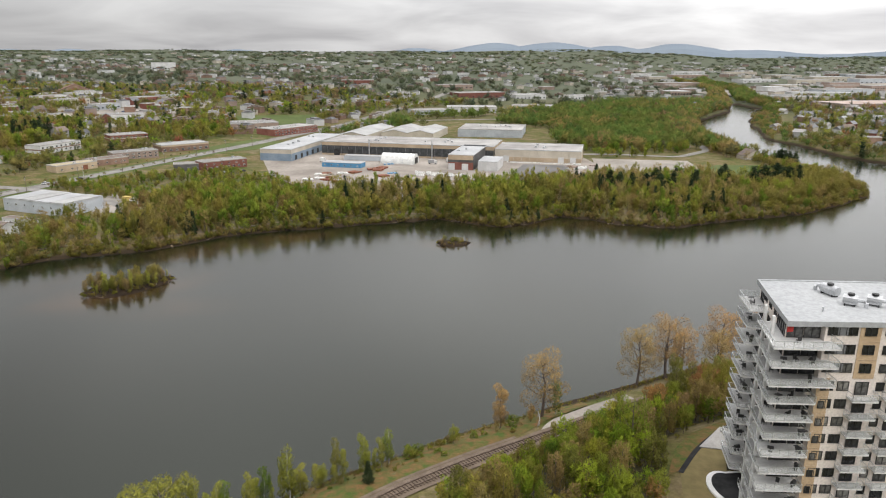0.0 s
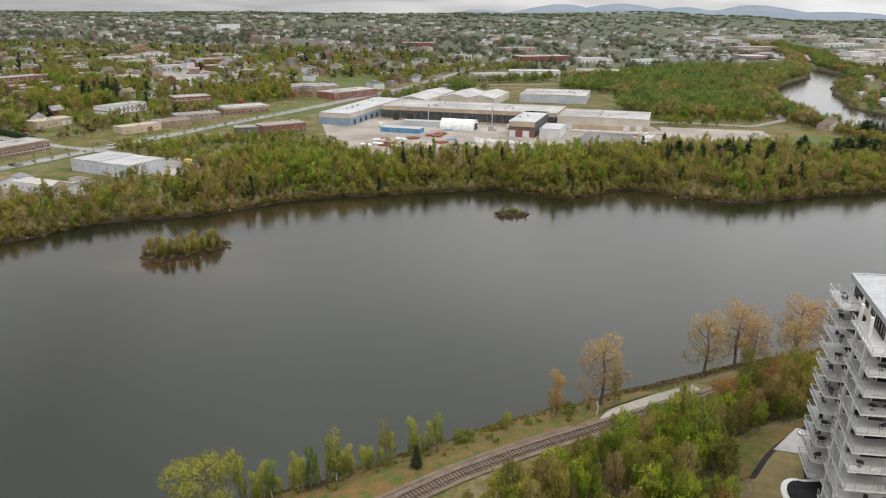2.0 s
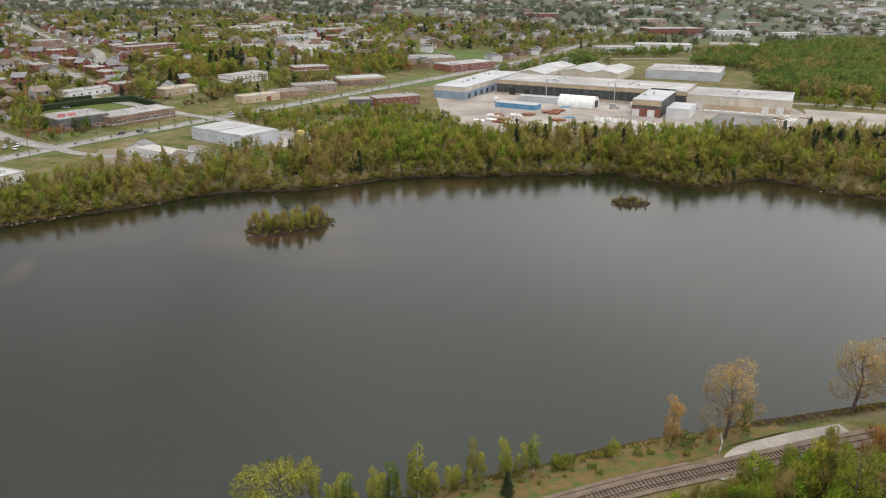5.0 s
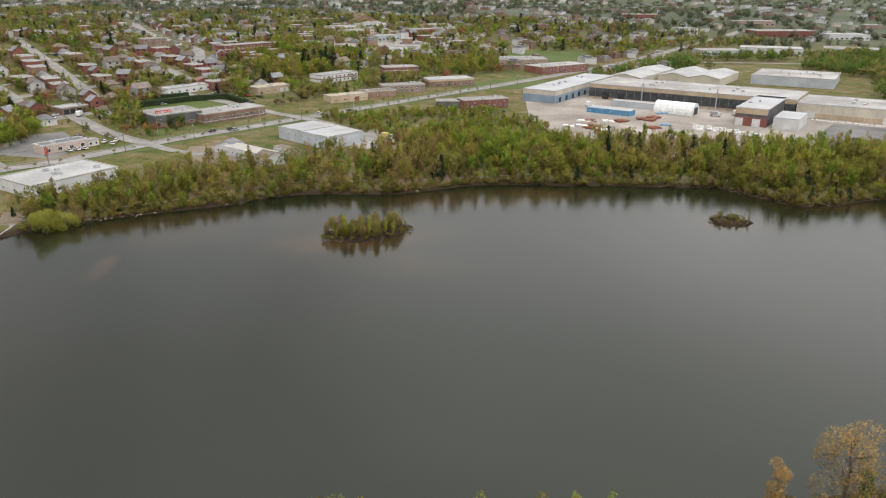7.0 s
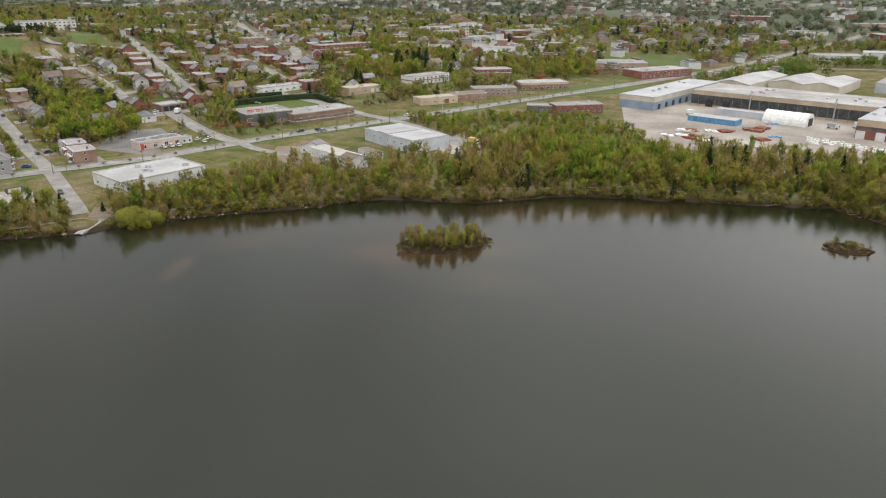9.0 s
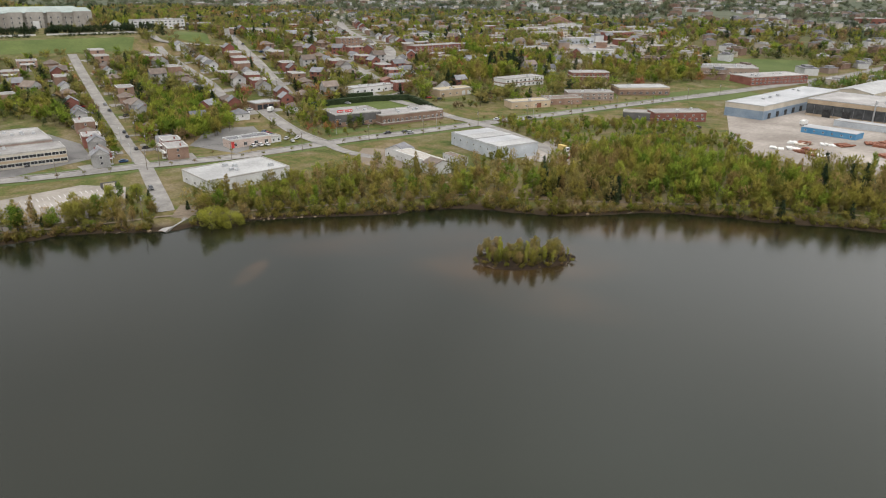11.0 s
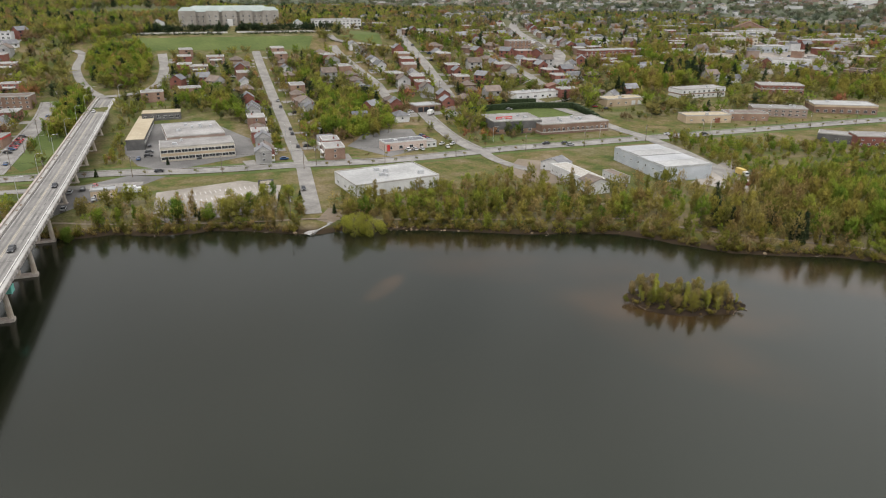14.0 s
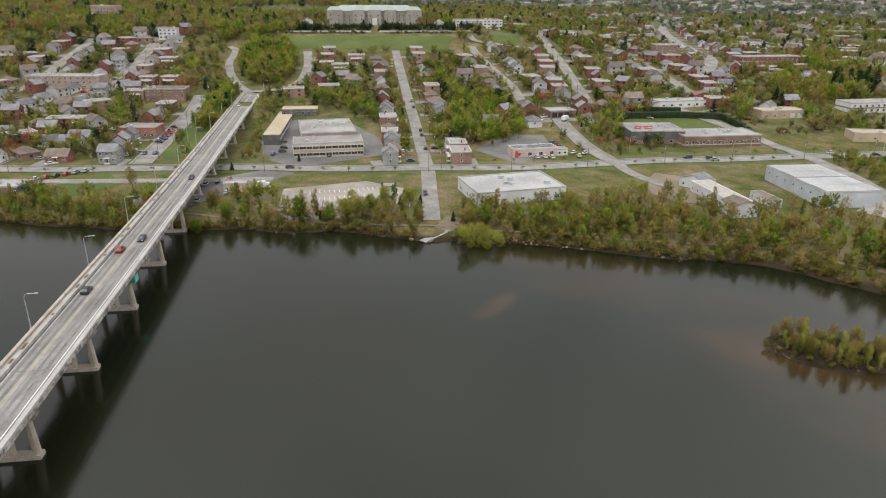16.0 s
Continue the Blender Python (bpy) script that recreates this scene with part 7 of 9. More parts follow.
def trunk_shape(kind, r, h, sparse=False):
    s = Shape()
    top = {"broad": 0.8, "wide": 0.75, "slim": 0.93, "bush": 0.5, "conifer": 0.95}[kind] * h
    r0 = {"broad": 0.018, "wide": 0.024, "slim": 0.011, "bush": 0.015, "conifer": 0.016}[kind] * h
    w = h * 0.02
    pts = [(0, 0, -0.4)] + [(r.uniform(-w, w), r.uniform(-w, w), top * k / 5) for k in range(1, 6)]
    s.tube(pts, r0, r0 * 0.25, 6)
    if kind != "conifer":
        for k in range(11 if sparse else 6):
            z = top * (0.25 + 0.7 * k / (11 if sparse else 6))
            a, q = k * 2.4 + r.uniform(-0.4, 0.4), h * {"broad": 0.22, "wide": 0.32, "slim": 0.08, "bush": 0.3}[kind] * r.uniform(0.6, 1.0)
            mid = (q * 0.5 * math.cos(a), q * 0.5 * math.sin(a), z + q * 0.35)
            s.tube([(0, 0, z), mid, (q * math.cos(a), q * math.sin(a), z + q * 0.95)], r0 * 0.4, r0 * 0.1, 4)
            if sparse:
                for e in (-0.6, 0.6):
                    s.tube([mid, (q * math.cos(a + e), q * math.sin(a + e), z + q * 0.8)], r0 * 0.2, r0 * 0.06, 3)
    return s


def tree_template(kind, h, n, leaf, bark, label, scale=1.0, sparse=False, seed=0):
    """A tree as a thing of height h at the origin: trunk with limbs, and crown."""
    r = np.random.default_rng(seed)
    rr = random.Random(seed)
    ob = thing("bush" if kind == "bush" else "tree", 0, 0, 0, 0, label, "bush" if kind == "bush" else "tree", "trees and bushes of the banks")
    part("trunk", trunk_shape(kind, rr, h, sparse), M[bark], ob)
    part("crown", crown_mesh("crown", crown_template(kind, n, r, scale), h, M[leaf]), None, ob)
    return ob


TREES = {
    "near_a": tree_template("broad", 11, 2500, "leaf", "bark", "young broadleaf tree in yellow-green spring leaf", 0.38, seed=1),
    "near_b": tree_template("broad", 11, 2500, "leaf_fresh", "bark", "broadleaf tree in fresh green leaf", 0.38, seed=2),
    "near_c": tree_template("broad", 11, 1700, "leaf", "bark", "half-leafed broadleaf tree with brown twigs", 0.36, True, seed=3),
    "near_d": tree_template("wide", 11, 1850, "leaf_fresh", "bark", "spreading tree in fresh green leaf", 0.42, seed=22),
    "near_e": tree_template("broad", 11, 2000, "leaf_bud", "bark", "tree with orange-brown young leaves", 0.42, True, seed=23),
    "near_p": tree_template("broad", 11, 2700, "leaf_pale", "bark", "pale yellow-green young tree", 0.34, seed=24),
    "near_red": tree_template("broad", 10, 2400, "leaf_red", "bark", "small tree with reddish young leaves", 0.44, seed=4),
    "bud_tall": tree_template("broad", 17, 5200, "leaf_haze", "bark", "tall sparse tree with orange-brown buds", 0.16, True, seed=5),
    "bud_column": tree_template("slim", 11, 2200, "leaf_haze", "bark", "narrow poplar with orange-brown buds", 0.32, True, seed=6),
    "birch": tree_template("slim", 9, 1500, "leaf_pale", "birch_bark", "slender birch with fresh leaves beside the water", 0.42, seed=7),
    "birch_b": tree_template("slim", 9, 1200, "leaf_fresh", "birch_bark", "slender birch with a white stem", 0.42, seed=8),
    "willow": tree_template("wide", 10, 7500, "leaf_pale", "bark", "wide yellow-green willow by the water", 0.27, seed=9),
    "broad_a": tree_template("broad", 11, 560, "leaf", "bark", "yellow-green broadleaf tree on the far bank", 0.9, seed=31),
    "broad_b": tree_template("broad", 11, 560, "leaf_fresh", "bark", "fresh green broadleaf tree on the far bank", 0.9, seed=32),
    "broad_c": tree_template("broad", 11, 380, "leaf", "bark", "half-leafed tree on the far bank", 0.75, True, seed=33),
    "conifer": tree_template("conifer", 11, 700, "leaf_dark", "bark", "dark green conifer with dense needles", 1.1, seed=10),
    "bush_a": tree_template("bush", 4, 300, "leaf", "bark", "rounded shrub in young leaf at the water's edge", 0.75, seed=11),
    "bush_b": tree_template("bush", 4, 260, "leaf_bud", "bark", "brownish budding shrub at the water's edge", 0.7, seed=12),
    "bush_c": tree_template("bush", 4, 300, "leaf_fresh", "bark", "fresh green shrub near the water", 0.75, seed=13),
}
T_H = {k: (17 if k == "bud_tall" else 10 if k in ("willow", "near_red") else 9 if k.startswith("birch") else 4 if k.startswith("bush") else 11) for k in TREES}
PLACED = set()
trng = random.Random(77)
SPOTS = []


def plant(key, x, y, h=None, z=None, wide=1.0):
    """Sets a tree of height h on the ground."""
    ob = TREES[key]
    h = h or T_H[key]
    z = ground_at(x, y) if z is None else z
    k = h / T_H[key]
    m = pose(x, y, z, 0, 0, trng.uniform(0, 360)) @ Matrix.Diagonal((k * wide * trng.uniform(0.9, 1.12), k * wide * trng.uniform(0.9, 1.12), k, 1))
    SPOTS.append((x, y))
    if key in PLACED:
        return copy_thing(ob, m)
    ob.matrix_basis = m
    PLACED.add(key)
    return ob


# near bank: marked single trees
plant("bud_column", 13.0, 140.8, 11.0, None, 1.3)
plant("bud_tall", 23.2, 146.2, 18.0, None, 1.25)
plant("birch_b", 26.5, 147.0, 9.0)
plant("bud_column", 20.2, 143.0, 4.5)
plant("bush_c", 16.2, 141.8, 3.0)
plant("bush_c", 7.0, 136.5, 2.4)
plant("near_p", 2.5, 134.0, 5.0)
for x, y, h in ((50.5, 165, 17), (59, 168.5, 18.5), (64, 171, 14), (76, 175, 17), (85, 180, 15), (93, 183, 14), (71, 166, 13), (101, 187, 14)):
    plant("bud_tall", x, y, h)
plant("willow", -50, 106, 14.0)
plant("willow", -66, 92, 7.5)
plant("bush_c", -59, 99, 4.5)
for k in range(40):
    t = k / 39
    x, y = -44 + 45 * t, 108.5 + 27.5 * t
    if 0.55 < t < 0.60 or 0.72 < t < 0.80:
        continue
    plant(trng.choice(["birch", "near_p", "birch", "birch_b", "birch"] if t < 0.82 else ["near_p", "bush_c", "bush_a"]), x + trng.uniform(-0.8, 0.8), y + trng.uniform(-1.2, 0.6), trng.uniform(5.5, 12.0) * (0.4 if t > 0.82 else 1.0), None, trng.uniform(0.8, 1.15))
plant("conifer", -14.5, 119.0, 5.0)
for k in range(20):
    t = trng.random()
    plant(trng.choice(["bush_a", "bush_b", "bush_c"]), -44 + 66 * t, 105.5 + 38 * t + trng.uniform(-2.5, 1.5), trng.uniform(1.0, 2.2))
plant("near_red", 46.5, 138, 11.5)
plant("near_red", 62, 149, 10.0)
# near bank: the wood between rails and tower
WOOD = [(-6, 104), (8, 117), (20, 127), (27, 133.5), (40, 142.5), (60, 154.5), (86, 168), (100, 173), (98, 150), (72, 138), (62, 131), (57, 130), (49, 125), (43.4, 118), (39.4, 108), (35, 96), (14, 84), (-2, 92)]
n = 0
while n < 158:
    x, y = trng.uniform(-6, 100), trng.uniform(84, 172)
    if inside(np.array([x]), np.array([y]), WOOD)[0] and all(math.hypot(x - a, y - b) > 2.5 for a, b in SPOTS) and line_distance(np.array([x]), np.array([y]), RAIL)[0] > (4.0 if x < 22 else 1.8):
        key = trng.choice(["near_a", "near_b", "near_e", "near_p", "near_e", "near_b", "near_a", "near_c"] if math.hypot(x - 54, y - 146) < 17 else ["near_a", "near_b", "near_p", "near_d", "near_c", "near_b", "near_b", "near_p", "near_e"])
        gap = line_distance(np.array([x]), np.array([y]), RAIL[:9])[0]
        h = min(trng.uniform(7.5, 12.5), 0.55 * gap + 1.0 if x < 22 else 0.7 * gap + 5.0 if x < 30 else 20.0) * (1.3 if x > 50 and gap < 14 else 1.0)
        n += 1
        if h < 3.6:
            key = trng.choice(["bush_a", "bush_c", "bush_b"])
        plant(key, x, y, h, None, 0.95 if h < 3.6 else 0.8)

# islands
for cx, cy, a, b, yaw, label, count, hh in ((-117.5, 246, 16.5, 8.6, 42, "low muddy island with young trees and scrub", 58, 8.6), (4.6, 309, 7.6, 5.0, 5, "tiny muddy island with bare scrub", 18, 5.6)):
    s = Shape()
    rings = []
    for k, (f, z) in enumerate(((1.12, -0.8), (1.0, 0.05), (0.9, 0.6), (0.55, 0.9))):
        rings.append([(cx + f * (a * math.cos(t) * math.cos(math.radians(yaw)) - b * math.sin(t) * math.sin(math.radians(yaw))) * (1 + 0.08 * math.sin(3 * t + k) + 0.05 * math.sin(7 * t)), cy + f * (a * math.cos(t) * math.sin(math.radians(yaw)) + b * math.sin(t) * math.cos(math.radians(yaw))) * (1 + 0.08 * math.sin(3 * t + k)), z) for t in np.linspace(0, 2 * math.pi, 29)[:-1]])
    # keep the outline centred on the island
    v = [p for ring in rings for p in ring] + [(cx, cy, 1.0)]
    f = [(i * 28 + k, i * 28 + (k + 1) % 28, (i + 1) * 28 + (k + 1) % 28, (i + 1) * 28 + k) for i in range(3) for k in range(28)] + [(3 * 28 + k, 3 * 28 + (k + 1) % 28, 4 * 28) for k in range(28)]
    s.add(v, f)
    setting("island", s, M["mud"], label, "island")
    cy_, sy_ = math.cos(math.radians(yaw)), math.sin(math.radians(yaw))
    for k in range(count):
        t, q = k * 2.4, math.sqrt((k + 0.5) / count) * 0.88
        ex, ey = a * q * math.cos(t) + trng.uniform(-0.7, 0.7), b * q * math.sin(t) + trng.uniform(-0.7, 0.7)
        key = trng.choice(["near_p", "near_c", "birch", "near_a", "near_e", "broad_c", "birch"] if a > 10 else ["broad_c", "bush_b", "near_c"])
        plant(key, cx + ex * cy_ - ey * sy_, cy + ex * sy_ + ey * cy_, hh * trng.uniform(0.6, 1.05) * (1.0 - 0.3 * q * q), 0.6)
    for k in range(count):
        t, q = k * 2.4 + 1.0, 0.25 + 0.78 * math.sqrt((k + 0.5) / count)
        ex, ey = a * q * math.cos(t), b * q * math.sin(t)
        plant(trng.choice(["bush_b", "bush_a", "bush_b", "bush_a"] if a > 10 else ["bush_b", "bush_b", "bush_a"]), cx + ex * cy_ - ey * sy_, cy + ex * sy_ + ey * cy_, trng.uniform(1.8, 3.2), 0.3)
    for k in range(5 if a > 10 else 2):
        t = trng.uniform(math.pi, 2 * math.pi)
        x, y = cx + a * math.cos(t) * math.cos(math.radians(yaw)) - b * math.sin(t) * math.sin(math.radians(yaw)), cy + a * math.cos(t) * math.sin(math.radians(yaw)) + b * math.sin(t) * math.cos(math.radians(yaw))
        lg = Shape().tube([(-1.6, 0, 0.1), (0, 0.1, 0.3), (1.5, 0, 0.5)], 0.12, 0.05).tube([(0.2, 0, 0.3), (0.8, 0.6, 0.8)], 0.05, 0.02, 4)
        tagged(part("driftwood", lg, M["wood_pole"], None, "", pose(x, y, 0.0, 0, 0, trng.uniform(0, 360))), "bleached driftwood log at the island's edge", "log", "driftwood")

# far bank: first row along the water
line = np.array([p for p in FAR_SHORE[4:]] + INNER_SHORE[:2], float)
seg = np.concatenate([[0], np.cumsum(np.hypot(*np.diff(line, axis=0).T))])
d = 0.0
while d < seg[-1]:
    x, y = np.interp(d, seg, line[:, 0]), np.interp(d, seg, line[:, 1])
    x2, y2 = np.interp(d + 4, seg, line[:, 0]), np.interp(d + 4, seg, line[:, 1])
    a = math.atan2(y2 - y, x2 - x)
    off_in = trng.uniform(3.0, 7.0)
    x, y = x - math.sin(a) * off_in, y + math.cos(a) * off_in
    dock = math.hypot(x + 243, y - 194) < 12 or (-262 < x and x < -240 and y < 200)
    if not dock and abs(x + 292) > 9:
        left = d < 330
        key = trng.choice(["bush_a", "bush_b", "bush_a"] if left else ["bush_a", "bush_b", "bush_c", "bush_a"])
        plant(key, x, y, trng.uniform(2.5, 5.5) if key.startswith("bush") else trng.uniform(6, 10))
    d += trng.uniform(9.0, 13.0) if d > 330 else trng.uniform(6.5, 9.5)
# marked trees of the far bank
for x, y, key, h in ((-245, 206, "conifer", 8.5), (-271, 163, "conifer", 9.5), (-272, 200, "conifer", 9), (-267, 203, "conifer", 8), (-226, 203, "willow", 8.5), (-222, 209, "willow", 7), (-354, 147, "conifer", 9), (-357, 180, "conifer", 9), (-357, 353, "conifer", 6.5), (-300, 150 - 22, "broad_a", 8), (-263, 172, "broad_b", 10), (-286, 131, "broad_b", 9), (-276, 148, "broad_c", 10), (-258, 184, "broad_c", 8), (-152, 322, "conifer", 11), (-112, 338, "conifer", 12), (-107, 336, "conifer", 10), (-120, 334, "conifer", 11), (-98, 340, "conifer", 9), (208, 424, "conifer", 13), (214, 430, "conifer", 15), (203, 420, "conifer", 11), (150, 400, "conifer", 11), (255, 500, "conifer", 13), (225, 470, "conifer", 10), (-430, 640, "conifer", 16), (-436, 646, "conifer", 14), (-420, 636, "conifer", 14), (-443, 650, "conifer", 15), (-405, 690, "conifer", 15), (-396, 676, "conifer", 16), (-388, 686, "conifer", 17), (-380, 672, "conifer", 14), (-412, 680, "conifer", 15), (262, 552, "conifer", 12), (250, 497, "conifer", 11), (256, 505, "conifer", 13), (258, 522, "conifer", 12)):
    plant(key, x, y, h)
SHORE_TREES = [(-325, 347, "broad_b", 6.5), (-323, 353, "broad_b", 7), (-302, 335, "broad_b", 5.5), (-296, 343, "broad_b", 5), (-282, 119, "broad_b", 8), (-293, 131, "broad_c", 9), (-280, 137, "broad_c", 9), (-275, 143, "broad_c", 9), (-272, 147, "broad_c", 11), (-272, 155, "broad_b", 11.5), (-275, 163, "conifer", 9), (-269, 164, "broad_b", 6), (-272, 173, "broad_a", 9), (-270, 177, "broad_a", 9), (-268, 182, "broad_b", 9), (-270, 189, "broad_b", 10), (-269, 195, "conifer", 9), (-265, 197, "broad_b", 9), (-252, 183, "near_e", 6), (-250, 186, "near_e", 6), (-256, 196, "conifer", 8), (-343, 103, "near_e", 10), (-317, 94, "broad_a", 8), (-315, 88, "broad_a", 8), (-318, 82, "broad_b", 7), (-326, 77, "broad_c", 8), (-329, 70, "broad_b", 8), (-332, 65, "broad_c", 8)]
# trees between the lots and the water, on both sides of the bridge
for x, y, key, h in SHORE_TREES:
    plant(key, x, y, h)
for t in TREES.values():
    if not any(t is TREES[k] for k in PLACED):
        for o in (*t.children_recursive, t):
            bpy.data.objects.remove(o)

# ---------------------------------------------------------------- woods and town trees, as one mass each
class Grove:
    """Gathers many trees of a few kinds into one mesh of leaf clumps and one of stems."""

    def __init__(self, name, leaf, label, kinds, n, count=5, scale=1.0, seed=0):
        self.name, self.leaf, self.label = name, leaf, label
        r = np.random.default_rng(seed)
        self.temps = [crown_template(kinds[k % len(kinds)], n, r, scale) for k in range(count)]
        self.v, self.n, self.t, self.stems, self.r = [], [], [], Shape(), r

    def add(self, x, y, h, z, stem=True, wide=1.0):
        t, facing = self.temps[self.r.integers(len(self.temps))]
        a = self.r.uniform(0, 2 * np.pi)
        c, s = np.cos(a), np.sin(a)
        turn = np.array([[c, s, 0], [-s, c, 0], [0, 0, 1]])
        q = t @ turn
        self.n.append(facing @ turn)
        self.v.append(q * h * np.array([wide, wide, 1.0]) + (x, y, z))
        self.t.append(np.full(len(t), self.r.uniform(0, 1), np.float32))
        if stem:
            k = h * 0.013
            self.stems.add([(x - k, y - k, z - 0.4), (x + k, y - k, z - 0.4), (x, y + k, z - 0.4), (x, y, z + h * 0.75)], [(0, 1, 3), (1, 2, 3), (2, 0, 3)])

    def done(self, bark="bark"):
        v = np.concatenate(self.v)
        n = len(v) // 3
        setting(self.name, bulk_mesh(self.name, v, np.full(n, 3), np.arange(3 * n), M[self.leaf], np.concatenate(self.t), facing=np.concatenate(self.n)), None, self.label, "trees", "stuff")
        if self.stems.v:
            setting(self.name + "_stems", self.stems, M[bark], "thin stems below the " + self.label, "tree stems", "stuff")


def fill(ring, spacing, seed, clear=4.0, jitter=0.45, roads=5.0):
    """Points about one spacing apart inside a ring, clear of roads and buildings."""
    r = np.random.default_rng(seed)
    p = np.array(ring, float)
    xs, ys = np.arange(p[:, 0].min(), p[:, 0].max(), spacing), np.arange(p[:, 1].min(), p[:, 1].max(), spacing)
    X, Y = np.meshgrid(xs, ys)
    X = X + (np.arange(len(ys))[:, None] % 2) * spacing / 2
    X, Y = (X + r.uniform(-jitter, jitter, X.shape) * spacing).ravel(), (Y + r.uniform(-jitter, jitter, Y.shape) * spacing).ravel()
    ok = inside(X, Y, ring) & ~inside(X, Y, RIVER)
    X, Y = X[ok], Y[ok]
    if len(X):
        near = np.full(len(X), 1e9)
        for k in range(0, len(ROAD_PTS), 400):
            q = ROAD_PTS[k:k + 400]
            near = np.minimum(near, np.hypot(X[:, None] - q[None, :, 0], Y[:, None] - q[None, :, 1]).min(1))
        t = np.array(TAKEN)
        gap = np.full(len(X), 1e9)
        for k in range(0, len(t), 300):
            q = t[k:k + 300]
            gap = np.minimum(gap, (np.hypot(X[:, None] - q[None, :, 0], Y[:, None] - q[None, :, 1]) - q[None, :, 2]).min(1))
        ok = (near > roads) & (gap > clear)
        X, Y = X[ok], Y[ok]
    return X, Y, ground(X, Y), r


g1 = Grove("riverside_wood", "leaf", "yellow-green spring wood along the river", ["broad", "slim", "broad", "wide", "broad"], 230, 7, 1.15, 1)
g1f = Grove("riverside_wood_fresh", "leaf_fresh", "fresh green trees within the riverside wood", ["broad", "broad", "slim", "wide"], 235, 5, 1.15, 2)
g1b = Grove("riverside_wood_budding", "leaf_bud", "brown budding trees within the riverside wood", ["broad", "broad"], 210, 4, 0.8, 3)
g1d = Grove("riverside_conifers", "leaf_dark", "dark conifers within the riverside wood", ["conifer"], 220, 3, 1.3, 4)
g1w = Grove("peninsula_wood", "leaf_olive", "rounded olive-yellow trees at the tip of the peninsula", ["wide", "wide", "broad"], 260, 5, 1.1, 5)


def species(x, y, u):
    """Which grove a tree of the riverside wood belongs to: kinds stand together in patches."""
    v = math.sin(x * 0.055 + 1.3 * math.sin(y * 0.04)) + math.cos(y * 0.06 + x * 0.03)
    if x > 178:
        return g1w if u < 0.62 else g1b if u < 0.86 else g1f
    if x > 90:
        return g1b if u < 0.46 else g1d if u > 0.92 else g1f if u > 0.70 else g1
    if v > 0.75:
        return g1f if u < 0.72 else g1
    if v < -0.85:
        return g1b if u < 0.5 else g1d if u > 0.90 else g1
    return g1f if u < 0.25 else g1b if u > 0.82 else g1d if u > 0.80 else g1


BAND = [(-152, 298), (-128, 306), (-100, 332), (-62, 346), (-20, 362), (14, 358), (30, 350), (60, 374), (86, 362), (118, 350), (164, 370), (200, 382), (240, 412), (262, 440), (262, 480), (236, 452), (196, 432), (164, 462), (104, 450), (84, 440), (52, 434), (0, 416), (-50, 413), (-92, 424), (-118, 412), (-146, 392), (-164, 352)]
X, Y, Z, r = fill(BAND, 5.6, 1, 2.0)
for x, y, z in zip(X, Y, Z):
    u = r.uniform()
    h = r.uniform(7.5, 12.5)
    meadow = math.hypot((x + 105) / 42, (y - 408) / 17) < 1
    if meadow and r.uniform() < 0.8:
        continue
    species(x, y, u).add(x, y, h * (0.35 if meadow else 1.05), z, True, 0.88)
YOUNG = [(-166, 345), (-146, 392), (-118, 412), (-92, 424), (-112, 468), (-138, 484), (-180, 470), (-218, 440), (-244, 440), (-236, 410), (-190, 388), (-172, 372)]
X, Y, Z, r = fill(YOUNG, 4.4, 2, 2.0)
for x, y, z in zip(X, Y, Z):
    bare = math.sin(x * 0.07 + 1) * math.cos(y * 0.06) > 0.35 or math.hypot((x + 105) / 42, (y - 408) / 17) < 1
    if r.uniform() < (0.62 if bare else 0.15):
        continue
    (g1f if r.uniform() < 0.64 else g1).add(x, y, r.uniform(2.4, 4.0) if bare else r.uniform(3.0, 6.8), z, wide=1.2)
LEFT = [(-156, 292), (-182, 270), (-212, 238), (-232, 214), (-238, 204), (-250, 214), (-236, 226), (-242, 262), (-232, 286), (-226, 300), (-196, 306), (-196, 336), (-168, 345)]
X, Y, Z, r = fill(LEFT, 5.4, 3, 2.0)
for x, y, z in zip(X, Y, Z):
    u = r.uniform()
    if x > -226 and y > 262 and y - 0.95 * (x + 190) > 288 and u < 0.35:
        continue
    (g1f if u < 0.3 else g1b if u > 0.7 else g1).add(x, y, r.uniform(5.5, 9.5), z)
WEST = [(-334, 56), (-318, 76), (-305, 98), (-290, 120), (-284, 138), (-270, 152), (-258, 180), (-250, 188), (-262, 194), (-274, 176), (-286, 150), (-300, 124), (-318, 98), (-342, 66)]
X, Y, Z, r = fill(WEST, 6.0, 4, 1.0)
for x, y, z in zip(X, Y, Z):
    if abs((x + 162) * 0.3397 + (y - 70.3) * 0.9405) < 14:
        continue
    u = r.uniform()
    (g1f if u < 0.25 else g1b if u > 0.7 else g1).add(x, y, r.uniform(6, 10), z)
WEST2 = [(-334, 50), (-350, 66), (-520, -180), (-560, -330), (-480, -130), (-420, -60), (-362, 18)]
X, Y, Z, r = fill(WEST2, 6.5, 5, 1.0)
for x, y, z in zip(X, Y, Z):
    u = r.uniform()
    (g1f if u < 0.2 else g1b if u > 0.7 else g1).add(x, y, r.uniform(5, 9), z)
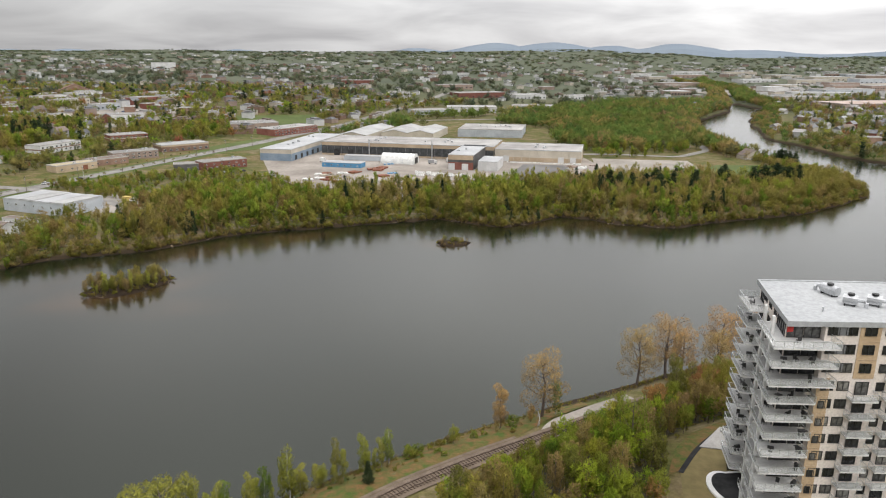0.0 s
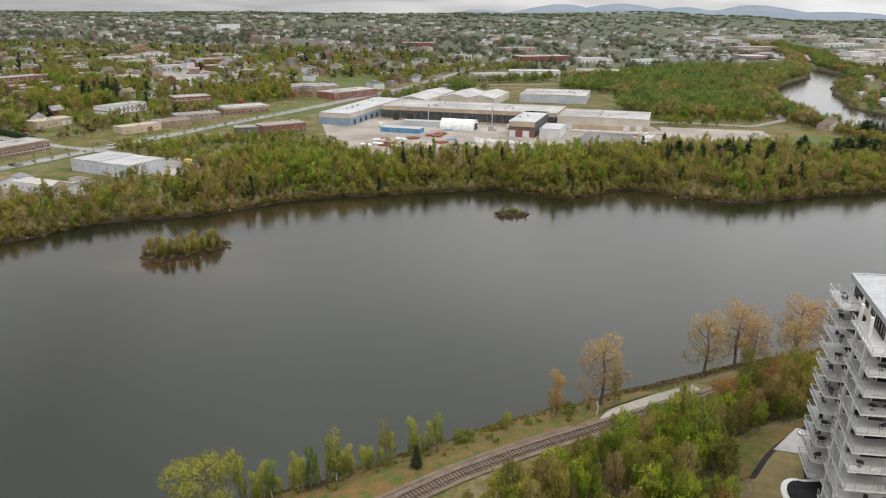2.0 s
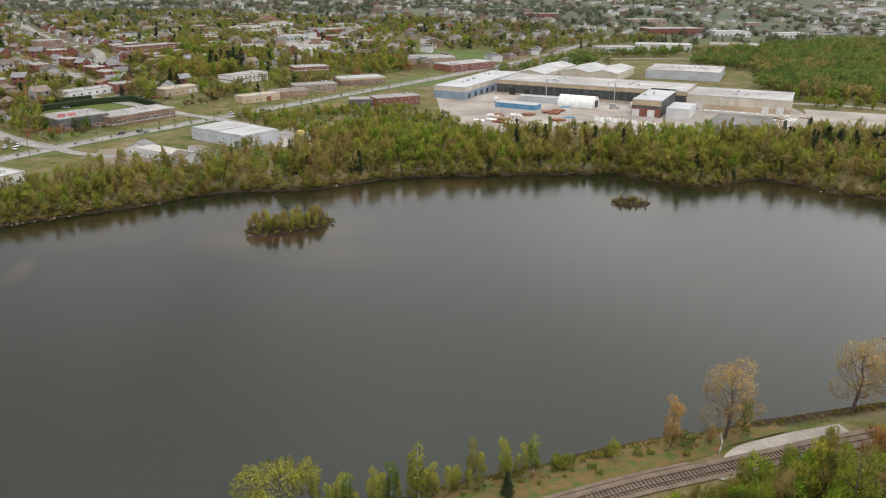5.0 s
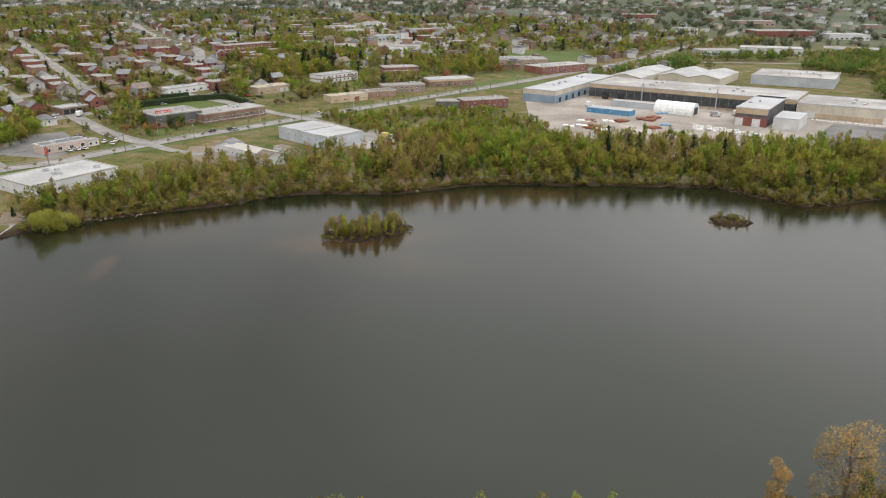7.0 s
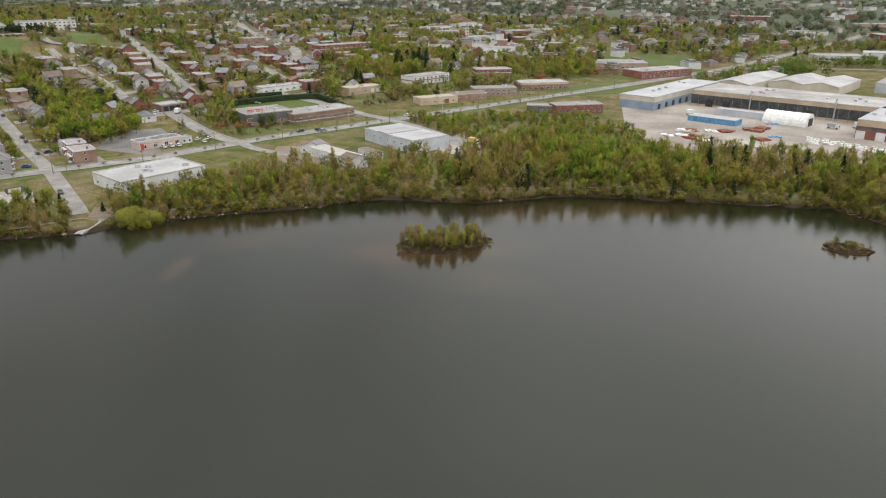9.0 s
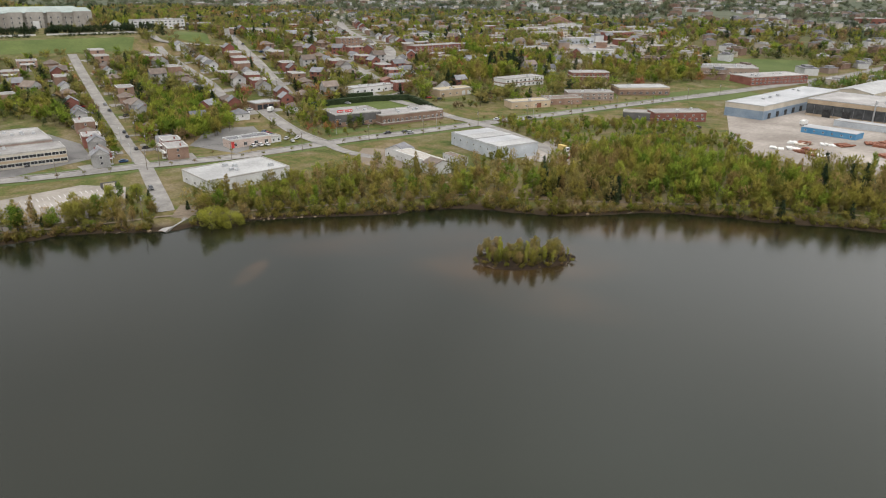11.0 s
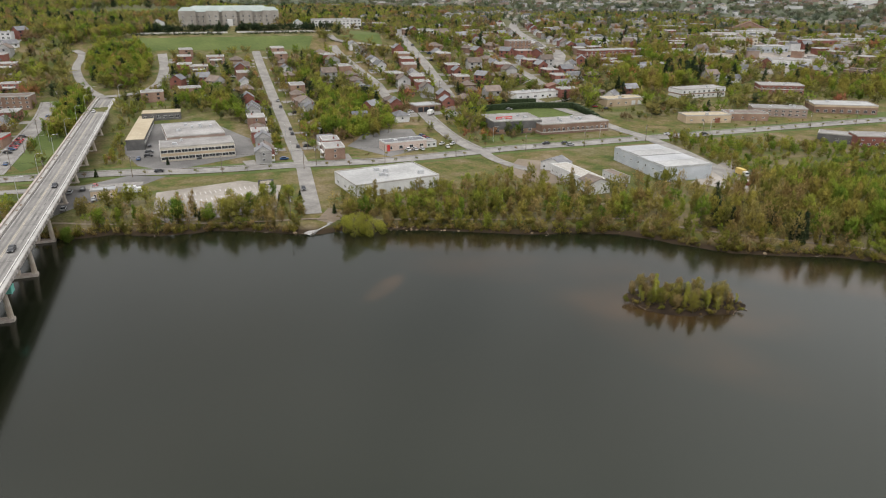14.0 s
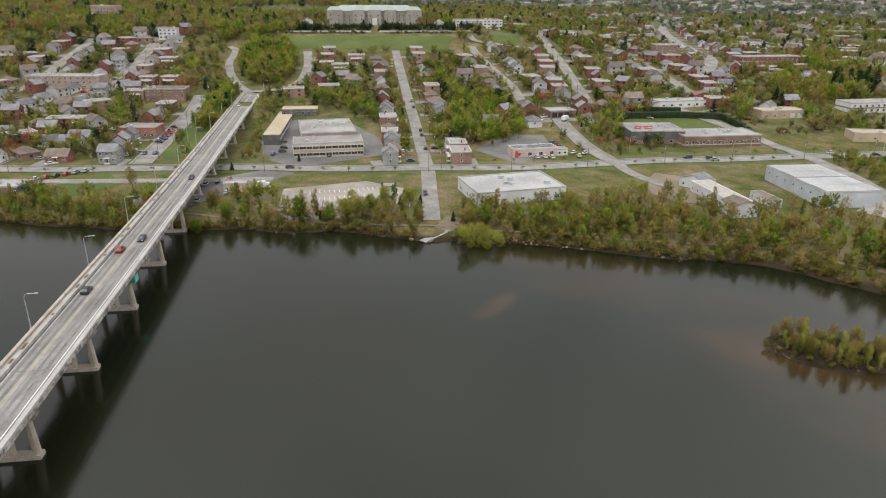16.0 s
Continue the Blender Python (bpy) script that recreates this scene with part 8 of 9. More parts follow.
# the trees come down to the water all along
q = np.array(FAR_SHORE[2:] + INNER_SHORE[:6], float)
dq = np.gradient(q, axis=0)
dq /= np.linalg.norm(dq, axis=1)[:, None]
sq = np.stack([-dq[:, 1], dq[:, 0]], 1)
for lo, hi, sp, sd in ((0.4, 12.0, 4.2, 51), (9.0, 26.0, 5.2, 52)):
    X, Y, Z, r = fill([tuple(p) for p in q + sq * lo] + [tuple(p) for p in (q + sq * hi)[::-1]], sp, sd, 2.0, roads=4.0)
    for x, y, z in zip(X, Y, Z):
        if math.hypot(x + 242, y - 199) < 8 or abs((x + 162) * 0.3397 + (y - 70.3) * 0.9405 + 4) < 11:
            continue
        west = x < -150
        if hi > 20 and west and r.uniform() < 0.35:
            continue
        u = r.uniform()
        h = r.uniform(3.0, 7.0) if lo < 2 else r.uniform(5.5, 9.5)
        (g1f if u < 0.15 else g1b if u > 0.66 else g1).add(x, y, h, max(z, 0.2), wide=1.15) if west else species(x, y, u).add(x, y, h, max(z, 0.2), wide=1.1)
for ring, sp, lo, hi, sd in (
    ([(168, 436), (196, 436), (256, 470), (256, 500), (206, 470), (176, 462)], 9, 6, 10, 6),
    ([(118, 548), (112, 590), (228, 610), (226, 580), (214, 556), (180, 560)], 8, 7, 11, 7),
    ([(-268, 350), (-282, 352), (-270, 380), (-258, 372)], 12, 4, 6, 8),
    ([(-360, 300), (-392, 318), (-412, 300), (-396, 268), (-366, 266), (-350, 280)], 6.5, 8, 13, 9),
    ([(-470, 176), (-500, 192), (-510, 215), (-470, 226), (-458, 220), (-480, 205)], 7.5, 2, 3.5, 10),
    ([(-408, 158), (-470, 178), (-500, 188), (-508, 180), (-460, 160), (-420, 144)], 6.5, 5, 9, 11),
    ([(-532, 205), (-524, 232), (-552, 238), (-610, 258), (-634, 228), (-606, 202), (-560, 200)], 7.0, 8, 12, 12),
    ([(-420, 560), (-380, 560), (-330, 640), (-350, 680), (-430, 690), (-470, 650)], 8.0, 9, 14, 13),
    ([(-408, 283), (-449, 314), (-435, 344), (-378, 325), (-351, 306), (-345, 278), (-387, 284)], 6.5, 8, 12, 15),
    ([(-474, 223), (-514, 248), (-511, 268), (-477, 264), (-450, 267), (-416, 249), (-436, 241), (-467, 240)], 6.5, 7, 11, 16),
    ([(-551, 196), (-606, 205), (-648, 227), (-632, 255), (-598, 254), (-550, 234), (-556, 214)], 6.0, 8, 12, 17),
    ([(-458, 143), (-494, 158), (-546, 179), (-540, 188), (-515, 183), (-462, 157)], 5.0, 6, 10, 18),
    ([(-372, 151), (-438, 172), (-500, 199), (-488, 210), (-442, 185), (-371, 165)], 4.6, 2.6, 5.6, 19),
    ([(-446, 146), (-507, 167), (-533, 183), (-522, 188), (-470, 167), (-448, 158)], 5.0, 9, 13, 23),
    ([(-480, 300), (-526, 330), (-526, 358), (-471, 330)], 7.0, 6, 10, 20),
    ([(-371, 525), (-395, 579), (-386, 638), (-343, 606), (-326, 546), (-342, 502)], 7.0, 8, 14, 21),
    ([(-668, 200), (-700, 230), (-690, 290), (-660, 250)], 7.0, 7, 11, 22),
    ([(-300, 640), (-240, 640), (-200, 690), (-230, 730), (-300, 700)], 8.0, 8, 13, 14),
):
    X, Y, Z, r = fill(ring, sp, sd, 1.0 if sd == 23 else 2.5, roads=5.0 if sd == 23 else 9.0)
    for x, y, z in zip(X, Y, Z):
        u = r.uniform()
        (g1f if u < (0.66 if sd in (9, 12, 15, 16, 17, 23) else 0.4) else g1b if u > 0.90 else g1d if u > 0.87 else g1).add(x, y, r.uniform(lo, hi), z, True, 1.15)
# trees in the front gardens
for key, d0, d1 in (("dock_street", 95, 340), ("school_street", 30, 240), ("upper_street", 10, 190), ("west_street", 20, 160), ("cross_street", 10, 160)):
    p, width = ROAD_LINES[list(ROADS).index(key)]
    seg = np.concatenate([[0], np.cumsum(np.hypot(*np.diff(p, axis=0).T))])
    for d in np.arange(d0, min(d1, seg[-1] - 4), 7.5):
        for side in (-1, 1):
            x, y = np.interp(d, seg, p[:, 0]), np.interp(d, seg, p[:, 1])
            a = math.atan2(np.interp(d + 3, seg, p[:, 1]) - y, np.interp(d + 3, seg, p[:, 0]) - x)
            o = side * (width / 2 + r.uniform(3.5, 6.5))
            x, y = x - math.sin(a) * o, y + math.cos(a) * o
            u = r.uniform()
            if u > 0.42 or taken(x, y, -2.5) or road_gap(x, y) < width / 2 + 2:
                continue
            (g1f if u < 0.24 else g1b if u < 0.29 else g1).add(x, y, r.uniform(4.5, 9.0), ground_at(x, y), True, 1.15)
X, Y, Z, r = fill([(-346, 578), (-340, 612), (-356, 630), (-372, 604), (-362, 580)], 5.5, 24, 2.0)
for x, y, z in zip(X, Y, Z):
    g1d.add(x, y, r.uniform(12, 18), z)
for cx, cy, n_, sp in ((212, 430, 9, 5.0), (219, 436, 5, 4.0), (196, 424, 6, 6.0), (187, 421, 3, 3.0), (174, 424, 3, 4.0), (128, 412, 6, 5.0), (150, 412, 2, 3.0), (104, 404, 4, 4.0), (256, 522, 7, 5.0)):
    for _ in range(n_):
        x, y = cx + r.normal(0, sp), cy + r.normal(0, sp)
        g1d.add(x, y, r.uniform(10, 15.5), max(ground_at(x, y), 0.2), True, 1.5)
for g in (g1, g1w, g1f, g1b, g1d):
    g.done()

# scrub and dead reeds along the water's edge
g2 = Grove("bank_scrub", "leaf_bud", "brown scrub at the water's edge", ["bush"], 46, 5, 1.5, 6)
g2g = Grove("bank_scrub_green", "leaf", "young green scrub at the water's edge", ["bush"], 46, 5, 1.5, 7)
shore_all = FAR_SHORE[2:] + INNER_SHORE[:9]
line = np.array(shore_all, float)
seg = np.concatenate([[0], np.cumsum(np.hypot(*np.diff(line, axis=0).T))])
for k in range(4600):
    d = nrng.uniform(0, seg[-1])
    x, y = np.interp(d, seg, line[:, 0]) + nrng.normal(0, 1.7), np.interp(d, seg, line[:, 1]) + nrng.normal(0, 1.7)
    z = ground_at(x, y)
    if z > 0.0 and math.hypot(x + 239, y - 195) > 7:
        (g2 if nrng.uniform() < 0.4 else g2g).add(x, y, nrng.uniform(1.2, 3.2), z - 0.1, False)
near_line = np.array(NEAR_SHORE[5:17], float)
seg = np.concatenate([[0], np.cumsum(np.hypot(*np.diff(near_line, axis=0).T))])
for k in range(900):
    d = nrng.uniform(0, seg[-1])
    x, y = np.interp(d, seg, near_line[:, 0]) + nrng.normal(0.6, 1.8), np.interp(d, seg, near_line[:, 1]) + nrng.normal(-1.2, 1.8)
    z = ground_at(x, y)
    if z > 0.2 and line_distance(np.array([x]), np.array([y]), RAIL)[0] > 3.5:
        (g2 if nrng.uniform() < 0.4 else g2g).add(x, y, nrng.uniform(0.4, 1.1), z - 0.05, False)
X, Y, Z, r = fill(WOOD, 3.6, 44, 1.0)
for x, y, z in zip(X, Y, Z):
    (g2 if r.uniform() < 0.55 else g2g).add(x, y, r.uniform(0.6, 1.6), z - 0.05, False)
nw = Grove("near_wood", "leaf", "yellow-green young trees between the larger ones", ["broad", "slim", "broad"], 620, 5, 0.62, 61)
nwf = Grove("near_wood_fresh", "leaf_spring", "fresh green young trees between the larger ones", ["broad", "broad", "slim"], 620, 5, 0.62, 62)
nwr = Grove("near_wood_red", "leaf_red", "reddish young maples between the larger ones", ["broad", "wide"], 620, 2, 0.55, 64)
nwb = Grove("near_wood_budding", "leaf_bud", "brown budding young trees between the larger ones", ["broad"], 620, 3, 0.5, 63)
X, Y, Z, r = fill(WOOD, 4.6, 45, 1.0)
gap = line_distance(X, Y, RAIL)
for x, y, z, g in zip(X, Y, Z, gap):
    u = r.uniform()
    h = min(r.uniform(5.0, 10.5), 0.55 * g + 1.0 if x < 22 else 0.7 * g + 4.0)
    if h > 2.0:
        (nwf if u < 0.58 else nwr if u > 0.95 else nwb if u > 0.88 else nw).add(x, y, h, z, True, 0.95)
for g in (nw, nwf, nwr, nwb, g2, g2g):
    g.done()

# woods north of the river bend
BELTS = []
for line_, sgn in ((INNER_SHORE[3:], 1), (OUTER_SHORE[:18], -1)):
    q = np.array(line_, float)
    dq = np.gradient(q, axis=0)
    dq /= np.linalg.norm(dq, axis=1)[:, None]
    sq = np.stack([-dq[:, 1], dq[:, 0]], 1)
    BELTS.append([tuple(p) for p in q + sq * 1.5] + [tuple(p) for p in (q + sq * 32)[::-1]])
g3 = Grove("bend_wood", "leaf_wood", "dense green wood beyond the factory", ["broad", "wide", "wide"], 70, 5, 2.1, 8)
g3f = Grove("bend_wood_fresh", "leaf_green", "fresh green trees within the wood of the bend", ["broad", "wide", "wide"], 70, 5, 2.1, 18)
g3k = Grove("bend_wood_budding", "leaf_bud", "brown budding trees at the edge of the wood", ["wide", "broad"], 70, 4, 1.9, 19)
g3b = Grove("bend_wood_mixed", "leaf_town", "mixed spring wood beyond the factory", ["broad", "wide"], 70, 5, 2.1, 9)
for ring, sp, sd in ((BELTS[0], 7.5, 23), (BELTS[1], 7.5, 24), ([(112, 590), (104, 660), (120, 770), (60, 830), (110, 1000), (280, 1160), (470, 1230), (380, 1020), (330, 930), (296, 850), (272, 760), (256, 690), (252, 610), (238, 600)], 9.0, 20), ([(-60, 850), (40, 900), (110, 990), (60, 960), (-40, 900)], 11, 21), ([(-120, 660), (-100, 780), (-60, 850), (-20, 800), (-80, 745), (-100, 660)], 11, 22)):
    X, Y, Z, r = fill(ring, sp, sd, 3.0)
    for x, y, z in zip(X, Y, Z):
        if math.hypot(x - 236, y - 526) < 27:
            continue
        low = sd == 24 and y < 1000
        v, u = math.sin(x * 0.036 + 1.1 * math.sin(y * 0.021)) + math.cos(y * 0.03 - x * 0.012), r.uniform()
        if sd == 23 or low:
            g = g3k if u < 0.34 else g3b if u < 0.72 else g3f
        else:
            g = g3f if u < 0.55 + 0.3 * v else g3k if v < -0.9 and u > 0.72 else g3 if u < 0.86 else g3b
        g.add(x, y, r.uniform(4.5, 8) if low else r.uniform(8.5, 14.5), z, True, 1.25)
for g in (g3, g3b, g3f, g3k):
    g.done()

# trees between the houses, and the wood on the hill
g4 = Grove("town_trees", "leaf_town", "spring trees between the houses", ["wide", "broad", "wide"], 40, 6, 2.8, 10)
g4f = Grove("town_trees_green", "leaf_fresh", "fresh green trees between the houses", ["wide", "broad"], 45, 4, 2.65, 11)
g4d = Grove("town_conifers", "leaf_dark", "dark conifers between the houses", ["conifer"], 48, 3, 2.9, 12)
g4r = Grove("town_trees_red", "leaf_red", "reddish maples between the houses", ["wide"], 64, 3, 2.3, 13)


# trees are thinned and lowered along the camera's view of these buildings
SIGHTLINES = [(-672, 462, 30), (-600, 510, 20), (-489, 543, 14), (-442, 612, 28), (-309, 553, 22), (-322, 480, 17), (-283, 624, 20), (-222, 592, 22), (-242, 543, 18), (-160, 500, 20), (-385, 357, 12), (-368, 442, 20), (-260, 486, 16), (-206, 752, 30), (-160, 722, 32), (-700, 168, 10), (-600, 84, 26), (-535, 143, 14), (-455, 118, 12), (-738, 370, 50)]


def blocks_view(x, y):
    """Whether a place lies before a larger building, in the camera's line of sight."""
    for lx, ly, w in SIGHTLINES:
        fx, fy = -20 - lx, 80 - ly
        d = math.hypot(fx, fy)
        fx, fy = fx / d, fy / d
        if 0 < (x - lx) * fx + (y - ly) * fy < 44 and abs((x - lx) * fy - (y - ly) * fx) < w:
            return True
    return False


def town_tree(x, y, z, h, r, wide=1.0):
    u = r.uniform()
    if blocks_view(x, y):
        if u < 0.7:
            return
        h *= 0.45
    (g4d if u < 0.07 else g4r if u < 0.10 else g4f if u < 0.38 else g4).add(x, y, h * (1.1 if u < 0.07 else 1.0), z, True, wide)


hillside = lambda x, y: -0.88 * (x + 227) + 0.47 * (y - 218)
keep_out = [[(-662, 222), (-555, 398), (-535, 388), (-640, 212)], [(-562, 380), (-641, 242), (-668, 258), (-720, 330), (-650, 420), (-600, 404)], [(-350, 372), (-290, 380), (-290, 432), (-316, 444), (-336, 450), (-356, 428), (-366, 380)], [(-540, 430), (-590, 458), (-630, 440), (-580, 412)], [(-560, 480), (-650, 520), (-610, 560), (-540, 520)], [(-420, 112), (-480, 150), (-510, 176), (-470, 172), (-400, 148), (-380, 122)], [(-364, 160), (-340, 176), (-352, 234), (-400, 246), (-450, 236), (-480, 210), (-420, 160)], [(-248, 828), (-162, 888), (-140, 780), (-150, 737), (-208, 724)], [(-305, 264), (-300, 312), (-352, 326), (-366, 300), (-340, 262)]]
X, Y, Z, r = fill([(-900, -60), (-300, -60), (-345, 60), (-400, 96), (-330, 260), (-310, 330), (-280, 470), (-170, 760), (-40, 1000), (60, 1160), (-900, 1160)], 9.4, 30, 1.5, roads=8.5)
ok = hillside(X, Y) > 95
for ring in keep_out:
    ok &= ~inside(X, Y, ring)
curve, _ = ROAD_LINES[list(ROADS).index("curving_road")]
ok &= np.hypot(X[:, None] - curve[None, :, 0], Y[:, None] - curve[None, :, 1]).min(1) > 19
for x, y, z in zip(X[ok], Y[ok], Z[ok]):
    dens = 0.8 + 0.45 * math.sin(x * 0.031) * math.cos(y * 0.027 + 1)
    if r.uniform() < (0.78 * dens if x < -430 and y < 200 else 0.95 * dens if y < 560 else 0.75 * dens):
        town_tree(x, y, z, r.uniform(6.5, 12) if y < 600 else r.uniform(7, 12), r, 1.15)
X, Y, Z, r = fill([(-700, 0), (-400, 40), (-400, 96), (-340, 250), (-300, 330), (-280, 470), (-250, 600), (-700, 640)], 7.2, 33, -0.6, roads=6.0)
ok = hillside(X, Y) > 95
for ring in keep_out:
    ok &= ~inside(X, Y, ring)
for x, y, z in zip(X[ok], Y[ok], Z[ok]):
    if r.uniform() < (0.6 if x < -430 and y < 200 else 0.62):
        town_tree(x, y, z, r.uniform(3.5, 8.0), r)
X, Y, Z, r = fill([(-1500, -300), (-720, -60), (-700, 230), (-760, 300), (-830, 330), (-800, 420), (-700, 440), (-690, 520), (-760, 640), (-920, 760), (-950, 1000), (-1500, 1000)], 12.0, 31, 3.0)
slope = inside(X, Y, [(-720, 312), (-730, 260), (-800, 236), (-900, 240), (-990, 285), (-1024, 360), (-985, 420), (-880, 380)])
for x, y, z in zip(X[~slope], Y[~slope], Z[~slope]):
    town_tree(x, y, z, r.uniform(8, 13), r, 1.2)
X, Y, Z, r = fill([(345, 560), (420, 530), (560, 480), (900, 380), (1100, 700), (1000, 1250), (640, 1300), (540, 1118), (465, 930), (400, 800), (350, 710)], 13.0, 32, 4.0)
for x, y, z in zip(X, Y, Z):
    if r.uniform() < 0.72:
        town_tree(x, y, z, r.uniform(8, 13), r)
for g in (g4, g4f, g4d, g4r):
    g.done()

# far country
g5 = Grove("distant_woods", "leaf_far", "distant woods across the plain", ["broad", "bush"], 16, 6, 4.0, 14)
n = 9800
rad = 1080 + 3300 * nrng.uniform(0, 1, n) ** 1.0
ang = nrng.uniform(math.radians(-78), math.radians(46), n)
X, Y = rad * np.sin(ang), rad * np.cos(ang)
wet = inside(X, Y, RIVER) | (line_distance(X, Y, RIVER) < 6)
clump = np.sin(X * 0.006 + 1) * np.cos(Y * 0.005) + 0.6 * np.sin(X * 0.017 + Y * 0.013)
store = (X > 430) & (X < 1500) & (Y > 1180) & (Y < 2300)
Z = ground(X, Y)
for x, y, z, w, c, s_, d in zip(X, Y, Z, wet, clump, store, rad):
    if w or c < -0.75 or (s_ and nrng.uniform() < 0.72):
        continue
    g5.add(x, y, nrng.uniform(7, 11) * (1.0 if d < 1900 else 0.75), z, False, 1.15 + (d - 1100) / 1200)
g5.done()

# ---------------------------------------------------------------- vehicles, poles and small things
def car(paint, label):
    c = thing("car", 0, 0, 0, 0, label, "car", "cars")
    body = Shape()
    prof = [(-2.2, 0.35), (2.2, 0.35), (2.25, 0.7), (1.2, 0.92), (-2.15, 0.98), (-2.25, 0.6)]
    body.add([(x, s * 0.88, z) for s in (-1, 1) for x, z in prof], [tuple(range(6)), tuple(range(11, 5, -1))] + [(i, i + 6, (i + 1) % 6 + 6, (i + 1) % 6) for i in range(6)])
    part("body", body, M[paint], c)
    cab = Shape()
    prof = [(-1.9, 0.97), (1.15, 0.93), (0.45, 1.45), (-1.4, 1.48)]
    cab.add([(x, s * (0.80 if z < 1 else 0.66), z) for s in (-1, 1) for x, z in prof], [(0, 1, 2, 3), (7, 6, 5, 4)] + [(i, i + 4, (i + 1) % 4 + 4, (i + 1) % 4) for i in range(4)])
    part("cabin_glass", cab, M["glass"], c)
    part("roof", Shape().box(-0.48, 0, 1.475, 1.75, 1.3, 0.04), M[paint], c)
    for x in (-1.35, 1.4):
        for y in (-0.8, 0.8):
            part("wheel", Shape().tube([(x, y - 0.1, 0.33), (x, y + 0.1, 0.33)], 0.33, seg=10), M["rubber"], c)
    for y in (-0.6, 0.6):
        part("headlight", Shape().box(2.22, y, 0.55, 0.08, 0.35, 0.14), M["paint_white"], c)
    return c


CARS = [car("car_white", "white car with dark windows"), car("car_dark", "dark grey car with black tyres"), car("car_red", "bright red car with dark windows"), car("car_silver", "silver car with dark windows"), car("car_blue", "dark blue car with black tyres")]
car_used = set()
crng = random.Random(4)


def put_car(k, x, y, yaw, z=None):
    z = ground_at(x, y) + 0.33 if z is None else z
    m = pose(x, y, z, 0, 0, yaw)
    if k in car_used:
        copy_thing(CARS[k], m)
    else:
        CARS[k].matrix_basis = m
        car_used.add(k)


byaw = math.degrees(math.atan2(BDIR.y, BDIR.x))
for d, o, k, flip in ((51.5, 5.8, 1, 0), (81, 6.0, 2, 0), (90, 2.2, 1, 180), (163, 1.9, 1, 180), (330, 6.0, 0, 0)):
    put_car(k, *bridge_point(d, o, 0)[:2], byaw + flip, deck_z(d) + 0.01)
for x, y, yaw in [(-306 - 3.0 * k, 118 + 6.2 * k, 160) for k in range(5)] + [(-330 - 2 * k, 126 + 5.4 * k, 160) for k in range(4)] + [(-374 - 1.2 * k, 66 + 4.0 * k, 155) for k in range(6)] + [(-432 - 6 * k, 124 + 2.4 * k, 65) for k in range(6)] + [(-440 - 7 * k, 128 + 2.5 * k, 20) for k in range(3)] + [(-320 - 5 * k, 312 + 1.5 * k, 100) for k in range(4)] + [(-380, 178, 70), (-388, 181, 70), (-404, 186, 160), (-376, 172, 160), (-412, 184, 70), (-420, 200, 160), (66, 470, 30), (-150, 478, 60), (-140, 482, 60), (-345, 172, 75), (-270, 366, 70), (-250, 432, 70), (-380, 340, 150), (-366, 398, 20), (-352, 402, 20), (-324, 456, 70), (-316, 458, 70)]:
    put_car(crng.choice((0, 0, 1, 1, 2, 3, 3, 4)), x, y, yaw + crng.uniform(-5, 5))
for x, y, yaw in ((-310.5, 289, 165), (-309, 292.6, 165), (-307, 295.6, 165), (-310.5, 312, 120), (-303, 309.7, 150), (-307, 316.5, 120)):
    put_car(0, x, y, yaw)
for key, spots in (("dock_street", 6), ("hill_street", 4), ("west_street", 4), ("school_street", 2), ("boulevard", 4), ("upper_street", 2)):
    p, width = ROAD_LINES[list(ROADS).index(key)]
    for k in range(spots):
        i = crng.randrange(3, len(p) - 4) if key != "boulevard" else crng.randrange(20, 150)
        if math.hypot(p[i][0], p[i][1]) > 900:
            continue
        a = math.atan2(p[i + 1][1] - p[i][1], p[i + 1][0] - p[i][0])
        o = crng.choice((-1, 1)) * (width / 2 - 1.4)
        put_car(crng.choice((0, 1, 1, 3, 4, 2)), p[i][0] - math.sin(a) * o, p[i][1] + math.cos(a) * o, math.degrees(a) + (0 if o < 0 else 180))
for k, c in enumerate(CARS):
    if k not in car_used:
        for o in (*c.children_recursive, c):
            bpy.data.objects.remove(o)


# cars in the drives and streets of the town
s = Shape()
pr = random.Random(61)
for x, y in HOUSES:
    if math.hypot(x, y) > 900 or pr.random() < 0.25:
        continue
    a, e, o = pr.choice((0.35, 1.2, 1.92)) + pr.uniform(-0.1, 0.1), pr.uniform(0, 6.28), pr.uniform(7.5, 10.5)
    cx, cy = x + o * math.cos(e), y + o * math.sin(e)
    z, slot = ground_at(cx, cy) + 0.45, pr.choice((0, 0, 1, 1, 2, 3, 3, 4))
    s.box(cx, cy, z, 4.3, 1.75, 0.62, a, slot).box(cx - 0.2 * math.cos(a), cy - 0.2 * math.sin(a), z + 0.62, 2.3, 1.5, 0.5, a, 5)
    s.box(cx - 0.2 * math.cos(a), cy - 0.2 * math.sin(a), z + 1.12, 2.0, 1.4, 0.04, a, slot)
    s.box(cx, cy, z - 0.3, 3.4, 1.6, 0.3, a, 6)
setting("parked_cars", s, [M["car_white"], M["car_dark"], M["car_red"], M["car_silver"], M["car_blue"], M["glass"], M["rubber"]], "many small cars parked between the houses", "cars", "stuff")


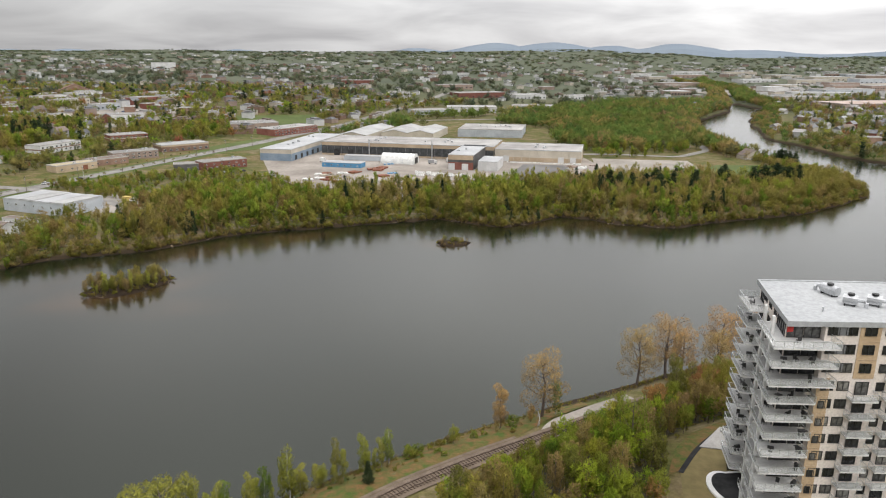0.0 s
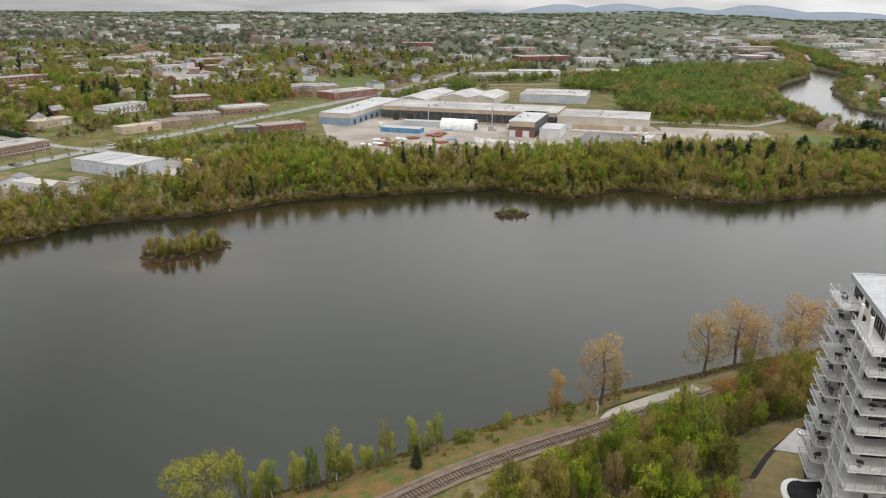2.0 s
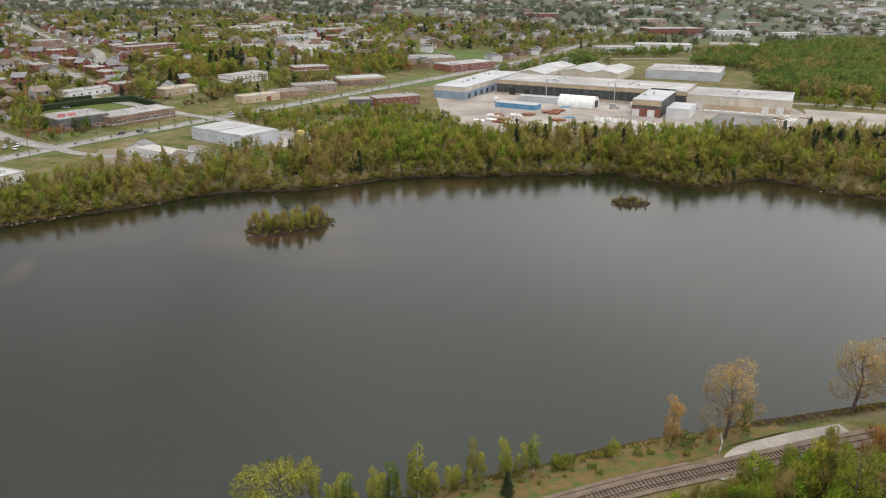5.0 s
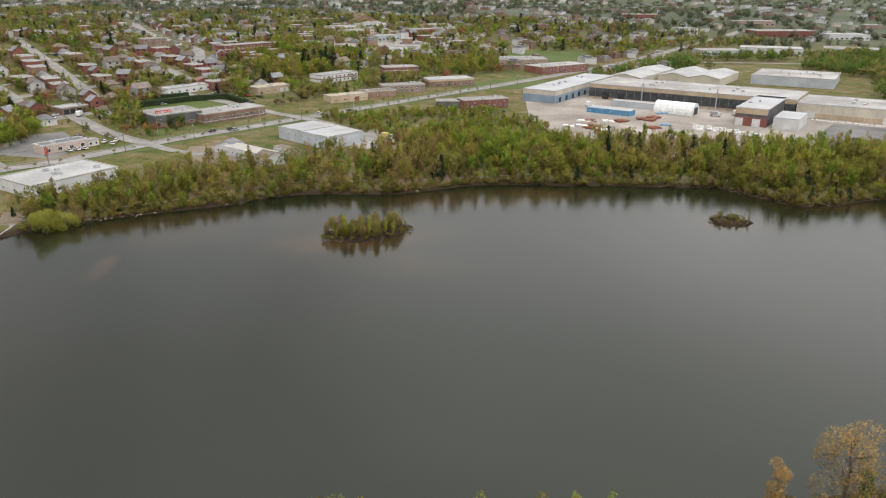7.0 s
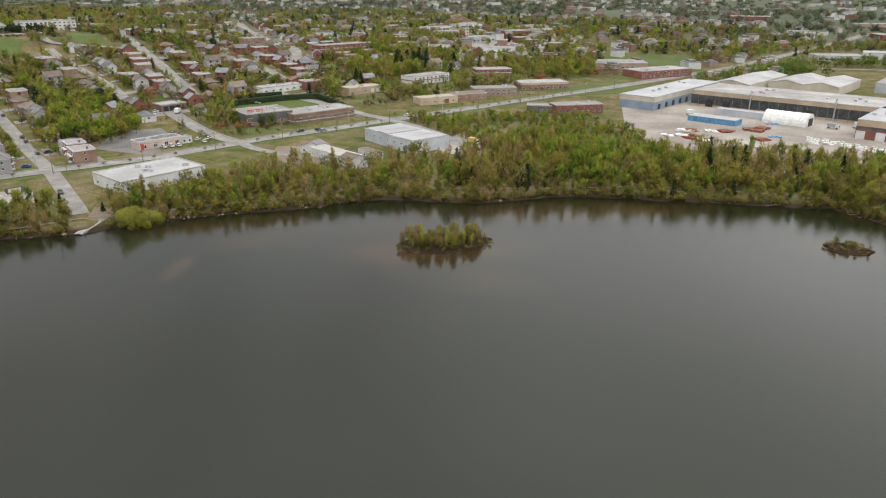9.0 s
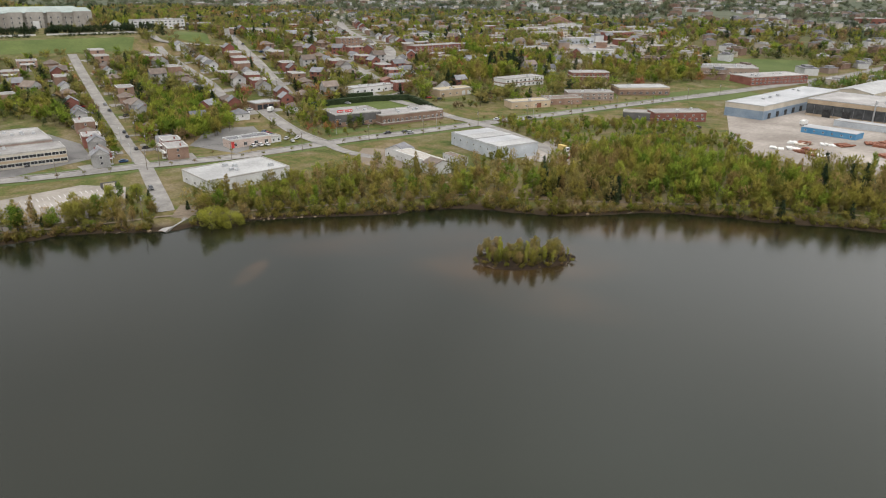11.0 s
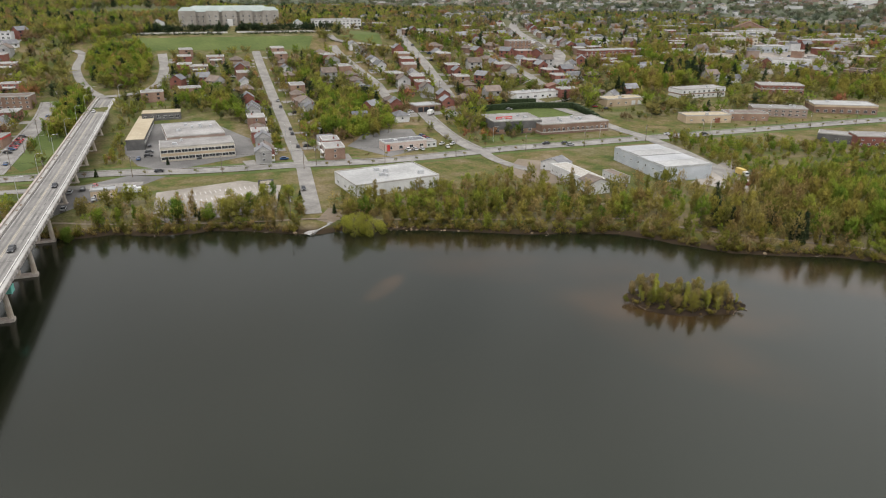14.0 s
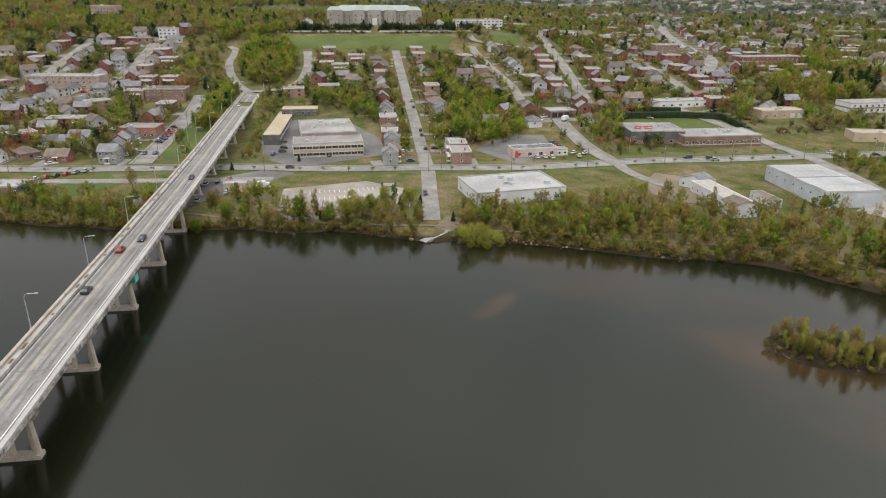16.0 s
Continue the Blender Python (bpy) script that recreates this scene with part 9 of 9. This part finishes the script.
def utility_pole(x, y, yaw, h=10.0):
    p = thing("utility_pole", x, y, ground_at(x, y) - 0.1, yaw, "weathered wooden utility pole with a cross arm", "utility pole", "utility poles")
    part("pole", Shape().tube([(0, 0, -0.3), (0, 0, h)], 0.16, 0.11), M["wood_pole"], p)
    part("cross_arm", Shape().box(0, 0, h - 1.0, 2.4, 0.12, 0.14), M["wood_pole"], p)
    for dx in (-1.0, 1.0):
        part("insulator", Shape().tube([(dx, 0, h - 0.86), (dx, 0, h - 0.62)], 0.06), M["paint_white"], p)
    part("transformer", Shape().tube([(0.35, 0, h - 2.6), (0.35, 0, h - 1.6)], 0.26, seg=8), M["galvanised"], p)
    return p


pole = None
p, width = ROAD_LINES[0]
seg = np.concatenate([[0], np.cumsum(np.hypot(*np.diff(p, axis=0).T))])
tops = []
for d in range(300, 980, 38):
    i = int(np.searchsorted(seg, d))
    a = math.atan2(p[i + 1][1] - p[i][1], p[i + 1][0] - p[i][0])
    x, y = p[i][0] - math.sin(a) * -8.5, p[i][1] + math.cos(a) * -8.5
    tops.append((x, y, ground_at(x, y) + 9.2))
    if pole is None:
        pole = utility_pole(x, y, math.degrees(a) + 90)
    else:
        copy_thing(pole, pose(x, y, ground_at(x, y) - 0.1, 0, 0, math.degrees(a) + 90))
for a, b in zip(tops, tops[1:]):
    mid = [((a[0] + (b[0] - a[0]) * t), (a[1] + (b[1] - a[1]) * t), a[2] + (b[2] - a[2]) * t - 3.0 * t * (1 - t)) for t in np.linspace(0, 1, 9)]
    tagged(part("power_line", Shape().tube(mid, 0.03, seg=3), M["dark_metal"]), "thin black power line between the poles", "cable", "power lines")
for key, d0, d1, step, off_ in (("dock_street", 70, 340, 36, 6.5), ("west_street", 10, 150, 34, 6.5), ("hill_street", 10, 160, 36, 6.5), ("school_street", 10, 220, 40, 6)):
    p, width = ROAD_LINES[list(ROADS).index(key)]
    seg = np.concatenate([[0], np.cumsum(np.hypot(*np.diff(p, axis=0).T))])
    for d in np.arange(d0, min(d1, seg[-1] - 8), step):
        i = int(np.searchsorted(seg, d))
        a = math.atan2(p[i + 1][1] - p[i][1], p[i + 1][0] - p[i][0])
        x, y = p[i][0] + math.sin(a) * off_, p[i][1] - math.cos(a) * off_
        copy_thing(pole, pose(x, y, ground_at(x, y) - 0.1, 0, 0, math.degrees(a) + 90))
for x, y in ((-22, 366), (-180, 300), (-250, 190), (150, 560), (200, 566)):
    copy_thing(pole, pose(x, y, ground_at(x, y) - 0.1, 0, 0, 40))
for x, y, yaw in ((-425, 138, 110), (-446, 146, 110), (-468, 155, 110), (-490, 165, 110), (-330, 232, 160), (-372, 250, 160), (-300, 340, 20), (-270, 395, 20), (-240, 460, 20), (-520, 204, 90)):
    copy_thing(lamp, pose(x, y, ground_at(x, y), 0, 0, yaw))

# saplings along the boulevard
p, width = ROAD_LINES[0]
seg = np.concatenate([[0], np.cumsum(np.hypot(*np.diff(p, axis=0).T))])
sap = None
for d in np.arange(330, 900, 11.5):
    i = int(np.searchsorted(seg, d))
    a = math.atan2(p[i + 1][1] - p[i][1], p[i + 1][0] - p[i][0])
    for o in (-7.6,) if d < 560 else (-7.6, 7.6):
        x, y = p[i][0] - math.sin(a) * o, p[i][1] + math.cos(a) * o
        if taken(x, y, 1.0) or min(np.hypot(q[:, 0] - x, q[:, 1] - y).min() for q, _ in ROAD_LINES[2:]) < 6:
            continue
        if sap is None:
            r_ = np.random.default_rng(3)
            sap = thing("sapling", x, y, ground_at(x, y), 0, "small round street tree beside the boulevard", "tree", "street trees")
            part("trunk", Shape().tube([(0, 0, -0.2), (0, 0, 2.2)], 0.06, 0.04), M["bark"], sap)
            part("crown", crown_mesh("crown", crown_template("bush", 130, r_, 0.9), 2.2, M["leaf_town"]), None, sap, "", pose(0, 0, 1.1))
        else:
            copy_thing(sap, pose(x, y, ground_at(x, y), 0, 0, crng.uniform(0, 360)))

# clipped hedge round the lawn of the school
def hedge_run(pts, w, h, label):
    g = Grove("hedge", "leaf_dark", label, ["bush"], 90, 4, 1.4, 15)
    for (ax, ay), (bx, by) in zip(pts[:-1], pts[1:]):
        n = int(math.hypot(bx - ax, by - ay) / 1.6)
        for k in range(n):
            x, y = ax + (bx - ax) * k / n, ay + (by - ay) * k / n
            g.add(x, y, h, ground_at(x, y), False, 0.9)
    g.done()
    s = Shape()
    for (ax, ay), (bx, by) in zip(pts[:-1], pts[1:]):
        n = max(1, int(math.hypot(bx - ax, by - ay) / 6))
        for k in range(n):
            x, y = ax + (bx - ax) * (k + 0.5) / n, ay + (by - ay) * (k + 0.5) / n
            s.box(x, y, ground_at(x, y) - 0.5, math.hypot(bx - ax, by - ay) / n, w * 0.72, h * 0.86 + 0.5, math.atan2(by - ay, bx - ax))
    setting("hedge_core", s, M["hedge"], "dense inner growth of the " + label, "hedge", "stuff")


hedge_run([(-360, 369), (-359, 392), (-346, 421), (-331, 442), (-308, 434), (-294, 425)], 3.6, 4.4, "clipped dark green hedge round a lawn")
hedge_run([(-370, 401), (-355, 430)], 3.0, 3.8, "short clipped dark hedge beside a lawn")
# dark trees, low wall and hedge before the convent
def convent_point(o, d):
    return -735.8 + 0.927 * d + 0.375 * o, 375.6 - 0.375 * d + 0.927 * o


hr = random.Random(17)
gc_ = Grove("convent_trees", "leaf_dark", "row of dark clipped trees before the convent", ["bush", "conifer", "bush"], 110, 6, 1.5, 71)
gh_ = Grove("convent_hedge", "leaf_dark", "low uneven dark hedge above the lawn", ["bush"], 60, 5, 1.6, 72)
o = -84.0
while o < 92:
    if abs(o) > 5:
        x, y = convent_point(o, 82 + hr.uniform(-4, 4))
        gc_.add(x, y, hr.uniform(6.0, 9.5), ground_at(x, y) - 0.2, True, 0.9)
    if abs(o) > 9:
        x, y = convent_point(o + hr.uniform(-1, 1), 108 + 0.05 * o + hr.uniform(-1, 1))
        gh_.add(x, y, hr.uniform(1.8, 3.6), ground_at(x, y) - 0.2, False, 1.1)
    o += hr.uniform(1.7, 3.0)
for o, h in ((-10.5, 21), (-13, 15), (10, 20), (13, 13)):
    x, y = convent_point(o, 70)
    plant("conifer", x, y, h)
gc_.done()
gh_.done()
s = Shape()
for k in range(44):
    o = -86 + 4 * k
    if abs(o) > 5:
        x, y = convent_point(o, 93 + 0.04 * o)
        s.box(x, y, ground_at(x, y) - 0.6, 4.1, 0.4, 1.9, math.radians(68))
setting("retaining_wall", s, M["kerb"], "low pale wall along the drive of the convent", "wall")


# worn white lines of the parking stalls
s = Shape()
for row in range(3):
    for k in range(17):
        x, y = -301 + 11 * row + 0.34 * k * 2.0 * 0.6, 166 + 2.7 * row + 2.0 * k
        if inside(np.array([x]), np.array([y]), [(-305, 164), (-306, 199), (-289, 206), (-268, 194), (-274, 160)])[0]:
            s.box(x, y, ground_at(x, y) + 0.12, 4.6, 0.16, 0.015, math.radians(-14))
setting("stall_lines", s, M["paint_white"], "worn white lines of parking stalls", "road marking", "stuff")
# boat dock at the end of the street
dk = thing("boat_dock", -237.9, 195.0, 0.78, 103, "grey plank boat dock sloping from the shore into the water", "dock")
dk.matrix_basis = dk.matrix_basis @ pose(0, 0, 0, 0, -8, 0)
for k in range(13):
    part("plank", Shape().box(-5.6 + k * 0.93, 0, 0.42, 0.87, 3.2, 0.1), M["flat_roof"], dk)
part("float", Shape().box(0, -1.2, -0.2, 11.6, 0.5, 0.6).box(0, 1.2, -0.2, 11.6, 0.5, 0.6), M["concrete"], dk)
for x in (-4.6, 0, 4.6):
    part("bollard", Shape().tube([(x, -1.85, -1.2), (x, -1.85, 1.1)], 0.12), M["wood_pole"], dk)
patch("boat_ramp", [(-237.4, 200.6), (-243.5, 197.4), (-250.5, 206.5), (-243.5, 211.5)], M["dirt"], "earth ramp between the street and the dock", "boat ramp", 0.12, 1.5)

# boulders and fallen stems at the water's edge
srng = random.Random(9)
rocks = []
for k in range(4):
    bm = bmesh.new()
    bmesh.ops.create_icosphere(bm, subdivisions=1, radius=0.5)
    for v in bm.verts:
        v.co *= srng.uniform(0.7, 1.25)
        v.co.z *= 0.65
    me = bpy.data.meshes.new("boulder")
    bm.to_mesh(me)
    bm.free()
    me.materials.append(M["stone"])
    rocks.append(me)
for k in range(62):
    if k < 40:
        t = srng.random()
        x, y = -233 + 24 * t + srng.gauss(0, 1.2), 206 + 27 * t + srng.gauss(0, 1.2)
    elif k < 46:
        t = srng.random()
        x, y = 80 + 30 * t, 348 - 7 * t + srng.gauss(0, 1.0)
    else:
        i = srng.randrange(5, 40)
        t = srng.random()
        a, b = FAR_SHORE[i], FAR_SHORE[i - 1]
        x, y = a[0] + (b[0] - a[0]) * t + srng.gauss(0, 0.8), a[1] + (b[1] - a[1]) * t + srng.gauss(0, 0.8)
    z = max(-0.1, ground_at(x, y))
    ob = part("boulder", srng.choice(rocks), None, None, "", pose(x, y, z, 0, 0, srng.uniform(0, 360)) @ Matrix.Scale(srng.uniform(0.6, 1.9), 4))
    tagged(ob, "rough pale boulder at the water's edge", "boulder", "boulders on the shore")
for k in range(22):
    i = srng.randrange(8, 40)
    t = srng.random()
    a, b = FAR_SHORE[i], FAR_SHORE[i - 1]
    x, y = a[0] + (b[0] - a[0]) * t, a[1] + (b[1] - a[1]) * t
    lg = Shape().tube([(-2.4, 0, 0.8), (0, 0.1, 0.35), (2.4, 0, 0.02)], 0.16, 0.06).tube([(0.4, 0, 0.3), (1.2, 0.9, 0.6)], 0.06, 0.02, 4)
    tagged(part("fallen_stem", lg, M["wood_pole"], None, "", pose(x, y, 0.0, 0, 0, srng.uniform(180, 360))), "bleached fallen stem leaning into the water", "log", "fallen stems on the shore")

# sign board beside the lot
sg = thing("billboard", -292, 200, ground_at(-292, 200), 70, "low dark sign board with a pale panel", "sign")
part("board", Shape().box(0, 0, 0.8, 6.5, 0.3, 2.4), M["dark_wall"], sg)
part("panel", Shape().box(0, -0.17, 1.2, 4.6, 0.04, 1.6), M["cream_wall"], sg)
for x in (-2.6, 2.6):
    part("post", Shape().box(x, 0, -0.2, 0.25, 0.25, 1.0), M["dark_metal"], sg)
# parked trucks and buses
def van(x, y, yaw, mat, label, L=7.0):
    v = thing("truck", x, y, ground_at(x, y) + 0.33, yaw, label, "truck", "trucks")
    part("cargo_box", Shape().box(-0.9, 0, 0.7, L - 2.4, 2.3, 2.4), M[mat], v)
    part("cab", Shape().box(L / 2 - 1.1, 0, 0.5, 1.9, 2.1, 1.9), M["car_white"], v)
    part("windscreen", Shape().box(L / 2 - 0.13, 0, 1.4, 0.06, 1.8, 0.8), M["glass"], v)
    for xx in (-L / 2 + 1.2, L / 2 - 1.3):
        for yy in (-0.95, 0.95):
            part("wheel", Shape().tube([(xx, yy - 0.14, 0.45), (xx, yy + 0.14, 0.45)], 0.45, seg=10), M["rubber"], v)


for x, y, yaw, mat, lab in ((-312, 112, 160, "car_white", "white box truck beneath the bridge"), (-316, 152, 70, "car_white", "white delivery truck in the lot"), (-322, 300, 80, "car_white", "white box truck at the station"), (-372, 352, 120, "paint_white", "white box truck beside the garage"), (-8, 520, -13, "car_silver", "pale truck in the factory yard"), (4, 530, 80, "car_white", "white truck beside the factory hall"), (-92, 530, 77, "paint_white", "white trailer truck beside the wing"), (-174, 378, -20, "paint_yellow", "yellow machine truck beside the shed")):
    van(x, y, yaw, mat, lab)
